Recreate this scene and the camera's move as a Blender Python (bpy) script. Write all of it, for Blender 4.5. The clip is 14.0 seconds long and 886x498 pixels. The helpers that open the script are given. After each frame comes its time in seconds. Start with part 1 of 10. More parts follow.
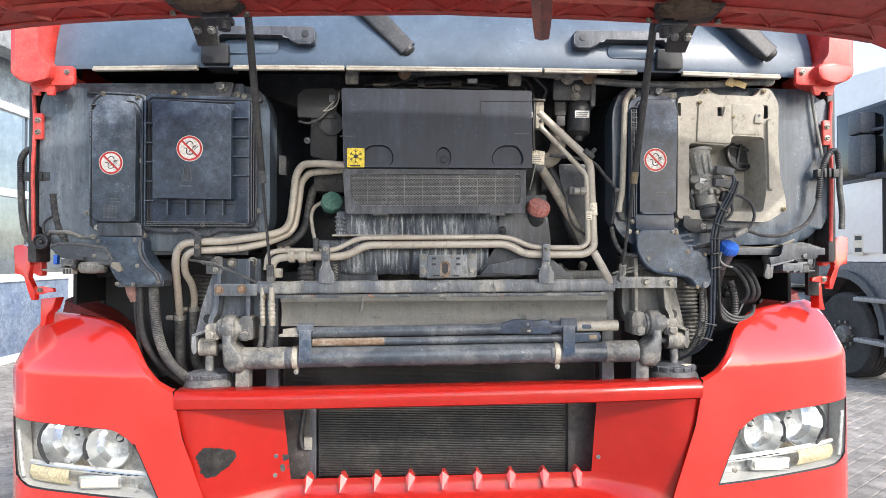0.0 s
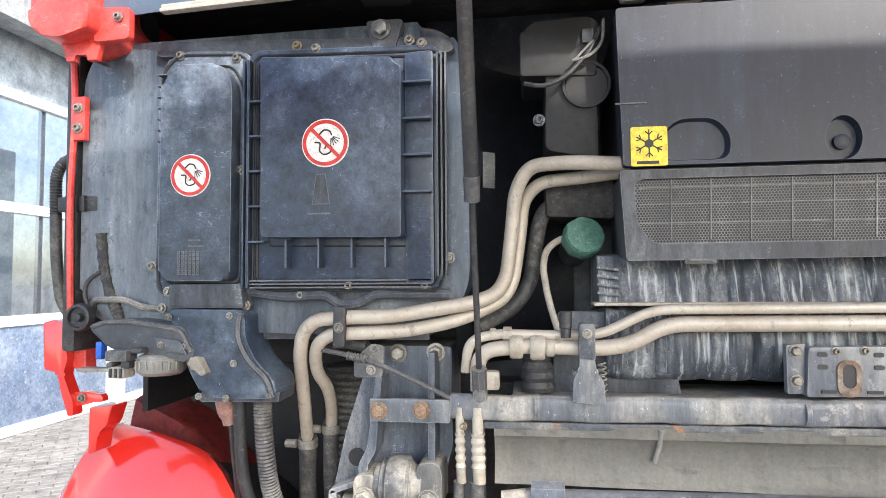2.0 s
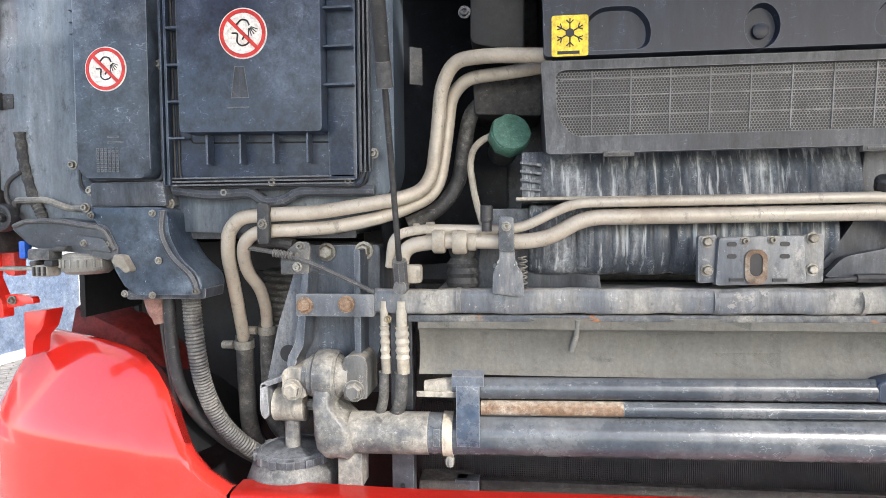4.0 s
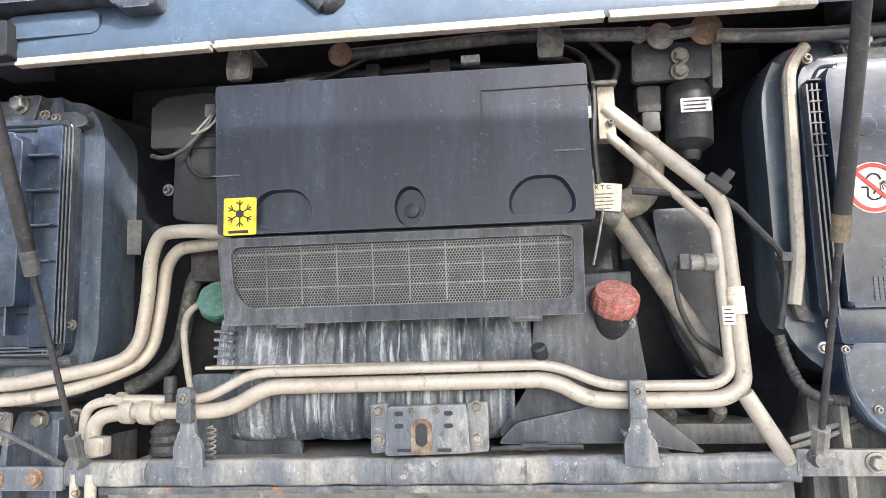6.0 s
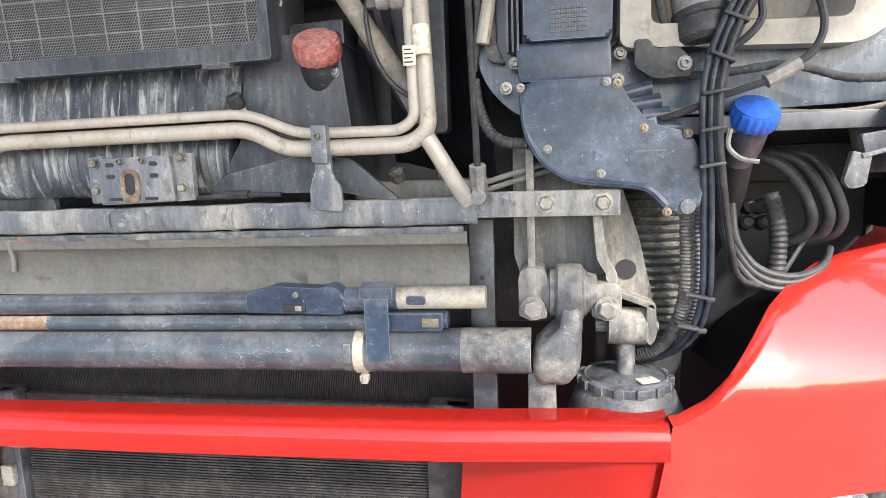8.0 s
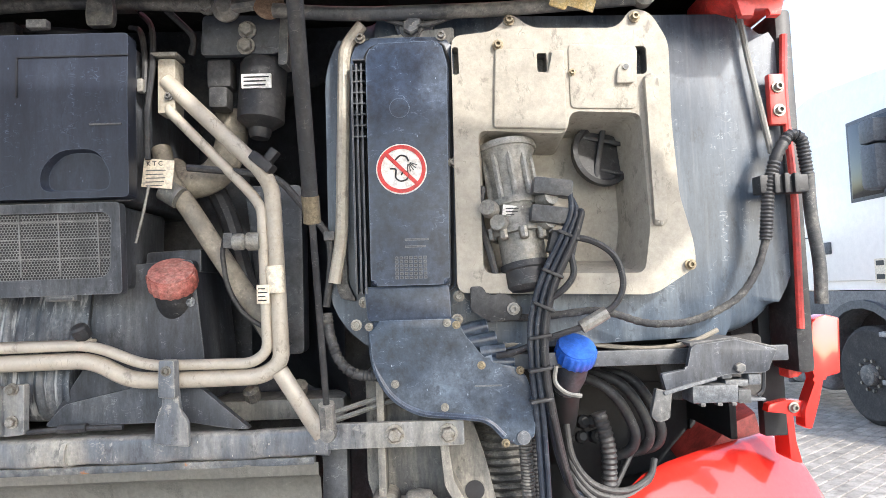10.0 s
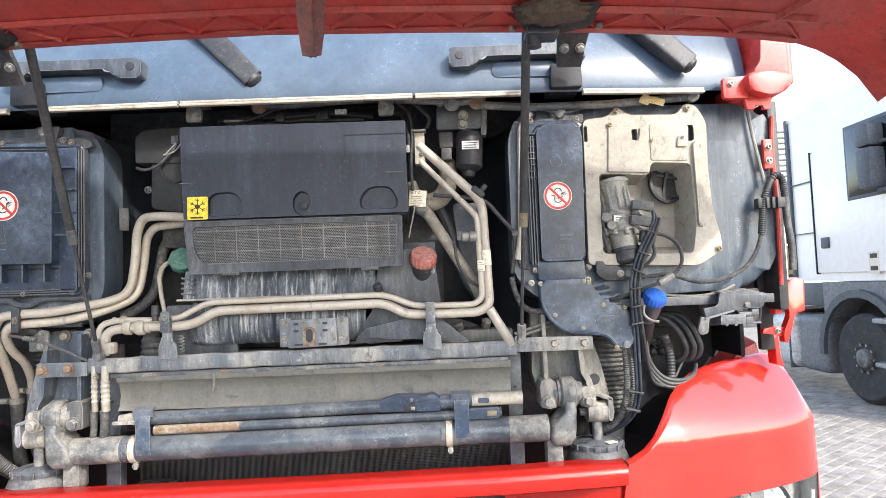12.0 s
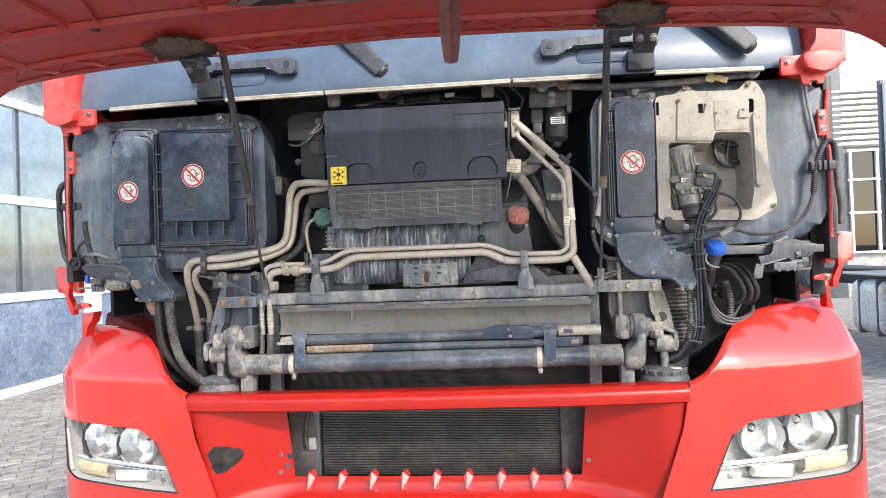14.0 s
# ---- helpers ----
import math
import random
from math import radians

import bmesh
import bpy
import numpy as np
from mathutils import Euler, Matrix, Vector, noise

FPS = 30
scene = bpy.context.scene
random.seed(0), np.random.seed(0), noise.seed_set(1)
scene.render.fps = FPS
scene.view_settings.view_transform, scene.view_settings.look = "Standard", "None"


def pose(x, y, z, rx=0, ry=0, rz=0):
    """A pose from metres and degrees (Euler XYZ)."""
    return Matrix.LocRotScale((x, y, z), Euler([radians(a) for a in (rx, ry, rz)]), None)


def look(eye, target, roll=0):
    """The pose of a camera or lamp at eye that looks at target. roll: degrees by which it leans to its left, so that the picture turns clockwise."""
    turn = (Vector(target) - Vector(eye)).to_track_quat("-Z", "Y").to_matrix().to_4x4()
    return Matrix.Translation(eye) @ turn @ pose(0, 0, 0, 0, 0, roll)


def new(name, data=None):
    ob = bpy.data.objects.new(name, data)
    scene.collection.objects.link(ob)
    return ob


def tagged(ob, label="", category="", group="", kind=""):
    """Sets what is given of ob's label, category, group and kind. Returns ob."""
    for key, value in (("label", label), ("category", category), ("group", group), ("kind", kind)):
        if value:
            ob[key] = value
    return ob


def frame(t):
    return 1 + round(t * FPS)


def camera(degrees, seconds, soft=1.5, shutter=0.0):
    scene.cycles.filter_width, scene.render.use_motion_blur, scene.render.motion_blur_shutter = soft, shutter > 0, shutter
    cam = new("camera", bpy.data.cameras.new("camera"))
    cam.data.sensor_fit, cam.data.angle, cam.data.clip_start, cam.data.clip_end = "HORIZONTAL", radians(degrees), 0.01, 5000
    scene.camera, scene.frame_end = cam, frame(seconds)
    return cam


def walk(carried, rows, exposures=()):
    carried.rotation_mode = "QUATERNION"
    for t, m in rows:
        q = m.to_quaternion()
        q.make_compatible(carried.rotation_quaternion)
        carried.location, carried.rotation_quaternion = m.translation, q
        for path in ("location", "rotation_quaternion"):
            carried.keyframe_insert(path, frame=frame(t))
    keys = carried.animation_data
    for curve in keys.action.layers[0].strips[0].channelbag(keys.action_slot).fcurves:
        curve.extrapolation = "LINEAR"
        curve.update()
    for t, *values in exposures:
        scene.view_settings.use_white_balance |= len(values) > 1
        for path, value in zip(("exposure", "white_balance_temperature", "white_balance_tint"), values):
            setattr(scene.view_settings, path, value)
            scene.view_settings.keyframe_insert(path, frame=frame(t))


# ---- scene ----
cam = camera(71.6, 14.0, soft=0.4)
PATH = [
    (0, (-0.066, 0.19, 1.475), (0.013, 2.189, 1.501), 0.0),
    (0.5, (-0.055, 0.489, 1.488), (-0.029, 2.488, 1.503), -0.1),
    (1, (-0.192, 0.774, 1.516), (-0.283, 2.772, 1.526), -0.3),
    (1.5, (-0.34, 0.945, 1.564), (-0.52, 2.936, 1.61), -0.3),
    (2, (-0.389, 1.021, 1.568), (-0.675, 2.998, 1.672), -0.4),
    (2.5, (-0.369, 1.03, 1.515), (-0.66, 3.008, 1.588), -0.8),
    (2.7, (-0.356, 1.034, 1.498), (-0.649, 3.012, 1.504), -0.9),
    (4.8, (-0.207, 1.027, 1.535), (-0.379, 3.017, 1.434), -0.9),
    (5, (-0.153, 1.043, 1.568), (-0.323, 3.036, 1.577), -1.1),
    (5.5, (0.002, 1.07, 1.6), (-0.2, 3.051, 1.789), -1.4),
    (6, (0.127, 1.048, 1.592), (-0.079, 3.024, 1.824), -1.6),
    (6.5, (0.225, 1.039, 1.554), (-0.002, 3.015, 1.765), -1.9),
    (6.7, (0.238, 1.043, 1.527), (0.017, 3.026, 1.666), -2.1),
    (7, (0.287, 1.063, 1.481), (0.002, 3.043, 1.482), -2.0),
    (7.5, (0.417, 1.1, 1.461), (0.058, 3.053, 1.219), -2.1),
    (8, (0.571, 1.111, 1.456), (0.226, 3.062, 1.184), -2.0),
    (8.5, (0.659, 1.106, 1.47), (0.409, 3.069, 1.182), -1.9),
    (8.7, (0.678, 1.107, 1.484), (0.507, 3.08, 1.207), -1.7),
    (10.8, (0.454, 0.987, 1.618), (0.494, 2.966, 1.907), -2.0),
    (11, (0.381, 0.923, 1.611), (0.42, 2.903, 1.891), -2.0),
    (11.5, (0.296, 0.704, 1.607), (0.325, 2.692, 1.826), -1.9),
    (12, (0.309, 0.458, 1.548), (0.322, 2.455, 1.665), -2.1),
    (12.5, (0.283, 0.254, 1.504), (0.207, 2.252, 1.566), -1.8),
    (13, (0.28, 0.149, 1.502), (0.124, 2.143, 1.537), -1.9),
    (13.5, (0.268, 0.134, 1.497), (0.089, 2.125, 1.533), -2.0),
    (14, (0.247, 0.133, 1.5), (0.028, 2.12, 1.526), -1.9),
]
walk(cam, [(t, look(eye, target, roll)) for t, eye, target, roll in PATH],
     exposures=((0, 1.64), (0.5, 1.6), (1, 1.8), (1.5, 2.02), (2, 2.05), (2.7, 2.05), (4.8, 1.93), (5, 1.95), (5.5, 2.2), (6, 2.38), (6.5, 2.42), (7, 2.45), (7.5, 2.4), (8, 2.1), (8.7, 1.88), (10.8, 2.12), (11, 2.13), (11.5, 2.22), (12, 2.05), (12.5, 1.72), (13, 1.72), (14, 1.7)))

# ---- world, sun, exposure ----
SUN_DIR = Vector((0.72, -1.05, 0.82)).normalized()
world = bpy.data.worlds.new("sky")
scene.world = world
world.use_nodes = True
wn = world.node_tree.nodes
wn.clear()
sky = wn.new("ShaderNodeTexSky")
sky.sky_type, sky.sun_disc = "NISHITA", False
sky.sun_elevation = math.asin(SUN_DIR.z)
sky.sun_rotation = math.atan2(SUN_DIR.x, SUN_DIR.y)
sky.air_density, sky.dust_density, sky.ozone_density = 1.0, 1.6, 1.5
bg, wout = wn.new("ShaderNodeBackground"), wn.new("ShaderNodeOutputWorld")
bg.inputs["Strength"].default_value = 0.15
haze = wn.new("ShaderNodeHueSaturation")
haze.inputs["Saturation"].default_value = 0.84
world.node_tree.links.new(sky.outputs[0], haze.inputs["Color"])
world.node_tree.links.new(haze.outputs[0], bg.inputs[0])
world.node_tree.links.new(bg.outputs[0], wout.inputs[0])
sun_data = bpy.data.lights.new("sun", "SUN")
sun_data.energy, sun_data.angle, sun_data.color = 1.3, radians(2.5), (1.0, 0.95, 0.88)
sun = new("sun", sun_data)
sun.matrix_world = look(Vector((0, 0, 20)) + SUN_DIR * 20, (0, 0, 20))
scene.view_settings.exposure = 1.5


# ---- materials ----
def socket(node, name, value):
    if name in node.inputs:
        node.inputs[name].default_value = value


def mat(name, color, rough=0.5, metal=0.0, dust=0.3, dust_color=(0.33, 0.30, 0.25), scale=6.0, bump=0.15,
        coat=0.0, streak=False, chips=None, spec=0.5, vary=0.0, emit=0.0, grain=180.0, mottle=0.25, specks=0.0, drips=0.0, grit=1.0, worn=0.0):
    """A surface with stains at one scale, grain at another, optional streaks, chipped paint and shade per object."""
    m = bpy.data.materials.new(name)
    m.use_nodes = True
    nt = m.node_tree
    nt.nodes.clear()
    L = nt.links.new
    out, b = nt.nodes.new("ShaderNodeOutputMaterial"), nt.nodes.new("ShaderNodeBsdfPrincipled")
    L(b.outputs[0], out.inputs[0])
    geo = nt.nodes.new("ShaderNodeNewGeometry")
    mp = nt.nodes.new("ShaderNodeMapping")
    L(geo.outputs["Position"], mp.inputs["Vector"])
    if streak:
        mp.inputs["Scale"].default_value = (1, 1, 0.22)
    big, fine = nt.nodes.new("ShaderNodeTexNoise"), nt.nodes.new("ShaderNodeTexNoise")
    for n, s, d in ((big, scale, 6.0), (fine, grain, 3.0)):
        n.inputs["Scale"].default_value = s
        n.inputs["Detail"].default_value = d
        n.inputs["Roughness"].default_value = 0.65
    L(mp.outputs[0], big.inputs["Vector"])
    L(geo.outputs["Position"], fine.inputs["Vector"])
    ramp = nt.nodes.new("ShaderNodeValToRGB")
    ramp.color_ramp.elements[0].position, ramp.color_ramp.elements[1].position = 0.45, 0.63
    ramp.color_ramp.elements[0].color, ramp.color_ramp.elements[1].color = (0, 0, 0, 1), (dust, dust, dust, 1)
    L(big.outputs["Fac"], ramp.inputs[0])
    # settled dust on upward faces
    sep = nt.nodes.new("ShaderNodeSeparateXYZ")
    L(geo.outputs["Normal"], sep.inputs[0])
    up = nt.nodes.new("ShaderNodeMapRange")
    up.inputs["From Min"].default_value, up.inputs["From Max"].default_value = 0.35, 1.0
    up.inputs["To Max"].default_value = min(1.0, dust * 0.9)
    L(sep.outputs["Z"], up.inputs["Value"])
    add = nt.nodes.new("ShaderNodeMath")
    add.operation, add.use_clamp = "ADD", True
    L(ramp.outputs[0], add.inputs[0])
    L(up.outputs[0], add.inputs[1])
    dusty = nt.nodes.new("ShaderNodeMath")
    dusty.operation, dusty.use_clamp = "MULTIPLY", True
    gr = nt.nodes.new("ShaderNodeMapRange")
    gr.inputs["From Min"].default_value, gr.inputs["From Max"].default_value = 0.25, 0.75
    gr.inputs["To Min"].default_value, gr.inputs["To Max"].default_value = 1 - 0.9 * grit, 1 + 0.6 * grit
    L(fine.outputs["Fac"], gr.inputs["Value"])
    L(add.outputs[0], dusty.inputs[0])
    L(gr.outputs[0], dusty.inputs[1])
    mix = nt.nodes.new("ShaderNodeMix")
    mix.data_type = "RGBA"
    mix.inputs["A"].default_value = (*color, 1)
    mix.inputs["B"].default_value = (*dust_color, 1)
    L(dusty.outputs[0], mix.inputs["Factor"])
    last = mix.outputs["Result"]
    if mottle:
        # uneven tone a few centimetres across
        mn, mr, mm = nt.nodes.new("ShaderNodeTexNoise"), nt.nodes.new("ShaderNodeMapRange"), nt.nodes.new("ShaderNodeMix")
        mn.inputs["Scale"].default_value, mn.inputs["Detail"].default_value, mn.inputs["Roughness"].default_value = scale * 6, 10.0, 0.8
        L(mp.outputs[0], mn.inputs["Vector"])
        mr.inputs["From Min"].default_value, mr.inputs["From Max"].default_value = 0.36, 0.66
        mr.inputs["To Min"].default_value, mr.inputs["To Max"].default_value = max(0.2, 1 - 1.7 * mottle), 1 + 1.7 * mottle
        L(mn.outputs["Fac"], mr.inputs["Value"])
        mm.data_type, mm.blend_type = "RGBA", "MULTIPLY"
        mm.inputs["Factor"].default_value = 1.0
        L(last, mm.inputs["A"])
        L(mr.outputs[0], mm.inputs["B"])
        last = mm.outputs["Result"]
    if mottle and bump and dust >= 0.16:
        # dust grains and fine scuffs, a few millimetres across
        fn, fr_, fm = nt.nodes.new("ShaderNodeTexNoise"), nt.nodes.new("ShaderNodeMapRange"), nt.nodes.new("ShaderNodeMix")
        fn.inputs["Scale"].default_value, fn.inputs["Detail"].default_value, fn.inputs["Roughness"].default_value = 330.0, 4.0, 0.7
        L(geo.outputs["Position"], fn.inputs["Vector"])
        fr_.inputs["From Min"].default_value, fr_.inputs["From Max"].default_value = 0.32, 0.68
        fr_.inputs["To Min"].default_value, fr_.inputs["To Max"].default_value = 1 - 0.4 * mottle, 1 + 0.45 * mottle
        L(fn.outputs["Fac"], fr_.inputs["Value"])
        fm.data_type, fm.blend_type = "RGBA", "MULTIPLY"
        fm.inputs["Factor"].default_value = 1.0
        L(last, fm.inputs["A"])
        L(fr_.outputs[0], fm.inputs["B"])
        last = fm.outputs["Result"]
        # thin pale scuffs and dark scratches in patches
        for seed, tone, zs, cover_ in ((3.1, [min(0.6, c * 1.5) for c in dust_color], 2.2, 0.75), (17.7, [c * 0.3 for c in color], 0.5, 0.7)):
            um, un, ur, ua, ud = (nt.nodes.new("ShaderNodeMapping"), nt.nodes.new("ShaderNodeTexNoise"), nt.nodes.new("ShaderNodeMapRange"), nt.nodes.new("ShaderNodeMath"), nt.nodes.new("ShaderNodeMath"))
            um.inputs["Location"].default_value, um.inputs["Scale"].default_value = (seed, seed * 2, seed), (1.0, 1.0, zs)
            L(geo.outputs["Position"], um.inputs["Vector"])
            L(um.outputs[0], un.inputs["Vector"])
            un.inputs["Scale"].default_value, un.inputs["Detail"].default_value, un.inputs["Roughness"].default_value = 22.0, 3.0, 0.6
            ud.operation, ua.operation = "SUBTRACT", "ABSOLUTE"
            ud.inputs[1].default_value = 0.5
            L(un.outputs["Fac"], ud.inputs[0])
            L(ud.outputs[0], ua.inputs[0])
            ur.inputs["From Min"].default_value, ur.inputs["From Max"].default_value = 0.007, 0.003
            ur.inputs["To Max"].default_value = cover_
            L(ua.outputs[0], ur.inputs["Value"])
            ug, um2, ux = nt.nodes.new("ShaderNodeMapRange"), nt.nodes.new("ShaderNodeMath"), nt.nodes.new("ShaderNodeMix")
            ug.inputs["From Min"].default_value, ug.inputs["From Max"].default_value = 0.50, 0.66
            L(mn.outputs["Fac"], ug.inputs["Value"])
            um2.operation = "MULTIPLY"
            L(ur.outputs[0], um2.inputs[0])
            L(ug.outputs[0], um2.inputs[1])
            ux.data_type = "RGBA"
            ux.inputs["B"].default_value = (*tone, 1)
            L(last, ux.inputs["A"])
            L(um2.outputs[0], ux.inputs["Factor"])
            last = ux.outputs["Result"]
    if dust >= 0.3 and not vary and grit > 0.2 and bump:
        # oily grime in small broken spots
        sn, sr, sm, sd = nt.nodes.new("ShaderNodeTexNoise"), nt.nodes.new("ShaderNodeMapRange"), nt.nodes.new("ShaderNodeMix"), nt.nodes.new("ShaderNodeMapping")
        sd.inputs["Scale"].default_value = (1.0, 1.0, 0.6)
        L(geo.outputs["Position"], sd.inputs["Vector"])
        L(sd.outputs[0], sn.inputs["Vector"])
        sn.inputs["Scale"].default_value, sn.inputs["Detail"].default_value, sn.inputs["Roughness"].default_value = 55.0, 9.0, 0.72
        sr.inputs["From Min"].default_value, sr.inputs["From Max"].default_value = 0.57, 0.64
        sr.inputs["To Max"].default_value = 0.55
        L(sn.outputs["Fac"], sr.inputs["Value"])
        sm.data_type = "RGBA"
        sm.inputs["B"].default_value = (*[c * 0.35 for c in color], 1)
        L(last, sm.inputs["A"])
        L(sr.outputs[0], sm.inputs["Factor"])
        last = sm.outputs["Result"]
    if drips:
        # pale run marks, drawn out downwards
        dm, dn, dr, dx = nt.nodes.new("ShaderNodeMapping"), nt.nodes.new("ShaderNodeTexNoise"), nt.nodes.new("ShaderNodeMapRange"), nt.nodes.new("ShaderNodeMix")
        dm.inputs["Scale"].default_value = (120.0, 60.0, 5.0)
        L(geo.outputs["Position"], dm.inputs["Vector"])
        L(dm.outputs[0], dn.inputs["Vector"])
        dn.inputs["Scale"].default_value, dn.inputs["Detail"].default_value, dn.inputs["Roughness"].default_value = 1.0, 6.0, 0.6
        dr.inputs["From Min"].default_value, dr.inputs["From Max"].default_value = 0.54, 0.66
        dr.inputs["To Max"].default_value = drips
        L(dn.outputs["Fac"], dr.inputs["Value"])
        dx.data_type = "RGBA"
        dx.inputs["B"].default_value = (*[min(0.7, c * 1.4) for c in dust_color], 1)
        L(last, dx.inputs["A"])
        L(dr.outputs[0], dx.inputs["Factor"])
        last = dx.outputs["Result"]
    if specks:
        # pale grit and stone chips
        vo, vl, vm, gate = nt.nodes.new("ShaderNodeTexVoronoi"), nt.nodes.new("ShaderNodeMapRange"), nt.nodes.new("ShaderNodeMix"), nt.nodes.new("ShaderNodeMath")
        vo.inputs["Scale"].default_value = 430.0
        warp = nt.nodes.new("ShaderNodeMapping")
        warp.inputs["Scale"].default_value = (1.0, 0.6, 0.45)
        L(geo.outputs["Position"], warp.inputs["Vector"])
        L(warp.outputs[0], vo.inputs["Vector"])
        vl.inputs["From Min"].default_value, vl.inputs["From Max"].default_value = 0.34, 0.22
        L(vo.outputs["Distance"], vl.inputs["Value"])
        sc = nt.nodes.new("ShaderNodeSeparateColor")
        L(vo.outputs["Color"], sc.inputs[0])
        thr = nt.nodes.new("ShaderNodeMath")
        thr.operation = "LESS_THAN"
        thr.inputs[1].default_value = specks * 0.35
        L(sc.outputs[0], thr.inputs[0])
        gate.operation = "MULTIPLY"
        L(vl.outputs[0], gate.inputs[0])
        L(thr.outputs[0], gate.inputs[1])
        vm.data_type = "RGBA"
        vm.inputs["B"].default_value = (*[min(0.8, c * 1.35) for c in dust_color], 1)
        L(last, vm.inputs["A"])
        L(gate.outputs[0], vm.inputs["Factor"])
        last = vm.outputs["Result"]
    if chips:
        cn = nt.nodes.new("ShaderNodeTexNoise")
        cn.inputs["Scale"].default_value, cn.inputs["Detail"].default_value, cn.inputs["Roughness"].default_value = 26.0, 8.0, 0.7
        L(geo.outputs["Position"], cn.inputs["Vector"])
        cr = nt.nodes.new("ShaderNodeMapRange")
        cr.inputs["From Min"].default_value, cr.inputs["From Max"].default_value = 0.60, 0.64
        L(cn.outputs["Fac"], cr.inputs["Value"])
        m2 = nt.nodes.new("ShaderNodeMix")
        m2.data_type = "RGBA"
        m2.inputs["B"].default_value = (*chips, 1)
        L(last, m2.inputs["A"])
        L(cr.outputs[0], m2.inputs["Factor"])
        last = m2.outputs["Result"]
    if worn:
        # edges rubbed pale, broken by grain
        bv, dt = nt.nodes.new("ShaderNodeBevel"), nt.nodes.new("ShaderNodeVectorMath")
        bv.samples = 4
        bv.inputs["Radius"].default_value = 0.0018
        dt.operation = "DOT_PRODUCT"
        L(bv.outputs[0], dt.inputs[0])
        L(geo.outputs["Normal"], dt.inputs[1])
        er, eg, ex = nt.nodes.new("ShaderNodeMapRange"), nt.nodes.new("ShaderNodeMath"), nt.nodes.new("ShaderNodeMix")
        er.inputs["From Min"].default_value, er.inputs["From Max"].default_value = 0.985, 0.90
        er.inputs["To Max"].default_value = worn
        L(dt.outputs["Value"], er.inputs["Value"])
        eg.operation, eg.use_clamp = "MULTIPLY", True
        L(er.outputs[0], eg.inputs[0])
        L(gr.outputs[0], eg.inputs[1])
        ex.data_type = "RGBA"
        ex.inputs["B"].default_value = (*[min(0.6, c * 1.25) for c in dust_color], 1)
        L(last, ex.inputs["A"])
        L(eg.outputs[0], ex.inputs["Factor"])
        last = ex.outputs["Result"]
    if vary:
        oi, hv, vr = nt.nodes.new("ShaderNodeObjectInfo"), nt.nodes.new("ShaderNodeHueSaturation"), nt.nodes.new("ShaderNodeMapRange")
        vr.inputs["To Min"].default_value, vr.inputs["To Max"].default_value = 1 - vary, 1 + vary
        ge = nt.nodes.new("ShaderNodeMath")
        ge.operation = "ADD"
        fr = nt.nodes.new("ShaderNodeMath")
        fr.operation = "FRACT"
        L(oi.outputs["Random"], ge.inputs[0])
        L(geo.outputs["Random Per Island"], ge.inputs[1])
        L(ge.outputs[0], fr.inputs[0])
        L(fr.outputs[0], vr.inputs["Value"])
        L(vr.outputs[0], hv.inputs["Value"])
        L(last, hv.inputs["Color"])
        last = hv.outputs[0]
    L(last, b.inputs["Base Color"])
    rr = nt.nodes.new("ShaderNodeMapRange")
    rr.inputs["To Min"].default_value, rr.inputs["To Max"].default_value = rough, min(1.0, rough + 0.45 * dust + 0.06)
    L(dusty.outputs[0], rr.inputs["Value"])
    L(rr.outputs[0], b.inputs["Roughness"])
    b.inputs["Metallic"].default_value = metal
    socket(b, "Specular IOR Level", spec)
    socket(b, "Coat Weight", coat)
    socket(b, "Coat Roughness", 0.035)
    if bump:
        bm_ = nt.nodes.new("ShaderNodeBump")
        bm_.inputs["Strength"].default_value, bm_.inputs["Distance"].default_value = bump, 0.002
        L(fine.outputs["Fac"], bm_.inputs["Height"])
        L(bm_.outputs[0], b.inputs["Normal"])
    if emit:
        socket(b, "Emission Color", (*color, 1))
        socket(b, "Emission Strength", emit)
    return m


RED = mat("red_paint", (0.60, 0.022, 0.015), 0.2, dust=0.03, dust_color=(0.75, 0.30, 0.22), scale=3, bump=0.01, coat=1.0, mottle=0.03)
RED_DULL = mat("red_paint_inside", (0.40, 0.046, 0.040), 0.42, dust=0.4, dust_color=(0.27, 0.11, 0.09), scale=7, bump=0.08, grit=0.5, mottle=0.12)
# Body red darkened: the shade behind the shoulder is put into the colour.
RED_WING = mat("red_wing_shaded", (0.28, 0.030, 0.027), 0.45, dust=0.4, dust_color=(0.16, 0.06, 0.05), scale=7, bump=0.1, grit=0.5)
RED_FADED = mat("sun_faded_red", (0.60, 0.045, 0.036), 0.38, dust=0.2, dust_color=(0.62, 0.20, 0.17), scale=4, bump=0.04)
PLASTIC = mat("navy_black_plastic", (0.022, 0.034, 0.060), 0.3, dust=0.38, dust_color=(0.14, 0.18, 0.24), scale=6, bump=0.05, streak=False, specks=0.006, mottle=0.35, grit=0.25, worn=0.75)
COVER = mat("worn_cover_plastic", (0.013, 0.017, 0.029), 0.46, dust=0.26, dust_color=(0.070, 0.088, 0.125), scale=7, bump=0.06, streak=True, specks=0.025, mottle=0.2, grit=0.3, worn=0.7)
PLASTIC_GREY = mat("grey_black_plastic", (0.036, 0.041, 0.052), 0.45, dust=0.36, dust_color=(0.20, 0.21, 0.22), scale=8, bump=0.08, streak=True, specks=0.0, mottle=0.35, grit=0.4, worn=0.7)
COWL = mat("blue_grey_moulding", (0.060, 0.088, 0.128), 0.36, dust=0.22, dust_color=(0.14, 0.185, 0.235), scale=2.5, bump=0.03, grit=0.2, mottle=0.1)
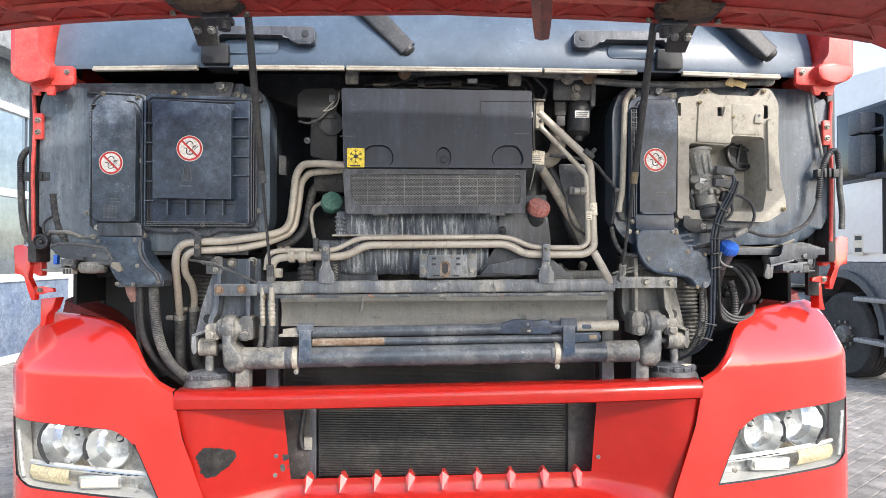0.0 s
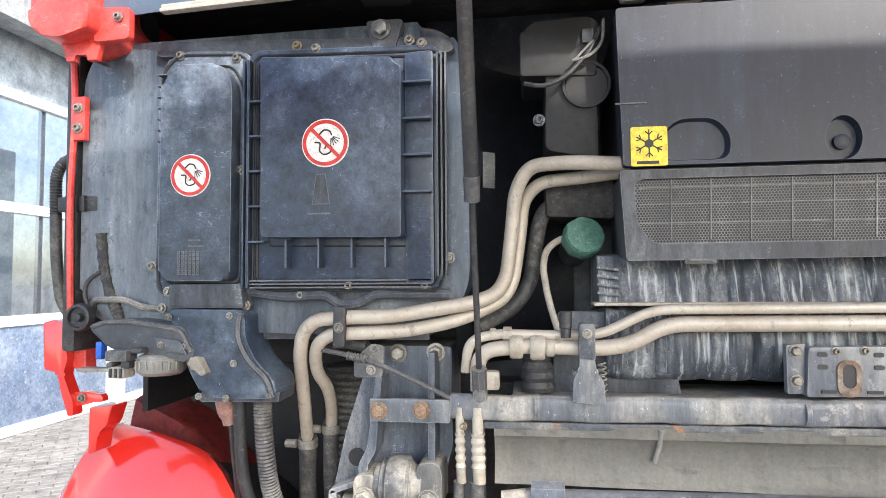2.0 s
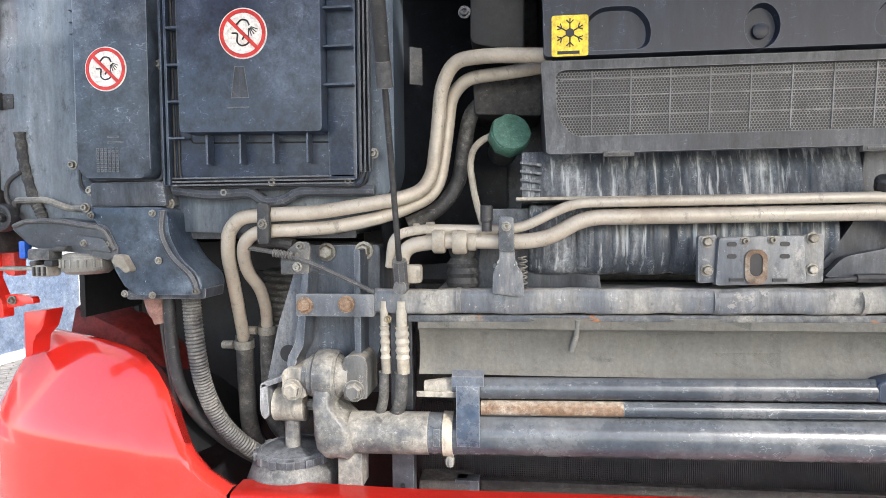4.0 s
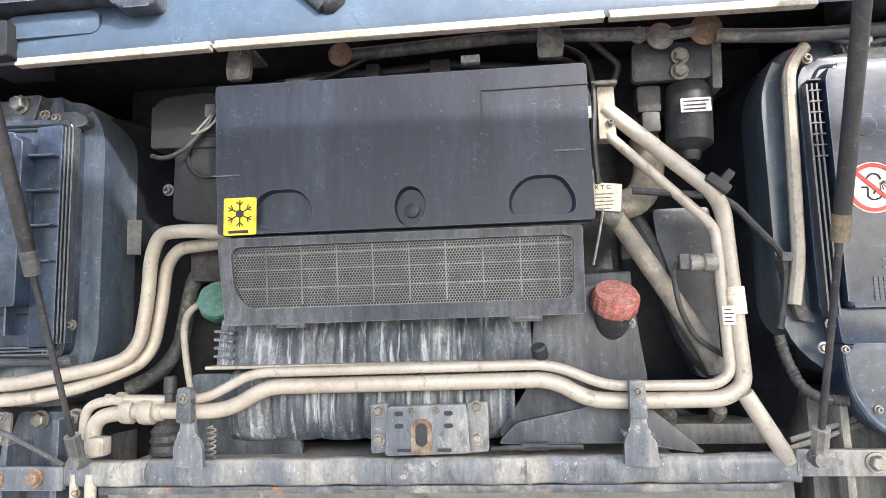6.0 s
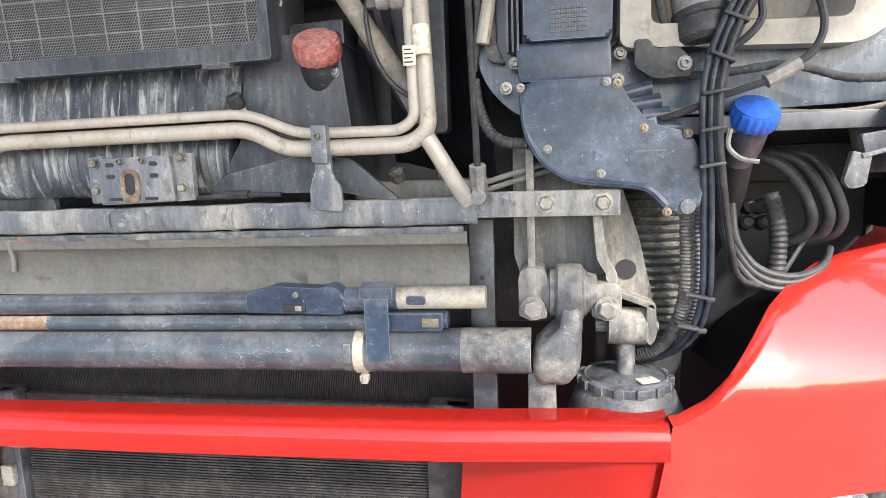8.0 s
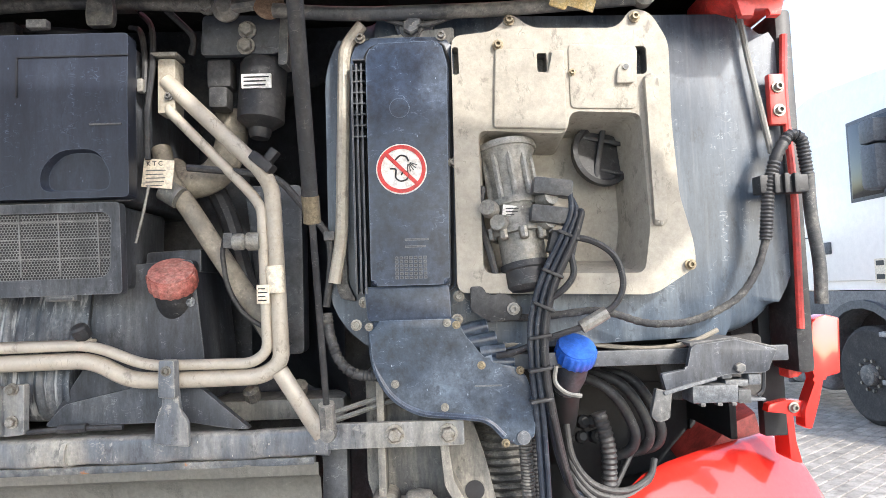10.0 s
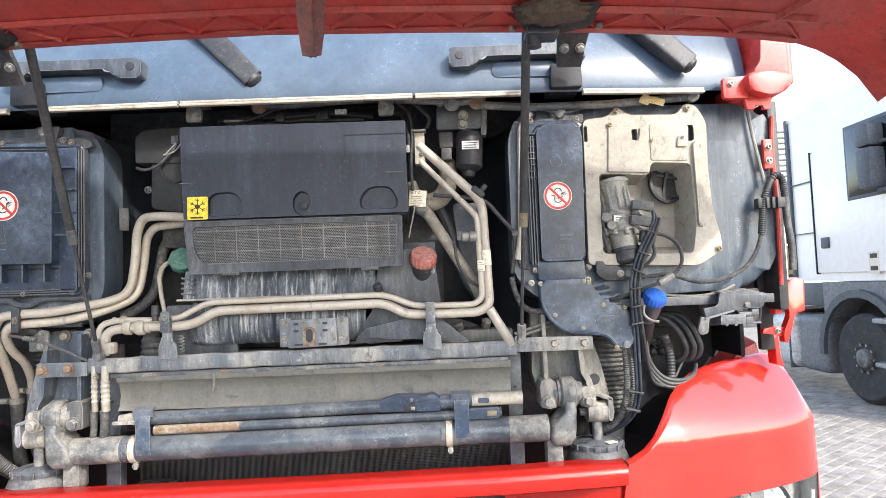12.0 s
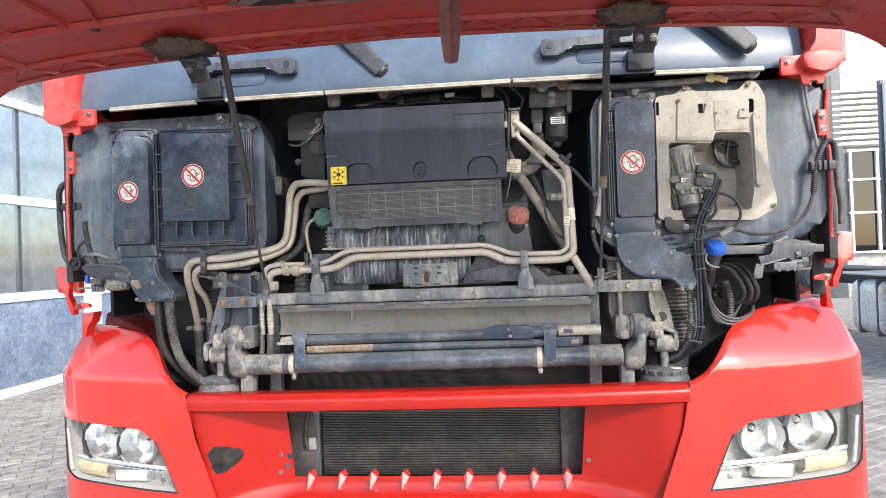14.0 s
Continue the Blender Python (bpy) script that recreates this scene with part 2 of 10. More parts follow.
CABWALL = mat("cab_wall_paint", (0.058, 0.078, 0.106), 0.3, dust=0.55, dust_color=(0.26, 0.29, 0.315), scale=6, bump=0.03, streak=True, mottle=0.2, drips=0.08, grit=0.25)
CABDARK = mat("cab_wall_dark", (0.044, 0.050, 0.062), 0.42, dust=0.32, dust_color=(0.19, 0.195, 0.20), scale=5, bump=0.04, specks=0.0, grit=0.3, worn=0.6)
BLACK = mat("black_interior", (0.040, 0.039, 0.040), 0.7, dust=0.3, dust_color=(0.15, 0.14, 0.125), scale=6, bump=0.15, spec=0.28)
# Dark copy of the cab wall: the tunnel's shade is in the colour.
TUNNEL = mat("tunnel_wall_shaded", (0.022, 0.026, 0.034), 0.38, dust=0.3, dust_color=(0.10, 0.11, 0.125), scale=5, bump=0.05, grit=0.3, mottle=0.2)
RUBBER = mat("black_rubber", (0.021, 0.022, 0.025), 0.5, dust=0.22, dust_color=(0.16, 0.155, 0.145), scale=14, bump=0.1)
HOSE = mat("dusty_hose", (0.045, 0.046, 0.048), 0.55, dust=0.5, dust_color=(0.22, 0.21, 0.185), scale=14, bump=0.15, mottle=0.35)
HOSE_PALE = mat("pale_dusty_hose", (0.22, 0.20, 0.165), 0.6, dust=0.8, dust_color=(0.42, 0.375, 0.30), scale=9, bump=0.15, mottle=0.14)
# Gasket black, also on added sheets that stand in for unlit depth.
GASKET = mat("black_gasket_and_void", (0.010, 0.011, 0.013), 0.6, dust=0.1, dust_color=(0.06, 0.06, 0.06), scale=12, bump=0.05)
MOUNT = mat("dusty_mount_steel", (0.085, 0.086, 0.086), 0.45, dust=0.95, dust_color=(0.35, 0.325, 0.275), scale=10, bump=0.25, mottle=0.22, streak=True, worn=0.6, grit=0.4)
COVER_DUSTY = mat("dusty_cover_plastic", (0.046, 0.062, 0.088), 0.34, dust=0.6, dust_color=(0.27, 0.31, 0.36), scale=5, bump=0.05, streak=False, specks=0.0, mottle=0.35, grit=0.3, worn=0.7)
STRAP = mat("worn_webbing", (0.10, 0.030, 0.026), 0.8, dust=0.6, dust_color=(0.035, 0.030, 0.030), scale=30, bump=0.3)
MUD = mat("dried_mud", (0.10, 0.075, 0.055), 0.9, dust=0.6, dust_color=(0.055, 0.045, 0.038), scale=40, bump=0.8, grain=90)
MOUNT_BLUE = mat("dusty_blue_steel", (0.072, 0.088, 0.115), 0.4, dust=0.6, dust_color=(0.36, 0.36, 0.35), scale=8, bump=0.2, mottle=0.3, streak=True, grit=0.5, worn=0.6)
MID_GREY = mat("grey_truck_skirt", (0.15, 0.155, 0.165), 0.5, dust=0.2, scale=4)
STICKER = mat("aged_sticker", (0.76, 0.68, 0.54), 0.45, dust=0.1, scale=20, bump=0.0)
PIPE = mat("aluminium_pipe", (0.46, 0.42, 0.355), 0.36, metal=0.1, dust=0.4, dust_color=(0.26, 0.205, 0.145), scale=9, bump=0.06, mottle=0.07, grit=0.5)
STEEL = mat("painted_steel", (0.115, 0.128, 0.148), 0.32, dust=0.75, dust_color=(0.36, 0.345, 0.305), scale=10, bump=0.2, chips=(0.28, 0.275, 0.26), mottle=0.2, specks=0.02, worn=0.6, grit=0.45, streak=True)
CLAMP_BLUE = mat("blue_clamp_paint", (0.032, 0.052, 0.088), 0.25, dust=0.3, dust_color=(0.25, 0.25, 0.245), scale=9, bump=0.1, mottle=0.2, grit=0.4, worn=0.7)
STEEL_BLUE = mat("blue_black_steel", (0.040, 0.050, 0.064), 0.24, dust=0.28, dust_color=(0.25, 0.255, 0.255), scale=7, bump=0.12, mottle=0.16, grit=0.4, worn=0.7)
RUSTY = mat("rusty_steel", (0.155, 0.098, 0.062), 0.8, dust=0.9, dust_color=(0.32, 0.285, 0.24), scale=22, bump=0.5, grain=90)
CAST = mat("cast_iron", (0.070, 0.074, 0.080), 0.42, dust=0.6, dust_color=(0.34, 0.32, 0.275), scale=14, bump=0.45, grain=120, mottle=0.22, worn=0.5, grit=0.5)
ZINC = mat("zinc_bolt", (0.27, 0.26, 0.235), 0.4, metal=0.6, dust=0.6, dust_color=(0.16, 0.13, 0.09), scale=40, bump=0.1, vary=0.3)
BRASS = mat("yellow_zinc_bolt", (0.27, 0.225, 0.15), 0.45, metal=0.5, dust=0.6, dust_color=(0.20, 0.16, 0.11), scale=40, bump=0.2, vary=0.2)
RUSTBOLT = mat("rusted_bolt", (0.22, 0.14, 0.09), 0.75, dust=0.5, dust_color=(0.36, 0.29, 0.21), scale=60, bump=0.4)
DEFLECT = mat("dusty_sheet", (0.130, 0.134, 0.129), 0.42, dust=0.7, dust_color=(0.33, 0.315, 0.28), scale=7, bump=0.15, mottle=0.2, drips=0.15, worn=0.5, grit=0.4, streak=True)
TANK = mat("grimy_tank_plastic", (0.060, 0.070, 0.086), 0.38, dust=0.6, dust_color=(0.36, 0.375, 0.385), scale=14, bump=0.2, streak=True, mottle=0.3, drips=0.85)
FIN = mat("radiator_fin", (0.030, 0.031, 0.032), 0.5, metal=0.3, dust=0.35, dust_color=(0.12, 0.115, 0.10), scale=8, bump=0.1)
TAN = mat("sand_foam_panel", (0.37, 0.345, 0.295), 0.75, dust=0.4, dust_color=(0.27, 0.245, 0.20), scale=9, bump=0.12, grain=260, mottle=0.10, grit=0.5)
TRIM = mat("cream_trim", (0.40, 0.37, 0.31), 0.5, dust=0.6, dust_color=(0.24, 0.205, 0.155), scale=22, bump=0.1, mottle=0.09)
GREEN = mat("green_cap", (0.065, 0.165, 0.125), 0.5, dust=0.25, dust_color=(0.30, 0.38, 0.33), scale=18, bump=0.1)
REDCAP = mat("faded_red_cap", (0.38, 0.115, 0.095), 0.6, dust=0.6, dust_color=(0.48, 0.27, 0.23), scale=22, bump=0.15, mottle=0.35)
BLUECAP = mat("blue_cap", (0.016, 0.095, 0.46), 0.35, dust=0.08, dust_color=(0.2, 0.3, 0.5), scale=14, bump=0.05)
WHITE = mat("white_label", (0.74, 0.73, 0.70), 0.5, dust=0.15, scale=20, bump=0.0)
PAPER_WHITE = mat("white_sticker", (0.78, 0.745, 0.70), 0.4, dust=0.12, scale=25, bump=0.0)
RAIL = mat("rust_flecked_steel", (0.075, 0.085, 0.10), 0.45, dust=0.7, dust_color=(0.30, 0.285, 0.25), scale=12, bump=0.3, chips=(0.36, 0.145, 0.055), mottle=0.3)
STICKER_RED = mat("sticker_red", (0.55, 0.025, 0.020), 0.4, dust=0.05, scale=20, bump=0.0)
YELLOW = mat("yellow_sticker", (0.80, 0.60, 0.03), 0.4, dust=0.05, scale=20, bump=0.0)
INK = mat("sticker_ink", (0.015, 0.015, 0.018), 0.5, dust=0.0, bump=0.0)
TAPE = mat("cloth_tape", (0.030, 0.031, 0.034), 0.8, dust=0.5, dust_color=(0.16, 0.155, 0.14), scale=40, bump=0.4)
ALU_TANK = mat("silver_tank", (0.62, 0.61, 0.58), 0.4, metal=0.2, dust=0.3, dust_color=(0.35, 0.33, 0.30), scale=4)
GREYALU = mat("cast_aluminium", (0.26, 0.255, 0.235), 0.5, metal=0.3, dust=0.5, dust_color=(0.24, 0.215, 0.17), scale=16, bump=0.25)
PLUG_GREY = mat("plug_grey", (0.085, 0.094, 0.108), 0.45, dust=0.5, dust_color=(0.19, 0.19, 0.185), scale=30, bump=0.15, mottle=0.3)
GREYPLASTIC = mat("grey_plastic", (0.062, 0.066, 0.071), 0.5, dust=0.4, dust_color=(0.21, 0.20, 0.185), scale=20, bump=0.1, worn=0.6)
REFLECTOR = mat("lamp_reflector", (0.80, 0.81, 0.81), 0.22, metal=1.0, dust=0.0, bump=0.0, mottle=0.0)
LAMP_GREY = mat("lamp_housing", (0.46, 0.46, 0.45), 0.3, metal=0.3, dust=0.15, scale=12, bump=0.0)
LAMP_BOWL = mat("lamp_bowl", (0.54, 0.54, 0.52), 0.32, dust=0.1, scale=14, bump=0.0, mottle=0.1)
AMBER = mat("amber_lens", (0.86, 0.76, 0.52), 0.25, dust=0.1, scale=20, bump=0.0)
WHITE_PAINT = mat("white_truck_paint", (0.90, 0.87, 0.82), 0.3, dust=0.05, scale=2, bump=0.0, coat=0.4, mottle=0.03)
DARK_TRIM = mat("dark_truck_trim", (0.060, 0.068, 0.080), 0.5, dust=0.3, dust_color=(0.16, 0.16, 0.16), scale=6)
TREAD = mat("step_tread", (0.30, 0.30, 0.30), 0.5, metal=0.3, dust=0.3, scale=10)
TYRE = mat("tyre_rubber", (0.030, 0.030, 0.031), 0.75, dust=0.4, dust_color=(0.11, 0.105, 0.095), scale=6, bump=0.2)
PAVER = mat("concrete_paver", (0.32, 0.295, 0.265), 0.85, dust=0.5, dust_color=(0.21, 0.195, 0.175), scale=1.2, bump=0.4, vary=0.16)
SAND = mat("joint_sand", (0.33, 0.305, 0.275), 0.9, dust=0.5, dust_color=(0.24, 0.22, 0.19), scale=1.5, bump=0.4)
BLDG_BLUE = mat("blue_door_panel", (0.155, 0.20, 0.285), 0.45, dust=0.35, dust_color=(0.45, 0.50, 0.55), scale=2.5, chips=(0.42, 0.47, 0.52), bump=0.05)
BLDG_WHITE = mat("white_frame_paint", (0.78, 0.78, 0.76), 0.4, dust=0.12, scale=3, bump=0.02)
BLDG_GREY = mat("grey_cladding", (0.36, 0.365, 0.36), 0.5, dust=0.2, scale=1.5, bump=0.03)
# Blue-grey puts the panes' sky reflection into the room wall's colour.
BLDG_ROOM = mat("room_with_sky_tint", (0.30, 0.34, 0.37), 0.8, dust=0.5, dust_color=(0.40, 0.42, 0.42), scale=1.0)
LOUVRE = mat("louvre_metal", (0.48, 0.48, 0.46), 0.45, dust=0.3, scale=3, bump=0.02)
CABLE_BLUE = mat("grey_blue_cable", (0.012, 0.018, 0.030), 0.45, dust=0.2, dust_color=(0.12, 0.135, 0.15), scale=30, bump=0.05)


def glass(name, tint, rough=0.02, least=0.05):
    m = bpy.data.materials.new(name)
    m.use_nodes = True
    nt = m.node_tree
    nt.nodes.clear()
    out, mixn = nt.nodes.new("ShaderNodeOutputMaterial"), nt.nodes.new("ShaderNodeMixShader")
    tr, gl, lw = nt.nodes.new("ShaderNodeBsdfTransparent"), nt.nodes.new("ShaderNodeBsdfGlossy"), nt.nodes.new("ShaderNodeLayerWeight")
    lw.inputs["Blend"].default_value = 0.5
    pw, sm = nt.nodes.new("ShaderNodeMath"), nt.nodes.new("ShaderNodeMath")
    pw.operation, sm.operation = "POWER", "MULTIPLY_ADD"
    pw.inputs[1].default_value = 4.0
    sm.inputs[1].default_value, sm.inputs[2].default_value = 0.95 - least, least
    gl.inputs["Roughness"].default_value = rough
    tr.inputs["Color"].default_value = (*tint, 1)
    nt.links.new(lw.outputs["Facing"], pw.inputs[0])
    nt.links.new(pw.outputs[0], sm.inputs[0])
    nt.links.new(sm.outputs[0], mixn.inputs[0])
    nt.links.new(tr.outputs[0], mixn.inputs[1])
    nt.links.new(gl.outputs[0], mixn.inputs[2])
    nt.links.new(mixn.outputs[0], out.inputs[0])
    return m


CLEAR = glass("clear_lens", (0.96, 0.97, 0.97), 0.04)
SMOKED = glass("window_glass", (0.70, 0.74, 0.76), 0.01, 0.35)
DARKGLASS = glass("dark_glass", (0.06, 0.07, 0.08), 0.01)


def mesh_screen(name):
    """Perforated black sheet: fine holes on a staggered grid, dusty webs."""
    return mat(name, (0.15, 0.152, 0.156), 0.45, dust=0.55, dust_color=(0.36, 0.36, 0.35), scale=5, bump=0.1, mottle=0.14, streak=True)


SCREEN = mesh_screen("mesh_screen")


# ---- building helpers ----
def thing(name, loc, label, category, group="", kind=""):
    ob = new(name)
    ob.empty_display_size = 0.05
    ob.location = loc
    return tagged(ob, label, category, group, kind)


def shift(ob, x=0.0, y=0.0, z=0.0):
    """Move a whole thing."""
    ob.location += Vector((x, y, z))
    return ob


def roll_with_chassis(ob):
    """The chassis hangs lower on one side: tip what is bolted to it."""
    ob.matrix_basis = Matrix.Translation((0, 0, 1.0)) @ Matrix.Rotation(radians(-0.75), 4, "Y") @ Matrix.Translation((0, 0, -1.0)) @ ob.matrix_basis
    return ob


def adopt(ob, parent):
    """Put ob, whose mesh is in world places, under parent."""
    if parent is not None:
        ob.parent = parent
        if parent.type == "EMPTY":
            ob.matrix_parent_inverse = Matrix.Translation(parent.location).inverted()
    return ob


def part(name, bm, material, parent, label="", smooth=True, angle=35):
    me = bpy.data.meshes.new(name)
    bmesh.ops.recalc_face_normals(bm, faces=bm.faces)
    if smooth:
        for f in bm.faces:
            f.smooth = True
        lim = radians(angle)
        for e in bm.edges:
            if len(e.link_faces) == 2 and e.calc_face_angle(0) > lim:
                e.smooth = False
    bm.to_mesh(me)
    bm.free()
    me.materials.append(material)
    ob = adopt(new(name, me), parent)
    if label:
        ob["label"] = label
    return ob


def rrect(x0, x1, z0, z1, r, n=5):
    pts = []
    for cx, cz, a in ((x1 - r, z1 - r, 0), (x0 + r, z1 - r, 90), (x0 + r, z0 + r, 180), (x1 - r, z0 + r, 270)):
        for i in range(n + 1):
            t = radians(a + 90 * i / n)
            pts.append((cx + r * math.cos(t), cz + r * math.sin(t)))
    return pts


def fillet(pts, r, n=4, closed=True):
    """Round the corners of a path (2D or 3D)."""
    P = [Vector(p) for p in pts]
    out, m = [], len(P)
    for i, p in enumerate(P):
        if not closed and i in (0, m - 1):
            out.append(p)
            continue
        a, b = P[i - 1] - p, P[(i + 1) % m] - p
        la, lb = a.length, b.length
        d = min(r, la * 0.48, lb * 0.48)
        s, e = p + a * (d / la), p + b * (d / lb)
        for k in range(n + 1):
            t = k / n
            out.append((1 - t) ** 2 * s + 2 * t * (1 - t) * p + t * t * e)
    return out


def prism(bm, pts, y0, y1, bevel=0.0, seg=2):
    """Outline in x, z drawn out from its front y0 to its back y1, with the front edge rounded."""
    front = [bm.verts.new((p[0], y0, p[1])) for p in pts]
    back = [bm.verts.new((p[0], y1, p[1])) for p in pts]
    n = len(pts)
    f = bm.faces.new(front)
    bm.faces.new(back[::-1])
    for i in range(n):
        bm.faces.new((front[i], front[(i + 1) % n], back[(i + 1) % n], back[i]))
    if bevel:
        bmesh.ops.bevel(bm, geom=list(f.edges), offset=bevel, segments=seg, affect="EDGES", profile=0.6, clamp_overlap=True)
    return bm


def ring(bm, outer, inner, y0, y1, yi=None):
    """A flat frame between two outlines with the same number of points; yi: depth of its inner edge's front."""
    yi = y0 if yi is None else yi
    n = len(outer)
    of = [bm.verts.new((p[0], y0, p[1])) for p in outer]
    ob_ = [bm.verts.new((p[0], y1, p[1])) for p in outer]
    nf = [bm.verts.new((p[0], yi, p[1])) for p in inner]
    nb = [bm.verts.new((p[0], y1, p[1])) for p in inner]
    for i in range(n):
        j = (i + 1) % n
        bm.faces.new((of[i], of[j], nf[j], nf[i]))
        bm.faces.new((nf[i], nf[j], nb[j], nb[i]))
        bm.faces.new((nb[i], nb[j], ob_[j], ob_[i]))
        bm.faces.new((ob_[i], ob_[j], of[j], of[i]))
    return bm


def box(bm, c, s, bevel=0.0, rot=None, seg=2):
    """A box by its centre and size, edges rounded; rot: a 3 x 3 or Euler turn about the centre."""
    r = bmesh.ops.create_cube(bm, size=1.0)
    vs = r["verts"]
    bmesh.ops.scale(bm, vec=s, verts=vs)
    if bevel:
        es = list({e for v in vs for e in v.link_edges})
        rb = bmesh.ops.bevel(bm, geom=es, offset=min(bevel, min(s) * 0.45), segments=seg, affect="EDGES", profile=0.6)
        vs = list(set(rb["verts"]) | {v for v in vs if v.is_valid})
        vs = [v for v in vs if v.is_valid]
    if rot is not None:
        bmesh.ops.rotate(bm, cent=(0, 0, 0), matrix=Euler([radians(a) for a in rot]).to_matrix(), verts=vs)
    bmesh.ops.translate(bm, vec=c, verts=vs)
    return bm


def tube(bm, pts, r, round_=0.04, seg=12, corr=0.0, pitch=0.006, caps=True, hollow=False):
    """A pipe along a path with rounded bends; corr: depth of the corrugation."""
    P = fillet([Vector(p) for p in pts], round_, 6, closed=False) if len(pts) > 2 else [Vector(p) for p in pts]
    if corr:
        dense = [P[0]]
        for a, b in zip(P, P[1:]):
            k = max(1, int((b - a).length / (pitch / 2)))
            dense += [a.lerp(b, i / k) for i in range(1, k + 1)]
        P = dense
    clean = [P[0]]
    for p in P[1:]:
        if (p - clean[-1]).length > 1e-5:
            clean.append(p)
    P = clean
    tang = [(P[min(i + 1, len(P) - 1)] - P[max(i - 1, 0)]).normalized() for i in range(len(P))]
    up = Vector((0, 1, 0)) if abs(tang[0].y) < 0.9 else Vector((1, 0, 0))
    nrm = (up - tang[0] * up.dot(tang[0])).normalized()
    rings = []
    for i, (p, t) in enumerate(zip(P, tang)):
        nrm = (nrm - t * nrm.dot(t)).normalized()
        bn = t.cross(nrm)
        rad = r[i * len(r) // len(P)] if isinstance(r, (list, tuple)) else r
        if corr and i % 2:
            rad -= corr
        rings.append([bm.verts.new(p + (nrm * math.cos(a) + bn * math.sin(a)) * rad)
                      for a in (2 * math.pi * k / seg for k in range(seg))])
    for A, B in zip(rings, rings[1:]):
        for k in range(seg):
            bm.faces.new((A[k], A[(k + 1) % seg], B[(k + 1) % seg], B[k]))
    if caps:
        bm.faces.new(rings[0][::-1])
        bm.faces.new(rings[-1])
    return bm


def lathe(bm, profile, origin, axis=(0, -1, 0), seg=24, lobes=0, lobe=0.0):
    """Turn a profile of (radius, height) about an axis; lobes give a gripped edge."""
    ax = Vector(axis).normalized()
    up = Vector((0, 0, 1)) if abs(ax.z) < 0.9 else Vector((1, 0, 0))
    u = (up - ax * up.dot(ax)).normalized()
    w = ax.cross(u)
    o = Vector(origin)
    rows = []
    for r, h in profile:
        row = []
        for k in range(seg):
            a = 2 * math.pi * k / seg
            rr = r
            if lobes and r > 0.0:
                rr = r * (1 + lobe * (1 if math.cos(lobes * a) > 0 else -1))
            row.append(bm.verts.new(o + ax * h + (u * math.cos(a) + w * math.sin(a)) * max(rr, 1e-5)))
        rows.append(row)
    for A, B in zip(rows, rows[1:]):
        for k in range(seg):
            bm.faces.new((A[k], A[(k + 1) % seg], B[(k + 1) % seg], B[k]))
    bm.faces.new(rows[0][::-1])
    bm.faces.new(rows[-1])
    return bm


def B():
    return bmesh.new()


MESHES = {}


def shared(key, build, material):
    if key not in MESHES:
        me = bpy.data.meshes.new(key)
        bm = B()
        build(bm)
        bmesh.ops.recalc_face_normals(bm, faces=bm.faces)
        bm.to_mesh(me)
        bm.free()
        me.materials.append(material)
        MESHES[key] = me
    return MESHES[key]


def torx_bolt(bm):
    lathe(bm, [(0.0075, 0.0), (0.0075, 0.0018), (0.0052, 0.002), (0.005, 0.006), (0.0044, 0.0068), (0.0027, 0.0068), (0.0024, 0.003)], (0, 0, 0), seg=10)


def hex_bolt(bm):
    lathe(bm, [(0.0125, 0.0), (0.0125, 0.0028)], (0, 0, 0), seg=12)
    lathe(bm, [(0.0094, 0.0028), (0.0094, 0.010), (0.0075, 0.0115)], (0, 0, 0), seg=6)


def bolt(parent, x, y, z, size=1.0, kind="torx", material=None, name="bolt", turn=0.0):
    build = torx_bolt if kind == "torx" else hex_bolt
    material = material or ZINC
    me = shared("%s_%s" % (kind, material.name), build, material)
    ob = adopt(new(name, me), parent)
    ob.matrix_basis = Matrix.Translation((x, y, z)) @ Matrix.Rotation(radians(turn), 4, "Y") @ Matrix.Diagonal((size, size, size, 1))
    return ob


def warn_sticker(parent, x, y, z, r):
    """Round white sticker with a red ring and bar over a water-jet pictogram."""
    bm = B()
    lathe(bm, [(r, 0.0), (r, 0.0012)], (x, y, z), seg=40)
    st = part("warning_sticker", bm, PAPER_WHITE, parent, "round white sticker with red ring and bar", smooth=False)
    bm = B()
    circle = lambda q: [(x + q * math.cos(a), z + q * math.sin(a)) for a in (2 * math.pi * k / 48 for k in range(48))]
    ring(bm, circle(r * 0.95), circle(r * 0.80), y - 0.0022, y - 0.0013)
    part("ring", bm, STICKER_RED, st, smooth=False)
    bm = B()
    box(bm, (x, y - 0.0019, z), (r * 1.66, 0.0012, r * 0.15), rot=(0, 45, 0))
    part("bar", bm, STICKER_RED, st, smooth=False)
    bm = B()
    curl = [(-0.45, 0.02), (-0.2, 0.02), (-0.25, -0.35), (-0.05, -0.5), (0.22, -0.42), (0.3, -0.2), (0.1, -0.05), (-0.02, -0.25)]
    tube(bm, [(x + r * a, y - 0.0015, z + r * b) for a, b in curl], r * 0.035, r * 0.1, seg=6)
    head = [(-0.25, 0.35), (-0.05, 0.55), (0.2, 0.5), (0.28, 0.3)]
    tube(bm, [(x + r * a, y - 0.0015, z + r * b) for a, b in head], r * 0.035, r * 0.1, seg=6)
    for k in range(5):
        a = radians(-20 - 18 * k)
        tube(bm, [(x + r * (0.25 + 0.1 * math.cos(a)), y - 0.0015, z + r * (0.28 + 0.1 * math.sin(a))),
                  (x + r * (0.25 + 0.4 * math.cos(a)), y - 0.0015, z + r * (0.28 + 0.4 * math.sin(a)))], r * 0.02, seg=5)
    part("pictogram", bm, INK, st, smooth=False)
    return st


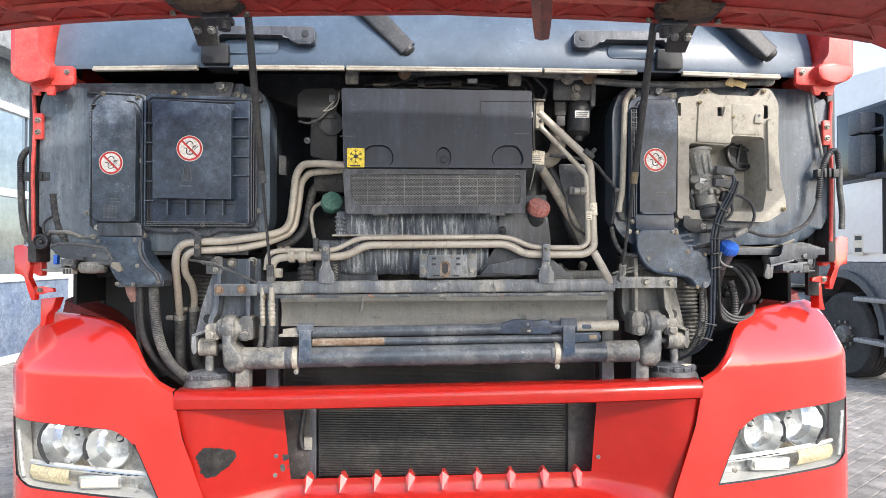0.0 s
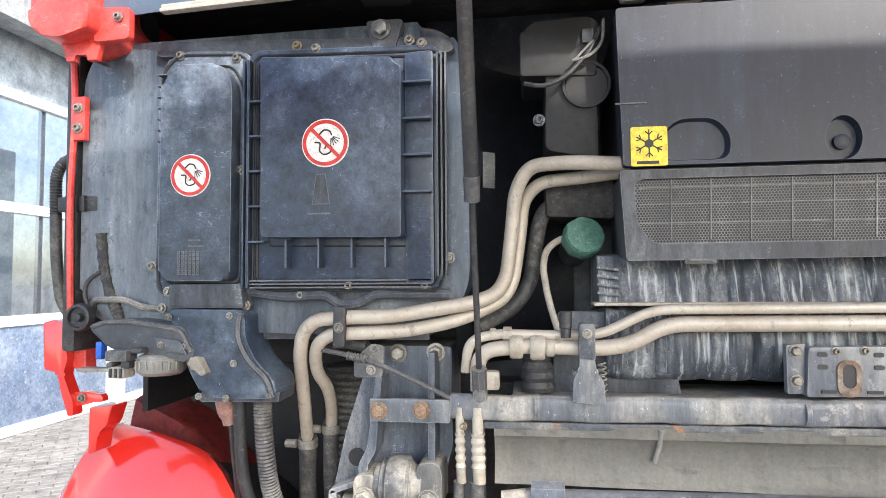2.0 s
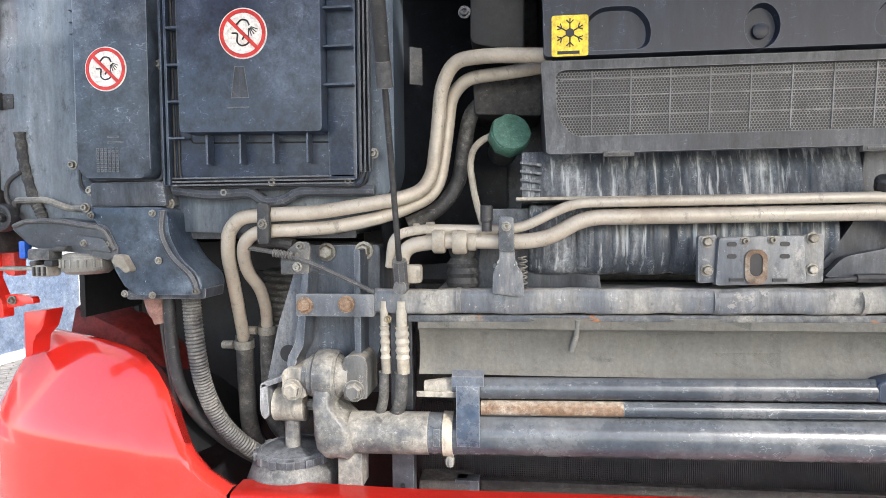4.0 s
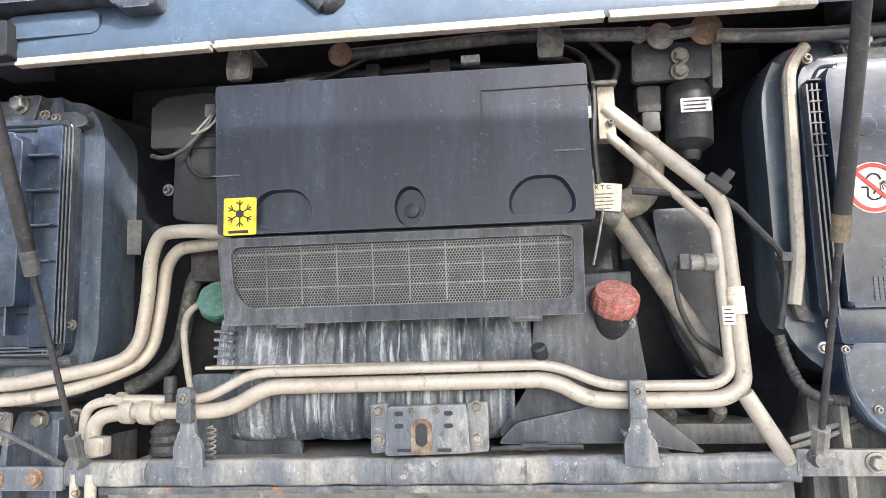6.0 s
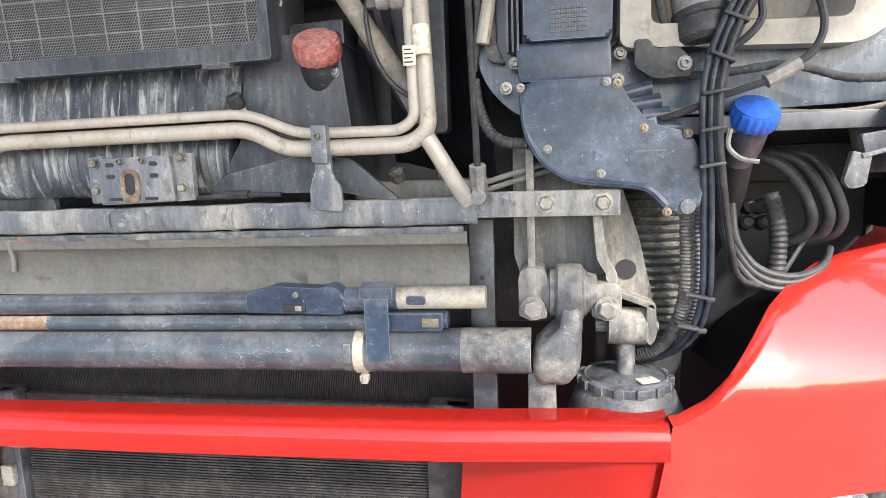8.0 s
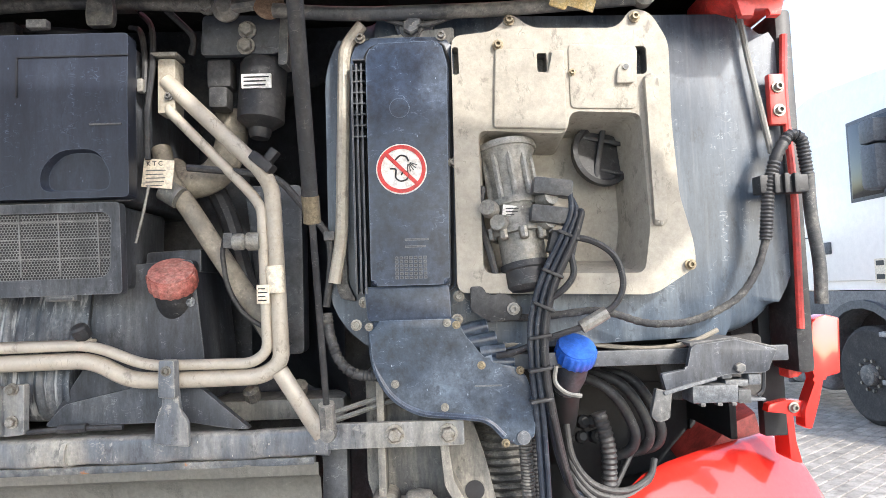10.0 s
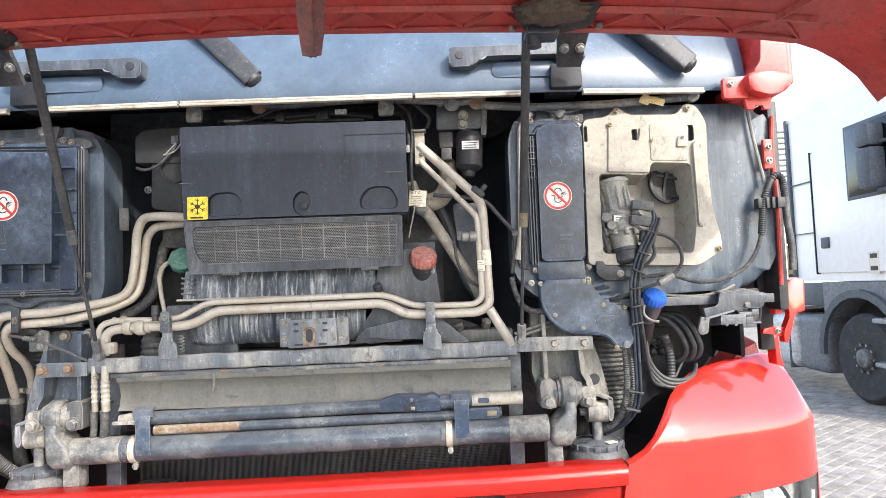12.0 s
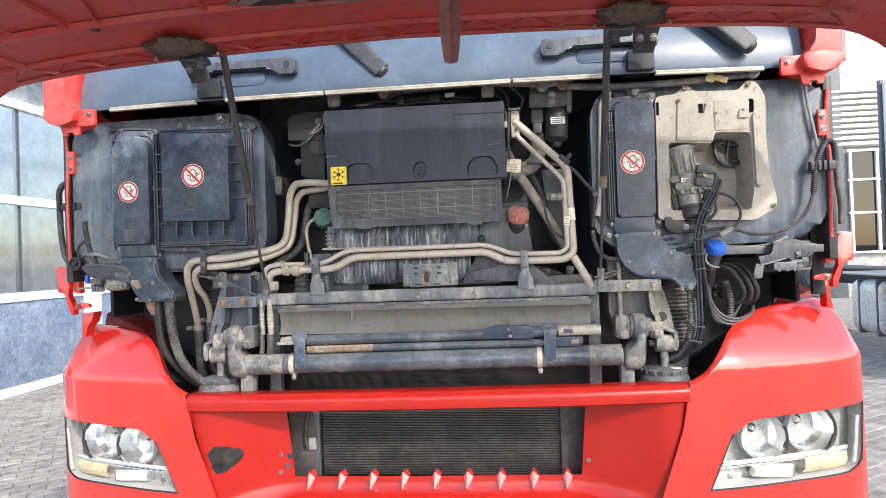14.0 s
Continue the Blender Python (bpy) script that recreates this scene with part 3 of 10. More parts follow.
def lettering(text, parent, x, y, z, size, material, name="lettering"):
    """Words in the built-in font, turned to face the front."""
    cu = bpy.data.curves.new(name, "FONT")
    cu.body, cu.size, cu.extrude, cu.align_x = text, size, 0.0003, "CENTER"
    tmp = bpy.data.objects.new(name, cu)
    scene.collection.objects.link(tmp)
    deps = bpy.context.evaluated_depsgraph_get()
    me = bpy.data.meshes.new_from_object(tmp.evaluated_get(deps))
    bpy.data.objects.remove(tmp)
    me.transform(Matrix.Translation((x, y, z)) @ Matrix.Rotation(radians(90), 4, "X"))
    me.materials.clear()
    me.materials.append(material)
    return adopt(new(name, me), parent)


def interp(table, x):
    for (a, b), (c, d) in zip(table, table[1:]):
        if x <= c:
            t = max(0.0, min(1.0, (x - a) / (c - a)))
            return b + (d - b) * t
    return table[-1][1]

# ---- ground and surroundings ----
bm = B()
bmesh.ops.create_grid(bm, x_segments=8, y_segments=8, size=400)
bmesh.ops.translate(bm, vec=(0, 0, -0.012), verts=bm.verts)
ground = part("ground", bm, SAND, None, "sandy bed under grey concrete yard paving", smooth=False)
tagged(ground, category="ground", kind="structure")


def building_workshop():
    """Glazed workshop door front along the yard, white posts and rails, blue lower panels."""
    X = -5.8
    t = thing("workshop_building", (X - 3, 8, 0), "white-framed glazed workshop front with worn blue lower panels", "building")
    bm = B()
    box(bm, (X - 3.2, 8.5, 3.0), (5.4, 14.0, 6.0), 0.02)
    part("wall", bm, BLDG_ROOM, t, "interior wall behind the glazing, tinted blue-grey for sky reflection")
    bm = B()
    box(bm, (X - 0.2, 8.5, 5.2), (0.35, 14.0, 1.6), 0.02)
    part("fascia", bm, BLDG_GREY, t, "grey cladding band over the doors")
    bays = [1.6, 3.9, 6.1, 8.36, 10.6, 12.8, 15.0]
    for y in bays:
        bm = B()
        box(bm, (X + 0.02, y, 2.2), (0.14, 0.30, 4.5), 0.01)
        part("post", bm, BLDG_WHITE, t)
    for a, b in zip(bays, bays[1:]):
        c, w = (a + b) / 2, b - a - 0.30
        bm = B()
        box(bm, (X, c, 0.60), (0.06, w, 1.06), 0.008)
        part("door_panel", bm, BLDG_BLUE, t, "worn blue lower door panel with scraped paint")
        for z in (0.05, 1.18, 2.37, 3.56):
            bm = B()
            box(bm, (X + 0.015, c, z), (0.08, w, 0.11), 0.008)
            part("rail", bm, BLDG_WHITE, t)
        for z in (1.775, 2.965):
            bm = B()
            bm.faces.new([bm.verts.new(v) for v in ((X, c - w / 2, z - 0.54), (X, c + w / 2, z - 0.54), (X, c + w / 2, z + 0.54), (X, c - w / 2, z + 0.54))])
            pane = part("pane", bm, SMOKED, t, "clear window pane", smooth=False)
            pane.visible_shadow = False
        for z0, z1 in ((1.24, 2.31), (2.43, 3.50)):
            bm = B()
            box(bm, (X - 0.02, c - 0.1, (z0 + z1) / 2), (0.05, 0.05, z1 - z0), 0.004)
            part("mullion", bm, DARK_TRIM, t)
    return t


def building_office():
    """Far hall on the other side: louvred upper band and a gridded window."""
    t = thing("office_building", (12, 19, 0), "pale hall with louvred band and white-gridded window", "building")
    bm = B()
    box(bm, (13.5, 20.5, 3.4), (9.0, 4.0, 6.8), 0.02)
    part("wall", bm, BLDG_GREY, t)
    for k in range(10):
        bm = B()
        box(bm, (13.5, 18.42, 4.26 + 0.165 * k), (9.0, 0.14, 0.12), 0.01, rot=(-25, 0, 0))
        part("louvre", bm, LOUVRE, t)
    bm = B()
    box(bm, (12.5, 18.44, 2.65), (5.6, 0.04, 2.8))
    part("pane", bm, DARKGLASS, t, "reflecting window glass", smooth=False)
    for k in range(9):
        bm = B()
        box(bm, (9.72 + 0.7 * k, 18.38, 2.65), (0.07, 0.09, 2.85), 0.005)
        part("mullion", bm, BLDG_WHITE, t)
    for z in (1.25, 2.35, 3.27, 4.08):
        bm = B()
        box(bm, (12.5, 18.385, z), (5.7, 0.08, 0.06), 0.005)
        part("rail", bm, BLDG_WHITE, t)
    bm = B()
    box(bm, (9.3, 18.42, 3.4), (0.5, 0.12, 6.9), 0.02)
    part("corner_post", bm, DARK_TRIM, t)
    return t


def wheel(bm_parent, x, y, r=0.52, w=0.30):
    """Truck wheel with its axle along x, grooved tread, rim and hub."""
    bm = B()
    prof = [(r * 0.56, 0), (r * 0.9, -0.012), (r * 0.97, 0.01)]
    for k in range(5):
        a = 0.03 + k * (w - 0.06) / 5
        b = a + (w - 0.06) / 5
        prof += [(r, a), (r, b - 0.012), (r * 0.975, b - 0.010), (r * 0.975, b - 0.002)]
    prof += [(r, w - 0.03), (r * 0.97, w - 0.01), (r * 0.9, w + 0.012), (r * 0.56, w)]
    lathe(bm, prof, (x, y, r), axis=(1, 0, 0), seg=40)
    tyre = part("tyre", bm, TYRE, bm_parent, "grooved black truck tyre")
    bm = B()
    lathe(bm, [(r * 0.56, 0.012), (r * 0.52, 0.0), (r * 0.48, 0.05), (r * 0.40, 0.055), (r * 0.34, 0.02), (r * 0.22, 0.0), (r * 0.2, -0.05), (r * 0.1, -0.06)], (x, y, r), axis=(1, 0, 0), seg=32)
    part("rim", bm, CAST, tyre, "dull grey steel rim")
    for k in range(10):
        a = 2 * math.pi * k / 10
        bm = B()
        lathe(bm, [(0.018, -0.03), (0.018, 0.03)], (x, y + r * 0.31 * math.cos(a), r + r * 0.31 * math.sin(a)), axis=(1, 0, 0), seg=6)
        part("wheel_nut", bm, ZINC, tyre)


def parked_truck():
    """White tractor unit parked alongside, nose towards the viewer."""
    X = 5.2
    t = thing("parked_truck", (X + 1.2, 9, 0), "white tractor unit with dark lower trim parked on the pavers", "truck")
    bm = B()
    side = [(6.15, 1.42), (8.85, 1.42), (8.85, 3.62), (8.3, 3.75), (6.75, 3.62), (6.3, 3.05)]
    n = fillet(side, 0.12, 3)
    A = [bm.verts.new((X, p[0], p[1])) for p in n]
    C = [bm.verts.new((X + 2.45, p[0], p[1])) for p in n]
    bm.faces.new(A)
    bm.faces.new(C[::-1])
    for i in range(len(n)):
        bm.faces.new((A[i], A[(i + 1) % len(n)], C[(i + 1) % len(n)], C[i]))
    part("cab_body", bm, WHITE_PAINT, t, "white cab body", angle=25)
    bm = B()
    box(bm, (X - 0.01, 7.62, 2.30), (0.05, 1.44, 1.56), 0.03)
    part("door", bm, WHITE_PAINT, t, "white cab door")
    for y in (6.9, 8.345):
        bm = B()
        box(bm, (X - 0.02, y, 2.3), (0.05, 0.012, 1.58))
        part("door_seam", bm, INK, t)
    bm = B()
    box(bm, (X - 0.02, 8.6, 2.05), (0.02, 0.48, 0.012))
    part("panel_seam", bm, DARK_TRIM, t)
    bm = B()
    box(bm, (X - 0.008, 8.86, 2.55), (0.05, 0.07, 2.2), 0.01)
    part("rear_edge", bm, DARK_TRIM, t, "dark strip at the cab's rear edge")
    bm = B()
    box(bm, (X - 0.02, 8.6, 2.72), (0.02, 0.5, 0.014))
    part("panel_seam", bm, DARK_TRIM, t)
    bm = B()
    box(bm, (X - 0.035, 8.13, 1.90), (0.04, 0.16, 0.14), 0.02)
    part("door_handle", bm, DARK_TRIM, t)
    bm = B()
    box(bm, (X - 0.03, 7.2, 2.80), (0.03, 0.85, 0.80), 0.02)
    win = part("side_window", bm, DARKGLASS, t, "dark side window")
    bm = B()
    box(bm, (X - 0.028, 7.2, 2.80), (0.026, 0.92, 0.88), 0.03)
    part("window_frame", bm, DARK_TRIM, win)
    bm = B()
    box(bm, (X - 0.10, 7.12, 3.02), (0.24, 0.24, 0.26), 0.06)
    part("mirror", bm, DARK_TRIM, t, "upper black mirror housing")
    bm = B()
    box(bm, (X - 0.10, 7.12, 2.66), (0.24, 0.24, 0.46), 0.06)
    part("mirror", bm, DARK_TRIM, t, "lower black mirror housing")
    for z, r in ((2.93, 0.02), (2.40, 0.035)):
        bm = B()
        tube(bm, [(X - 0.10, 7.05, z), (X + 0.05, 6.7, z)], r)
        part("mirror_arm", bm, DARK_TRIM, t)
    bm = B()
    box(bm, (X - 0.035, 7.30, 1.62), (0.004, 0.16, 0.25))
    part("sticker", bm, STICKER, t, "small pale yellow blind-spot sticker", smooth=False)
    for z in (1.70, 1.56):
        bm = B()
        box(bm, (X - 0.039, 7.30, z), (0.003, 0.11, 0.05))
        part("sticker_bar", bm, INK, t, smooth=False)
    # wheel arch, steps, tank
    bm = B()
    arch = [(8.28, 1.41), (8.28, 0.96)] + [(7.60 + 0.70 * math.cos(a), 0.56 + 0.70 * math.sin(a)) for a in (radians(35 + 13 * k) for k in range(11))] + [(6.93, 0.35), (6.1, 0.35), (6.1, 1.41)]
    A = [bm.verts.new((X - 0.02, p[0], p[1])) for p in arch]
    C = [bm.verts.new((X + 0.55, p[0], p[1])) for p in arch]
    bm.faces.new(A)
    bm.faces.new(C[::-1])
    for i in range(len(arch)):
        bm.faces.new((A[i], A[(i + 1) % len(arch)], C[(i + 1) % len(arch)], C[i]))
    part("side_skirt", bm, MID_GREY, t, "grey wheel arch and step panel", angle=30)
    bm = B()
    box(bm, (X + 0.06, 8.56, 1.25), (0.14, 0.54, 0.30), 0.02)
    part("rear_panel", bm, DARK_TRIM, t, "dark blue-grey panel under the cab")
    bm = B()
    ow = [(7.60 + 0.76 * math.cos(a), 0.56 + 0.76 * math.sin(a)) for a in (radians(-5 + 14 * k) for k in range(14))]
    iw = [(7.60 + 0.67 * math.cos(a), 0.56 + 0.67 * math.sin(a)) for a in (radians(-5 + 14 * k) for k in range(14))]
    V = [[bm.verts.new((xx, p[0], p[1])) for p in q] for q, xx in ((iw, X - 0.02), (iw, X - 0.07), (ow, X - 0.07), (ow, X - 0.02))]
    for P, Q in zip(V, V[1:] + V[:1]):
        for i in range(13):
            bm.faces.new((P[i], P[i + 1], Q[i + 1], Q[i]))
    part("arch_lip", bm, DARK_TRIM, t)
    for z in (0.50, 0.98):
        bm = B()
        box(bm, (X - 0.06, 6.95, z), (0.16, 0.62, 0.05), 0.012)
        st = part("step", bm, TREAD, t, "grey ribbed cab step")
        for k in range(9):
            bm = B()
            box(bm, (X - 0.06, 6.69 + 0.065 * k, z + 0.028), (0.13, 0.02, 0.012))
            part("tread_rib", bm, TREAD, st)
    bm = B()
    box(bm, (X - 0.03, 6.62, 1.06), (0.02, 0.14, 0.10), 0.01)
    part("side_reflector", bm, AMBER, t, "orange side marker")
    wheel(t, X + 0.0, 7.60)
    # Dark box stands in for the shade inside the wheel arch.
    bm = B()
    box(bm, (X + 0.5, 7.3, 0.75), (0.4, 2.0, 0.9), 0.05)
    part("arch_shadow_box", bm, BLACK, t, "dark box for the shade behind the wheel")
    bm = B()
    box(bm, (X + 0.36, 8.64, 0.60), (0.70, 0.62, 0.74), 0.10, seg=4)
    part("side_box", bm, MID_GREY, t, "grey battery box")
    bm = B()
    box(bm, (X - 0.01, 8.99, 0.86), (0.03, 0.05, 0.07), 0.01)
    part("side_marker", bm, AMBER, t, "orange side marker")
    bm = B()
    box(bm, (X + 0.36, 9.44, 0.60), (0.70, 0.86, 0.76), 0.16, seg=5)
    tank = part("fuel_tank", bm, ALU_TANK, t, "silver aluminium fuel tank")
    for y in (9.16, 9.60):
        bm = B()
        box(bm, (X + 0.36, y, 0.60), (0.715, 0.05, 0.775), 0.16, seg=5)
        part("tank_strap", bm, DARK_TRIM, tank)
    bm = B()
    box(bm, (X + 0.45, 9.5, 1.06), (0.8, 1.2, 0.04), 0.01)
    part("deck_plate", bm, LAMP_GREY, t)
    bm = B()
    box(bm, (X + 1.2, 11.5, 0.95), (0.9, 6.5, 0.26), 0.02)
    part("chassis", bm, BLACK, t, "dark chassis frame")
    wheel(t, X + 0.05, 12.2)
    bm = B()
    n = fillet([(11.5, 0.95), (11.7, 1.18), (12.7, 1.18), (12.9, 0.95)], 0.1, 3)
    tube(bm, [(X + 0.25, 11.5, 0.8), (X + 0.25, 11.75, 1.12), (X + 0.25, 12.65, 1.12), (X + 0.25, 12.9, 0.8)], 0.05, 0.2)
    part("mudguard", bm, DARK_TRIM, t)
    return t


building_workshop()
building_office()
parked_truck()


# ---- the truck's cab ----
CX = 0.006
cab = thing("truck_cab", (0, 3.0, 0.5), "red truck cab with blue-grey cowl and open front flap", "truck cab")

for sx, nm in ((-1, "front_wall"), (1, "front_wall")):
    # moulded front wall of the footwell, bulging forward
    bm = B()
    if sx < 0:
        pts = [(-1.10, 1.50), (-0.53, 1.485), (-0.478, 1.55), (-0.478, 1.90), (-0.52, 1.955), (-1.07, 1.95), (-1.10, 1.90)]
    else:
        pts = [(0.545, 1.50), (1.06, 1.515), (1.115, 1.60), (1.115, 1.90), (1.08, 1.955), (0.52, 1.965), (0.482, 1.90), (0.482, 1.56)]
    prism(bm, fillet(pts, 0.06, 5), 1.905, 2.30, 0.045, 5)
    if sx > 0:
        # opening where the insulation panel's pocket goes in
        bm.faces.ensure_lookup_table()
        face = max((f for f in bm.faces if abs(f.calc_center_median().y - 1.905) < 1e-4), key=lambda f: f.calc_area())
        rim = list(face.edges)
        bmesh.ops.delete(bm, geom=[face], context="FACES_ONLY")
        hv = [bm.verts.new((p[0], 1.905, p[1])) for p in rrect(0.676, 0.915, 1.592, 1.825, 0.02, 4)]
        rim += [bm.edges.new((hv[i], hv[(i + 1) % len(hv)])) for i in range(len(hv))]
        bmesh.ops.triangle_fill(bm, use_beauty=True, use_dissolve=False, edges=rim)
    part("front_wall", bm, CABWALL, cab, "dusty blue-grey pressed cab wall", angle=50)
    # wall turning back into the engine tunnel, shade put into its colour
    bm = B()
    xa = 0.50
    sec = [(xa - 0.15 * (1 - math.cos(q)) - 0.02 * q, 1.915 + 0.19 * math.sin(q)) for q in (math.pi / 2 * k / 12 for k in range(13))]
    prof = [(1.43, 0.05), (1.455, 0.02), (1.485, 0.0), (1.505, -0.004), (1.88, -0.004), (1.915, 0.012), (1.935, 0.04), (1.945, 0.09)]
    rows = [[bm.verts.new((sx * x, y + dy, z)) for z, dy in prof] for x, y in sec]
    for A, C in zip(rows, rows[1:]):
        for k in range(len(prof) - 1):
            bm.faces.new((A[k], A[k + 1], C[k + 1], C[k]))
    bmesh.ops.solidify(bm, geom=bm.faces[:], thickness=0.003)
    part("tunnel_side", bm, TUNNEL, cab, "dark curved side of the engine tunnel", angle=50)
    # sill flange along its foot
    bm = B()
    x0, x1 = (-0.92, -0.54) if sx < 0 else (0.56, 1.08)
    yf = 1.922 if sx < 0 else 1.882
    box(bm, ((x0 + x1) / 2, yf + 0.048, 1.492), (x1 - x0, 0.10, 0.010), 0.002)
    box(bm, ((x0 + x1) / 2, yf, 1.491), (x1 - x0, 0.006, 0.020), 0.002)
    part("sill_flange", bm, CABDARK, cab)
    # cab side, seen as a thin red and black edge
    bm = B()
    box(bm, (sx * 1.112, 3.02, 2.12), (0.026, 2.05, 1.22), 0.010)
    part("cab_side", bm, RED, cab, "red cab side panel")
    # Added black sheets stand in for shade in the arch and hide the yard.
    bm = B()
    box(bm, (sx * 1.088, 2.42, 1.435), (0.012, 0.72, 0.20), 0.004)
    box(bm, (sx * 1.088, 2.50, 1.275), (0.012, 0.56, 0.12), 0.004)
    part("arch_panel", bm, GASKET, cab, "added black sheet for the shade in the wheel arch")
    if sx > 0:
        # Added near-black strip keeps the red cab side edge from showing.
        bm = B()
        box(bm, (1.110, 1.985, 1.50), (0.034, 0.018, 0.28), 0.003)
        part("pillar_foot", bm, GASKET, cab, "added black strip over the cab side edge")
    bm = B()
    box(bm, (sx * 1.116, 1.935, 1.71), (0.024, 0.07, 0.50), 0.008)
    part("door_seal", bm, RUBBER, cab, "black rubber door seal")
    bm = B()
    box(bm, (sx * 1.085, 2.02, 1.86), (0.05, 0.05, 0.74), 0.01)
    part("pillar_core", bm, BLACK, cab, "dark pillar core behind the seal")
    bm = B()
    tube(bm, [(sx * 1.112, 1.896, 1.92), (sx * 1.104, 1.892, 1.84), (sx * 1.110, 1.892, 1.70), (sx * 1.108, 1.896, 1.52)], 0.0050, 0.04, seg=8)
    part("pillar_edge", bm, RED_FADED, cab, "faded red pillar flange")
    bm = B()
    box(bm, (sx * 1.092, 1.890, 1.828), (0.022, 0.012, 0.07), 0.003)
    part("hinge_plate", bm, RED_FADED, cab)
    for dz in (-0.016, 0.016):
        bolt(cab, sx * 1.092, 1.884, 1.828 + dz, 1.1)

# dark centre bulkhead and engine tunnel
bm = B()
box(bm, (0, 2.14, 1.62), (1.16, 0.04, 0.86), 0.01)
part("bulkhead", bm, CABDARK, cab, "dusty dark engine tunnel bulkhead")
bm = B()
box(bm, (0, 2.22, 2.075), (2.2, 0.50, 0.03), 0.01)
part("cowl_tray", bm, BLACK, cab, "black tray under the cowl")
bm = B()
box(bm, (0, 2.62, 1.44), (2.2, 0.9, 0.06), 0.01)
part("cab_floor", bm, GASKET, cab, "underside of the cab floor")
# Added black sheet hides the cab inside and keeps light out.
bm = B()
box(bm, (0, 2.34, 1.77), (2.19, 0.02, 0.60), 0.003)
part("bulkhead", bm, BLACK, cab, "added black sheet behind the covers that keeps light out")
bm = B()
box(bm, (0, 3.2, 2.80), (2.28, 1.6, 1.6), 0.12, seg=4)
part("cab_shell", bm, RED, cab, "red cab shell and roof")

# cowl panel under the windscreen
bm = B()
sect = [(1.819, 1.976), (1.815, 1.990), (1.828, 2.06), (1.848, 2.12), (1.905, 2.24), (1.935, 2.235), (1.865, 2.11), (1.842, 2.05), (1.828, 1.990)]
xs = [-1.04 + 2.08 * k / 32 for k in range(33)]
rows = []
for x in xs:
    sw = 0.03 * (abs(x) / 1.04) ** 4 + 0.02 * (abs(x) / 1.04) ** 2
    rows.append([bm.verts.new((x, y + sw, z)) for y, z in sect])
for A, C in zip(rows, rows[1:]):
    for k in range(len(sect)):
        bm.faces.new((A[k], A[(k + 1) % len(sect)], C[(k + 1) % len(sect)], C[k]))
bm.faces.new(rows[0][::-1])
bm.faces.new(rows[-1])
part("cowl_panel", bm, COWL, cab, "blue-grey plastic cowl panel", angle=40)
# windscreen above it
bm = B()
rows = [[bm.verts.new((x, y + 0.05 * (abs(x) / 1.05) ** 3, z)) for y, z in ((1.90, 2.24), (2.12, 3.05), (2.14, 3.05), (1.93, 2.24))] for x in xs]
for A, C in zip(rows, rows[1:]):
    for k in range(4):
        bm.faces.new((A[k], A[(k + 1) % 4], C[(k + 1) % 4], C[k]))
part("windscreen", bm, DARKGLASS, cab, "large dark windscreen")
for x0, x1 in ((-0.925, -0.645), (-0.552, -0.262), (-0.256, 0.262), (0.268, 0.520), (0.645, 0.930)):
    bm = B()
    c, w = (x0 + x1) / 2, x1 - x0
    sw = 0.02 * (abs(c) / 1.04) ** 2 + 0.03 * (abs(c) / 1.04) ** 4
    ang = -math.degrees(math.atan(0.04 * c / 1.08 + 0.12 * c ** 3 / 1.17))
    box(bm, (c, 1.812 + sw, 1.9755), (w, 0.012, 0.006), 0.002, rot=(0, 0, -ang))
    box(bm, (c, 1.809 + sw, 1.9685), (w, 0.014, 0.006), 0.002, rot=(0, 0, -ang))
    part("trim_strip", bm, TRIM, cab, "weathered cream sealing strip")


def grab_handle(x0, x1):
    """Grab handle: a bar on two feet over a recessed dish with a raised pad."""
    y = 1.828
    h = thing("grab_handle", ((x0 + x1) / 2, y, 2.03), "black plastic grab handle on the cowl", "grab handle", "cowl handles")
    bm = B()
    pts = fillet([(x0, 2.012), (x0, 2.057), (x1 - 0.01, 2.057), (x1, 2.022), (x1 - 0.045, 2.022), (x1 - 0.060, 2.034), (x0 + 0.075, 2.034), (x0 + 0.055, 2.012)], 0.010, 4)
    if x0 < 0:
        pts = [(x0 + x1 - p[0], p[1]) for p in pts][::-1]
    prism(bm, pts, y - 0.030, y + 0.04, 0.005, 3)
    part("bar", bm, PLASTIC_GREY, h)
    c = x0 + 0.17 if x0 > 0 else x1 - 0.17
    bm = B()
    prism(bm, rrect(c - 0.072, c + 0.072, 1.992, 2.026, 0.012), y - 0.006, y + 0.04, 0.003)
    part("pad", bm, COWL, h, "blue-grey raised pad")
    # Flat black discs stand in for the dark holes in the bar ends.
    for x in (x0 + 0.024, x1 - 0.024):
        bm = B()
        lathe(bm, [(0.009, -0.002), (0.009, 0.002), (0.004, 0.0022)], (x, y - 0.030, 2.038), seg=16)
        part("screw_cap", bm, INK, h)
    shift(h, 0.004, 0.0, 0.020)


grab_handle(-0.650, -0.342)
grab_handle(0.342, 0.650)

# hood arm brackets in front of the cowl


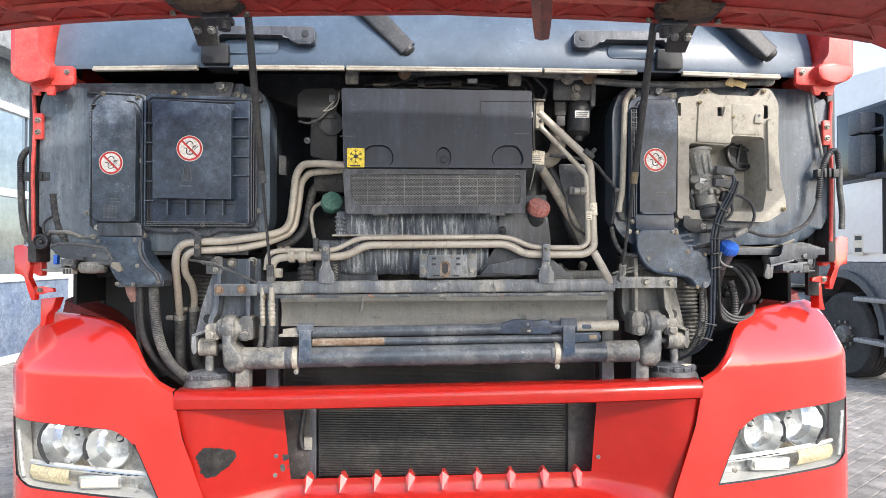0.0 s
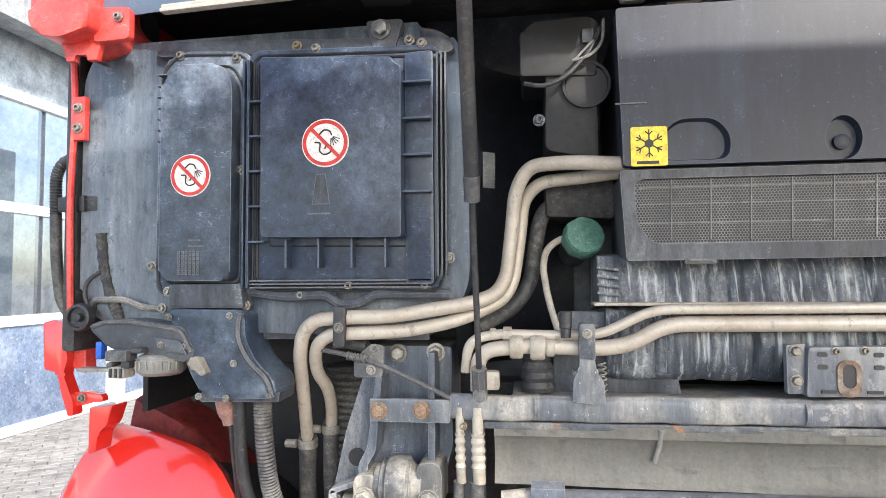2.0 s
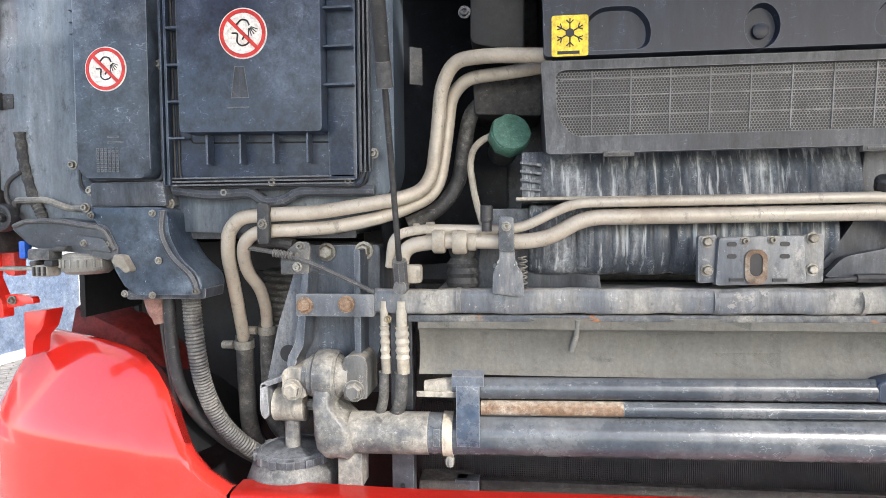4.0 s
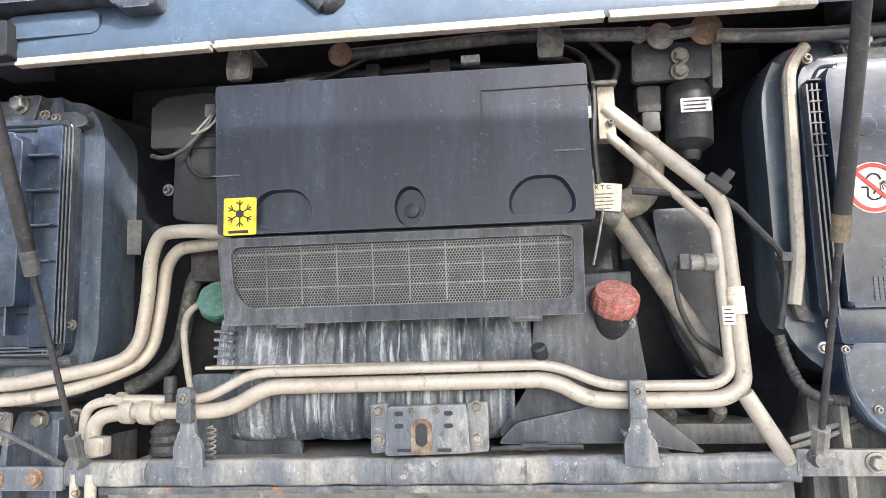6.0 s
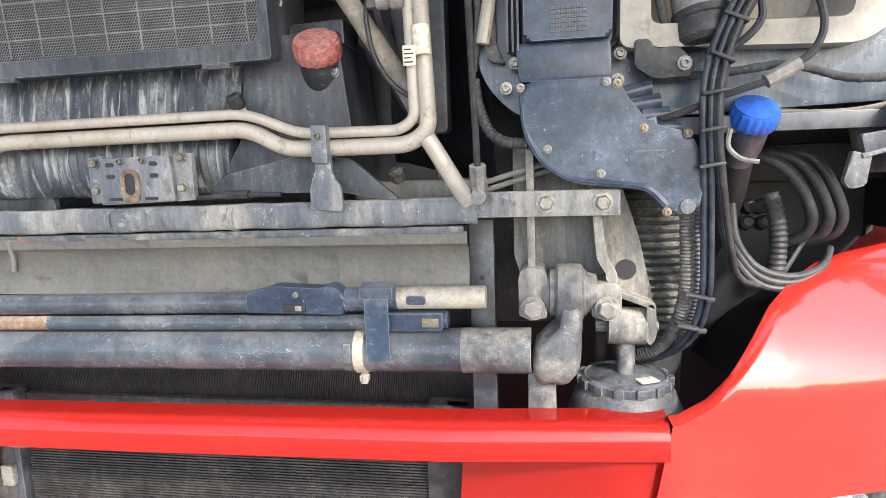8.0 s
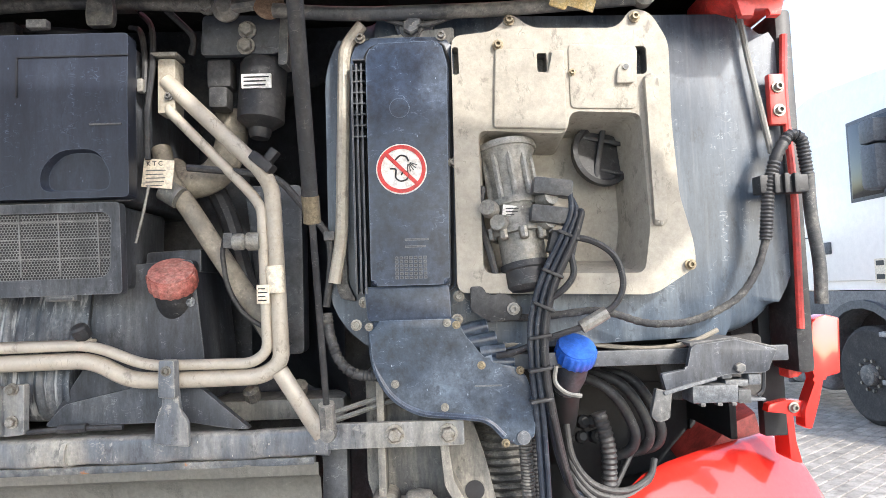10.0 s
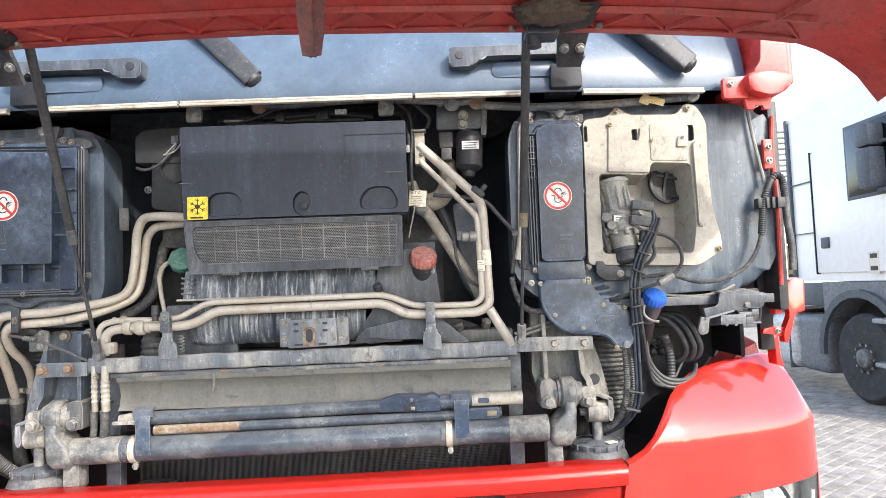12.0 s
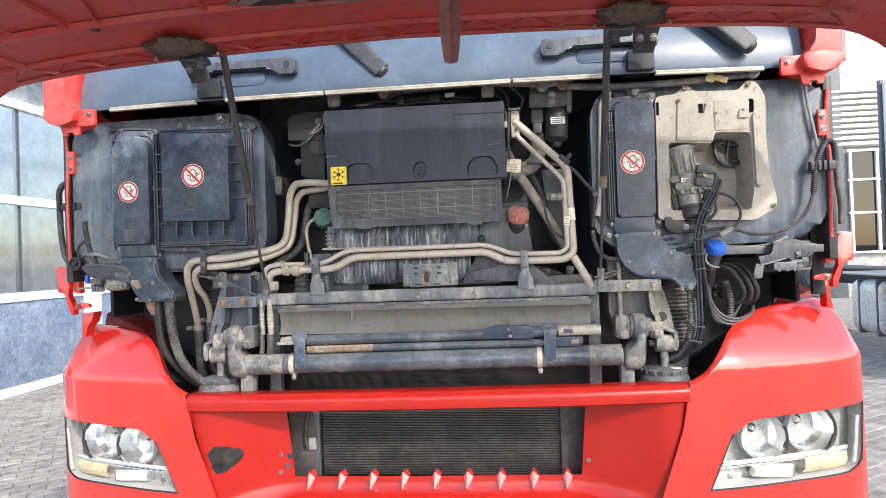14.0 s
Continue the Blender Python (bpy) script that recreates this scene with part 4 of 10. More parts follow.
def hood_arm(x, s):
    """Black hinge arm: plate on the cowl, box on the wall, arm up to the flap."""
    t = thing("hinge_arm", (x, 1.76, 1.96), "black steel hinge arm holding the open flap", "hinge", "flap hinges")
    # Black box stands in for the shaded notch in the cowl under the arm.
    bm = B()
    prism(bm, fillet([(x - 0.036, 1.980), (x + 0.036, 1.980), (x + 0.034, 2.034), (x - 0.034, 2.034)], 0.006, 3), 1.806, 1.90, 0.003)
    part("bracket_box", bm, GASKET, t, "black box standing in for the dark cowl notch")
    bm = B()
    path = [(0.028, 1.766, 2.010), (0.032, 1.735, 2.042), (0.038, 1.700, 2.072), (0.045, 1.56, 2.078)]
    A = [[bm.verts.new((x + k * w, y + d, z + d)) for k, d in ((-1, 0), (0.85, 0), (0.85, 0.008), (-1, 0.008))] for w, y, z in path]
    for P, Q in zip(A, A[1:]):
        for i in range(4):
            bm.faces.new((P[i], P[(i + 1) % 4], Q[(i + 1) % 4], Q[i]))
    bm.faces.new(A[0])
    bm.faces.new(A[-1][::-1])
    part("arm", bm, BLACK, t, "folded black arm")
    for dx in (-0.018, 0.016):
        b = bolt(t, x + dx, 1.734, 2.040, 0.85, "hex", CAST)
        b.matrix_basis = b.matrix_basis @ Matrix.Rotation(radians(45), 4, "X")
    bm = B()
    prism(bm, fillet([(x - 0.03, 1.953), (x + 0.028, 1.953), (x + 0.014, 1.905), (x - 0.016, 1.905)], 0.008, 3), 1.885, 1.905, 0.002)
    part("foot", bm, CABDARK, t)
    bolt(t, x - 0.006, 1.885, 1.938, 1.2, "hex", CAST)
    return t


hood_arm(0.608, 1)
hood_arm(-0.598, -1)


def wiper(x, s):
    """Wiper arm end: a boxed arm rising towards the windscreen, with its cap."""
    t = thing("windscreen_wiper", (x, 1.80, 2.0), "dark grey wiper arm parked on the cowl", "wiper", "wipers")
    bm = B()
    a, b = Vector((x, 1.778, 2.022)), Vector((x - 0.17, 1.82, 2.20))
    d = (b - a).normalized()
    side = Vector((0.8, 0.1, 0.6)).normalized()
    nrm = d.cross(side).normalized()
    side = nrm.cross(d)
    rows = []
    for k in range(7):
        p = a.lerp(b, k / 6)
        w, h = (0.026, 0.019) if k > 1 else (0.024, 0.014 + 0.003 * k)
        sq = lambda c: math.copysign(abs(c) ** 0.3, c)
        rows.append([bm.verts.new(p + side * (w * sq(math.cos(q))) - nrm * (h * sq(math.sin(q)))) for q in (2 * math.pi * (j + 0.5) / 20 for j in range(20))])
    for A, C in zip(rows, rows[1:]):
        for k in range(20):
            bm.faces.new((A[k], A[(k + 1) % 20], C[(k + 1) % 20], C[k]))
    bm.faces.new(rows[0])
    bm.faces.new(rows[-1][::-1])
    part("arm", bm, RUBBER, t)
    bm = B()
    c = a.lerp(b, 0.33)
    box(bm, c, (0.05, 0.004, 0.004))
    part("joint", bm, INK, t)
    bm = B()
    lathe(bm, [(0.020, 0.0), (0.018, 0.008), (0.010, 0.013)], a, axis=-d, seg=16)
    part("cap", bm, RUBBER, t)
    return t


shift(wiper(-0.125, 1), 0.030, 0.046, 0.003)
shift(wiper(0.800, 1), 0.088, 0.040, 0.003)


def corner_panel(s):
    """Red corner piece at the cowl's end: stepped block with a bolted lug and a foot tab."""
    t = thing("corner_panel", (s * 1.02, 1.8, 1.95), "glossy red plastic corner panel beside the cowl", "body panel", "corner panels")
    bm = B()
    pts = [(1.012, 1.985), (1.034, 2.012), (1.046, 2.20), (1.094, 2.20), (1.094, 1.985), (1.092, 1.975)]
    prism(bm, fillet([(s * a, b) for a, b in pts], 0.012, 4), 1.792, 1.95, 0.010, 3)
    part("block", bm, RED_FADED, t, angle=55)
    bm = B()
    pts = [(0.998, 1.984), (1.094, 1.984), (1.096, 1.962), (1.084, 1.940), (1.045, 1.932), (1.000, 1.945)]
    prism(bm, fillet([(s * a, b) for a, b in pts], 0.010, 4), 1.780, 1.95, 0.008, 3)
    part("lip", bm, RED_FADED, t, angle=55)
    bm = B()
    prism(bm, fillet([(s * a, b) for a, b in ((0.952, 1.934), (0.952, 1.982), (1.01, 1.984), (1.01, 1.932))], 0.008, 3), 1.806, 1.818, 0.002)
    part("lug", bm, RED_FADED, t)
    bolt(t, s * 0.968, 1.804, 1.966, 1.0)
    bm = B()
    prism(bm, [(s * a, b) for a, b in ((1.000, 1.94), (1.068, 1.94), (1.058, 1.908), (1.044, 1.908), (1.044, 1.918), (1.024, 1.918), (1.024, 1.908), (1.008, 1.908))], 1.812, 1.822, 0.0015)
    part("tab", bm, RED_FADED, t)
    bm = B()
    box(bm, (s * 1.102, 1.90, 2.03), (0.02, 0.20, 0.14), 0.008)
    part("side_face", bm, RED, t)
    shift(t, s * 0.016, 0.022, 0.014 if s > 0 else -0.008)


corner_panel(-1)
corner_panel(1)


# ---- the open flap overhead ----
def hood():
    """Front flap swung up: curved skin with turned-down ends, ribs and brackets beneath."""
    t = thing("front_flap", (0, 1.3, 2.1), "open red front flap with ribbed underside", "hood", "")
    NX, NY, OUT = 60, 12, 1.0
    W = 1.153
    EDGE = [(0.0, 2.035), (0.32, 2.028), (0.58, 2.018), (0.725, 2.008), (0.85, 1.998), (0.927, 1.988), (0.995, 1.980), (1.052, 1.962), (1.10, 1.930), (1.13, 1.90), (1.153, 1.865)]

    def place(u, v):
        # u across, v from the hinge edge outwards
        x = W * u
        a = abs(x)
        y = 1.600 - 0.74 * v - 0.02 * (a / W) ** 2 + 0.03 * max(0, a - 0.95) / 0.25 * (1 - v)
        z = interp(EDGE, a) + 0.075 * v + 0.09 * v * (1 - v)
        return Vector((x, y, z))

    bm = B()
    lo = [[bm.verts.new(place(-1 + 2 * i / NX, OUT * j / NY)) for j in range(NY + 1)] for i in range(NX + 1)]
    hi = [[bm.verts.new(place(-1 + 2 * i / NX, OUT * j / NY) + Vector((0, 0, 0.028))) for j in range(NY + 1)] for i in range(NX + 1)]
    for g in (lo, hi):
        for i in range(NX):
            for j in range(NY):
                bm.faces.new((g[i][j], g[i + 1][j], g[i + 1][j + 1], g[i][j + 1]))
    for i in range(NX):
        for j in (0, NY):
            bm.faces.new((lo[i][j], lo[i + 1][j], hi[i + 1][j], hi[i][j]))
    for j in range(NY):
        for i in (0, NX):
            bm.faces.new((lo[i][j], lo[i][j + 1], hi[i][j + 1], hi[i][j]))
    part("skin", bm, RED_DULL, t, "dull red underside of the flap", angle=50)
    # bright painted hinge edge
    bm = B()
    edge = [place(-0.86 + 1.72 * k / 40, 0.0) for k in range(41)]
    A = [[bm.verts.new(p + Vector(d)) for d in ((0, -0.001, -0.002), (0, -0.020, -0.002), (0, -0.020, 0.002), (0, -0.001, 0.018))] for p in edge]
    for P, Q in zip(A, A[1:]):
        for m in range(4):
            bm.faces.new((P[m], P[(m + 1) % 4], Q[(m + 1) % 4], Q[m]))
    part("hinge_edge", bm, RED_DULL, t, "folded hinge edge")

    def rib(u0, v0, u1, v1, h=0.012, w=0.004):
        bm = B()
        n = 8
        A = []
        for k in range(n + 1):
            p = place(u0 + (u1 - u0) * k / n, v0 + (v1 - v0) * k / n)
            q = place(u0 + (u1 - u0) * (k + 0.5) / n, v0 + (v1 - v0) * (k + 0.5) / n) - p
            sd = Vector((-q.y, q.x, 0)).normalized() * w / 2
            dn = Vector((0, 0, -h))
            A.append([bm.verts.new(v) for v in (p + sd, p - sd, p - sd * 0.6 + dn, p + sd * 0.6 + dn)])
        for P, Q in zip(A, A[1:]):
            for m in range(4):
                bm.faces.new((P[m], P[(m + 1) % 4], Q[(m + 1) % 4], Q[m]))
        bm.faces.new(A[0])
        bm.faces.new(A[-1][::-1])
        part("rib", bm, RED_DULL, t)

    rib(-0.86, 0.10, 0.86, 0.10, 0.010, 0.010)
    rib(-0.84, 0.26, 0.84, 0.26, 0.014, 0.016)
    for k in range(16):
        u = -0.86 + 0.1075 * k
        rib(u, 0.030, u + 0.052, 0.10, 0.008)
        rib(u + 0.052, 0.10, u + 0.104, 0.030, 0.008)
    for k in range(7):
        u = -0.84 + 0.28 * k
        rib(u, 0.26, u + 0.12, 0.95, 0.012, 0.008)
        rib(u + 0.22, 0.26, u + 0.14, 0.95, 0.012, 0.008)
    for s in (-1, 1):
        rib(s * 0.80, 0.10, s * 0.97, 0.65, 0.012, 0.008)
        rib(s * 0.74, 0.26, s * 0.90, 0.85, 0.012, 0.010)
        # raised pad and grimy strut bracket
        c = place(s * 0.462, 0.06)
        bm = B()
        prof = fillet([(-0.085, -0.05), (0.075, -0.055), (0.085, 0.02), (0.03, 0.045), (-0.06, 0.03)], 0.015, 4)
        A = [bm.verts.new(c + Vector((p[0], p[1], 0.0))) for p in prof]
        C = [bm.verts.new(c + Vector((p[0] * 0.82, p[1] * 0.8, -0.016))) for p in prof]
        bm.faces.new(C)
        for i in range(len(prof)):
            bm.faces.new((A[i], A[(i + 1) % len(prof)], C[(i + 1) % len(prof)], C[i]))
        part("mount_pad", bm, BLACK, t, "grimy black bracket pad")
        bm = B()
        box(bm, (c.x - s * 0.02 + 0.0, c.y + 0.02, c.z - 0.024), (0.06, 0.05, 0.016), 0.005)
        lathe(bm, [(0.014, 0), (0.014, 0.02), (0.008, 0.022)], (c.x - s * 0.035, c.y + 0.015, c.z - 0.03), axis=(0, 0, -1), seg=12)
        part("strut_mount", bm, CABDARK, t)
        bm = B()
        bmesh.ops.create_icosphere(bm, subdivisions=4, radius=1.0)
        for v in bm.verts:
            q = v.co.copy()
            n_ = 1 + 0.10 * math.sin(9 * q.x + 3 * q.y) + 0.09 * math.sin(13 * q.y + 5 * q.z + s) + 0.07 * math.sin(21 * q.x - 17 * q.z) + 0.05 * math.sin(37 * q.y + 31 * q.x)
            v.co = c + Vector((q.x * 0.062 * n_ - s * 0.012, q.y * 0.040 * n_ - 0.045, q.z * 0.017 * n_ - 0.010))
        part("mud_clod", bm, MUD, t, "clod of dried mud round the strut mount", angle=180)
        for dx in (-0.075, 0.085):
            bm = B()
            lathe(bm, [(0.007, 0), (0.007, 0.008), (0.004, 0.009)], c + Vector((dx, 0.01, -0.012)), axis=(0, 0, -1), seg=8)
            part("bolt", bm, ZINC, t)
        d = place(s * 0.585, 0.22)
        bm = B()
        lathe(bm, [(0.011, 0.0), (0.011, 0.004)], d + Vector((0, 0, 0.002)), axis=(0, 0, -1), seg=16)
        part("drain_hole", bm, INK, t)
    # lamp recess with a clear lens near the middle
    c = place(-0.07, 0.30)

    def plate(outline, z0, z1, material, parent, name, label=""):
        bm = B()
        lo_ = [bm.verts.new((c.x + x, c.y + y, c.z + z0)) for x, y in outline]
        hi_ = [bm.verts.new((c.x + x, c.y + y, c.z + z1)) for x, y in outline]
        bm.faces.new(lo_)
        bm.faces.new(hi_[::-1])
        for i in range(len(outline)):
            bm.faces.new((lo_[i], lo_[(i + 1) % len(outline)], hi_[(i + 1) % len(outline)], hi_[i]))
        return part(name, bm, material, parent, label)

    rec = plate(fillet([(-0.30, 0.040), (-0.26, 0.052), (0.26, 0.040), (0.26, -0.050), (-0.12, -0.050)], 0.012, 3), -0.018, 0.02, DEFLECT, t, "lamp_recess", "dusty grey moulded recess with a pointed end")
    plate(fillet([(-0.225, 0.030), (-0.115, 0.024), (-0.080, -0.034), (-0.115, -0.036)], 0.008, 3), -0.0205, -0.017, INK, rec, "pocket", "dark triangular pocket")
    plate(fillet([(-0.085, 0.022), (0.24, 0.018), (0.24, -0.036), (-0.055, -0.036)], 0.006, 3), -0.0205, -0.017, INK, rec, "lamp_well", "dark lamp well")
    plate(fillet([(-0.070, 0.006), (0.225, 0.002), (0.225, -0.026), (-0.055, -0.026)], 0.004, 3), -0.024, -0.0195, LAMP_GREY, rec, "lamp_lens", "pale ribbed lamp lens")
    for k in range(24):
        bm = B()
        box(bm, (c.x - 0.052 + 0.0118 * k, c.y - 0.011, c.z - 0.0245), (0.0055, 0.024, 0.003))
        part("lens_rib", bm, WHITE, rec)


hood()

strap = thing("pull_strap", (0.15, 1.28, 2.05), "worn red and black pull strap hanging from the flap", "strap")
bm = B()
n = 14
for sd in (-1, 1):
    rows = []
    for k in range(n + 1):
        f = k / n
        gap = 0.004 + 0.010 * math.sin(math.pi * min(1.0, f * 1.02)) ** 0.8 * f
        x = 0.150 + sd * gap
        z = 2.090 - 0.232 * f
        y = 1.26 + sd * 0.006 * (1 - f)
        w = 0.0115 - 0.003 * f
        rows.append([bm.verts.new((x + a * w, y + b - sd * a * 0.004, z)) for a, b in ((-1, -0.0012), (1, -0.0012), (1, 0.0012), (-1, 0.0012))])
    for A, C in zip(rows, rows[1:]):
        for k in range(4):
            bm.faces.new((A[k], A[(k + 1) % 4], C[(k + 1) % 4], C[k]))
    bm.faces.new(rows[-1])
part("webbing", bm, STRAP, strap)


def gas_strut(x_top, y_top, z_top, x_bot):
    """Gas strut: thick cylinder above, thin rod below, ball sockets at the ends."""
    top, bot = Vector((x_top, y_top, z_top)), Vector((x_bot, 1.848, 1.416))
    t = thing("gas_strut", bot, "black gas strut holding the flap open", "gas strut", "flap struts")
    d = bot - top
    bm = B()
    tube(bm, [top, top + d * 0.60], 0.0088, seg=16)
    cyl = part("cylinder", bm, RUBBER, t, "black ribbed sleeve over the cylinder")
    bm = B()
    tube(bm, [top + d * 0.560, top + d * 0.605], 0.0098, seg=16)
    part("collar", bm, BRASS if x_top > 0 else GREYPLASTIC, cyl)
    bm = B()
    tube(bm, [top + d * 0.60, top + d * 0.975], 0.0040, seg=12)
    part("rod", bm, RUBBER, t, "dark piston rod")
    bm = B()
    tube(bm, [top + d * 0.94, bot], 0.010, seg=8)
    lathe(bm, [(0.009, -0.012), (0.0105, 0), (0.009, 0.012)], bot, seg=12)
    part("end_fitting", bm, CAST, t)


gas_strut(0.494, 1.620, 2.050, 0.487)
gas_strut(-0.457, 1.602, 2.042, -0.460)

# ---- bumper ----
def extrude_x(bm, prof, x0, x1):
    """A closed outline in y, z drawn out along x."""
    a = [bm.verts.new((x0, y, z)) for y, z in prof]
    c = [bm.verts.new((x1, y, z)) for y, z in prof]
    n = len(prof)
    bm.faces.new(a)
    bm.faces.new(c[::-1])
    for i in range(n):
        bm.faces.new((a[i], a[(i + 1) % n], c[(i + 1) % n], c[i]))
    return bm


PLAN = [(0.0, 1.822), (0.45, 1.826), (0.71, 1.845), (0.85, 1.868), (0.95, 1.893), (1.04, 1.918), (1.10, 1.936), (1.15, 1.955), (1.20, 1.98), (1.233, 2.012), (1.250, 2.07), (1.258, 2.30)]


def plan_y(x):
    return interp(PLAN, abs(x))


def skin_y(x, z):
    y = plan_y(x)
    if z > 1.165:
        y += 0.80 * (z - 1.165) ** 2 / (z - 1.165 + 0.03)
    if z < 0.80:
        y += 0.10 * (0.80 - z) ** 2
    return y


TOP = [(0.705, 1.126), (0.724, 1.127), (0.760, 1.146), (0.790, 1.176), (0.820, 1.211), (0.848, 1.246), (0.885, 1.274), (0.92, 1.292), (0.956, 1.302), (1.03, 1.312), (1.09, 1.317), (1.150, 1.321), (1.168, 1.316), (1.190, 1.288), (1.215, 1.215), (1.235, 1.16), (1.250, 1.10)]


def lamp_place(u, v):
    """A place in the lamp opening: u outwards, v upwards."""
    lo = Vector((0.752 + 0.458 * u, 0, 0.838 + 0.010 * u))
    hi = Vector((0.836 + 0.394 * u, 0, 1.022 + 0.014 * u))
    return lo.lerp(hi, v)


def lamp_corner(u, v):
    """Round the opening's upper inner and lower outer corners."""
    for ru, rv, inner in ((0.17, 0.36, True), (0.14, 0.30, False)):
        a, b = ((ru - u) / ru, (v - 1 + rv) / rv) if inner else ((u - 1 + ru) / ru, (rv - v) / rv)
        if 0 < a <= 1.001 and 0 < b <= 1.001:
            a, b = a * math.sqrt(max(0, 1 - b * b / 2)), b * math.sqrt(max(0, 1 - a * a / 2))
            u, v = (ru - a * ru, 1 - rv + b * rv) if inner else (1 - ru + a * ru, rv - b * rv)
    return u, v


def headlight(s):
    """Headlight unit: grey bowl, two reflector cups, indicator, clear lens and dark surround."""
    t = thing("headlight", (s * 0.95, 1.95, 0.93), "clear-lens truck headlight with amber indicator", "headlight", "headlights")

    def pt(u, v, dy=0.0):
        u, v = lamp_corner(u, v)
        p = lamp_place(u, v)
        return Vector((s * p.x, skin_y(p.x, p.z) + dy, p.z))

    def sheet(bm, inset, dy, bow=0.0, n=10):
        g = [[bm.verts.new(pt(inset + (1 - 2 * inset) * i / n, inset + (1 - 2 * inset) * j / n, dy - bow * math.sin(math.pi * i / n) * math.sin(math.pi * j / n))) for j in range(n + 1)] for i in range(n + 1)]
        for i in range(n):
            for j in range(n):
                bm.faces.new((g[i][j], g[i + 1][j], g[i + 1][j + 1], g[i][j + 1]))
        return g

    n = 12
    edge = [(k / n, 0) for k in range(n)] + [(1, k / n) for k in range(n)] + [(1 - k / n, 1) for k in range(n)] + [(0, 1 - k / n) for k in range(n)]

    def band(inset0, dy0, inset1, dy1, m, nm, label=""):
        bm = B()
        q = [[bm.verts.new(pt(i + (1 - 2 * i) * u, i + (1 - 2 * i) * v, dy)) for u, v in edge] for i, dy in ((inset0, dy0), (inset1, dy1))]
        for i in range(len(edge)):
            j = (i + 1) % len(edge)
            bm.faces.new((q[0][i], q[0][j], q[1][j], q[1][i]))
        return part(nm, bm, m, t, label)

    band(-0.006, 0.001, 0.018, 0.006, GASKET, "gasket", "thin black lens gasket")
    band(0.010, 0.006, 0.012, 0.075, LAMP_BOWL, "wall", "pale lamp side wall")
    bm = B()
    sheet(bm, 0.0, 0.078, 0.0, 14)
    part("bowl", bm, LAMP_GREY, t, "silvered lamp bowl")
    bm = B()
    sheet(bm, 0.012, 0.003, 0.006)
    lens = part("lens", bm, CLEAR, t, "clear plastic lens")
    lens.visible_shadow = False
    for u, v, r in ((0.27, 0.65, 0.060), (0.60, 0.68, 0.066)):
        c = pt(u, v, 0.062)
        ax = Vector((s * 0.22 * u, -1, 0.02)).normalized()
        seg, o = 44, Vector(c)
        uu = (Vector((0, 0, 1)) - ax * ax.z).normalized()
        ww = ax.cross(uu)

        def turned(prof, facet=0.0, a0=0.0, a1=2 * math.pi):
            bm = B()
            full = a1 - a0 > 6.2
            cols = seg if full else seg + 1
            rows = [[bm.verts.new(o + ax * h + (uu * math.cos(q) + ww * math.sin(q)) * (rr * (1 + facet * (1 if (k // 4) % 2 else -1)))) for k, q in ((k, a0 + (a1 - a0) * k / seg) for k in range(cols))] for rr, h in prof]
            for A, C in zip(rows, rows[1:]):
                for k in range(seg):
                    j = (k + 1) % cols
                    bm.faces.new((A[k], A[j], C[j], C[k]))
            return bm

        bm = turned([(r, 0.030), (r * 0.96, 0.018), (r * 0.84, -0.004), (r * 0.62, -0.024), (r * 0.40, -0.034), (r * 0.24, -0.038), (r * 0.05, -0.039)], 0.012)
        cup = part("reflector", bm, REFLECTOR, t, "faceted chrome reflector cup", angle=12)
        bm = turned([(r * 1.00, 0.029), (r * 1.03, 0.032), (r * 1.05, 0.028), (r * 1.05, 0.012)])
        part("bezel", bm, LAMP_GREY, cup)
        # dark crescent along the outer rim
        mid = -math.pi / 2 if s > 0 else math.pi / 2
        wide = 1.0 if u > 0.5 else 0.5
        bm = turned([(r * 0.99, 0.034), (r * 1.08, 0.036), (r * 1.08, 0.020), (r * 0.99, 0.016), (r * 0.99, 0.034)], 0.0, mid - wide, mid + wide)
        part("dark_crescent", bm, GASKET, cup)
        # bulb holder set high in the cup
        b = o + ax * -0.026 + uu * r * 0.30 - Vector((s * r * 0.25, 0, 0))
        bm = B()
        lathe(bm, [(r * 0.30, -0.012), (r * 0.30, 0.010), (r * 0.26, 0.014), (r * 0.22, 0.014)], b, axis=ax, seg=20)
        part("bulb_collar", bm, LAMP_GREY, cup)
        bm = B()
        lathe(bm, [(r * 0.22, 0.012), (r * 0.22, 0.016), (r * 0.12, 0.016)], b, axis=ax, seg=20)
        part("bulb_ring", bm, INK, cup)
        bm = B()
        lathe(bm, [(r * 0.12, 0.014), (r * 0.11, 0.024), (r * 0.06, 0.030), (r * 0.02, 0.031)], b, axis=ax, seg=16)
        part("bulb", bm, LAMP_BOWL, cup)
    for k in range(3):
        bm = B()
        a, b = pt(0.05, 0.34 - 0.04 * k, 0.030 + 0.004 * k), pt(0.90, 0.34 - 0.04 * k, 0.030 + 0.004 * k)
        tube(bm, [pt(0.05 + 0.85 * q / 8, 0.34 - 0.04 * k, 0.030 + 0.004 * k) for q in range(9)], 0.0048 - 0.001 * k, 0.02, seg=8)
        part("divider", bm, REFLECTOR if k == 1 else LAMP_BOWL, t, "pale moulded divider bar")
    bm = B()
    for q in range(7):
        p = pt(0.12 + 0.05 * q, 0.30, 0.026)
        box(bm, p, (0.010, 0.004, 0.003), 0.001)
    part("print_bar", bm, INK, t)
    # lower tray: position lamp and indicator
    bm = B()
    c = pt(0.40, 0.14, 0.045)
    box(bm, c, (0.115, 0.03, 0.036), 0.006)
    pos = part("position_lamp", bm, REFLECTOR, t, "chrome position lamp tray")
    bm = B()
    box(bm, c + Vector((0, -0.016, 0)), (0.10, 0.004, 0.024), 0.004)
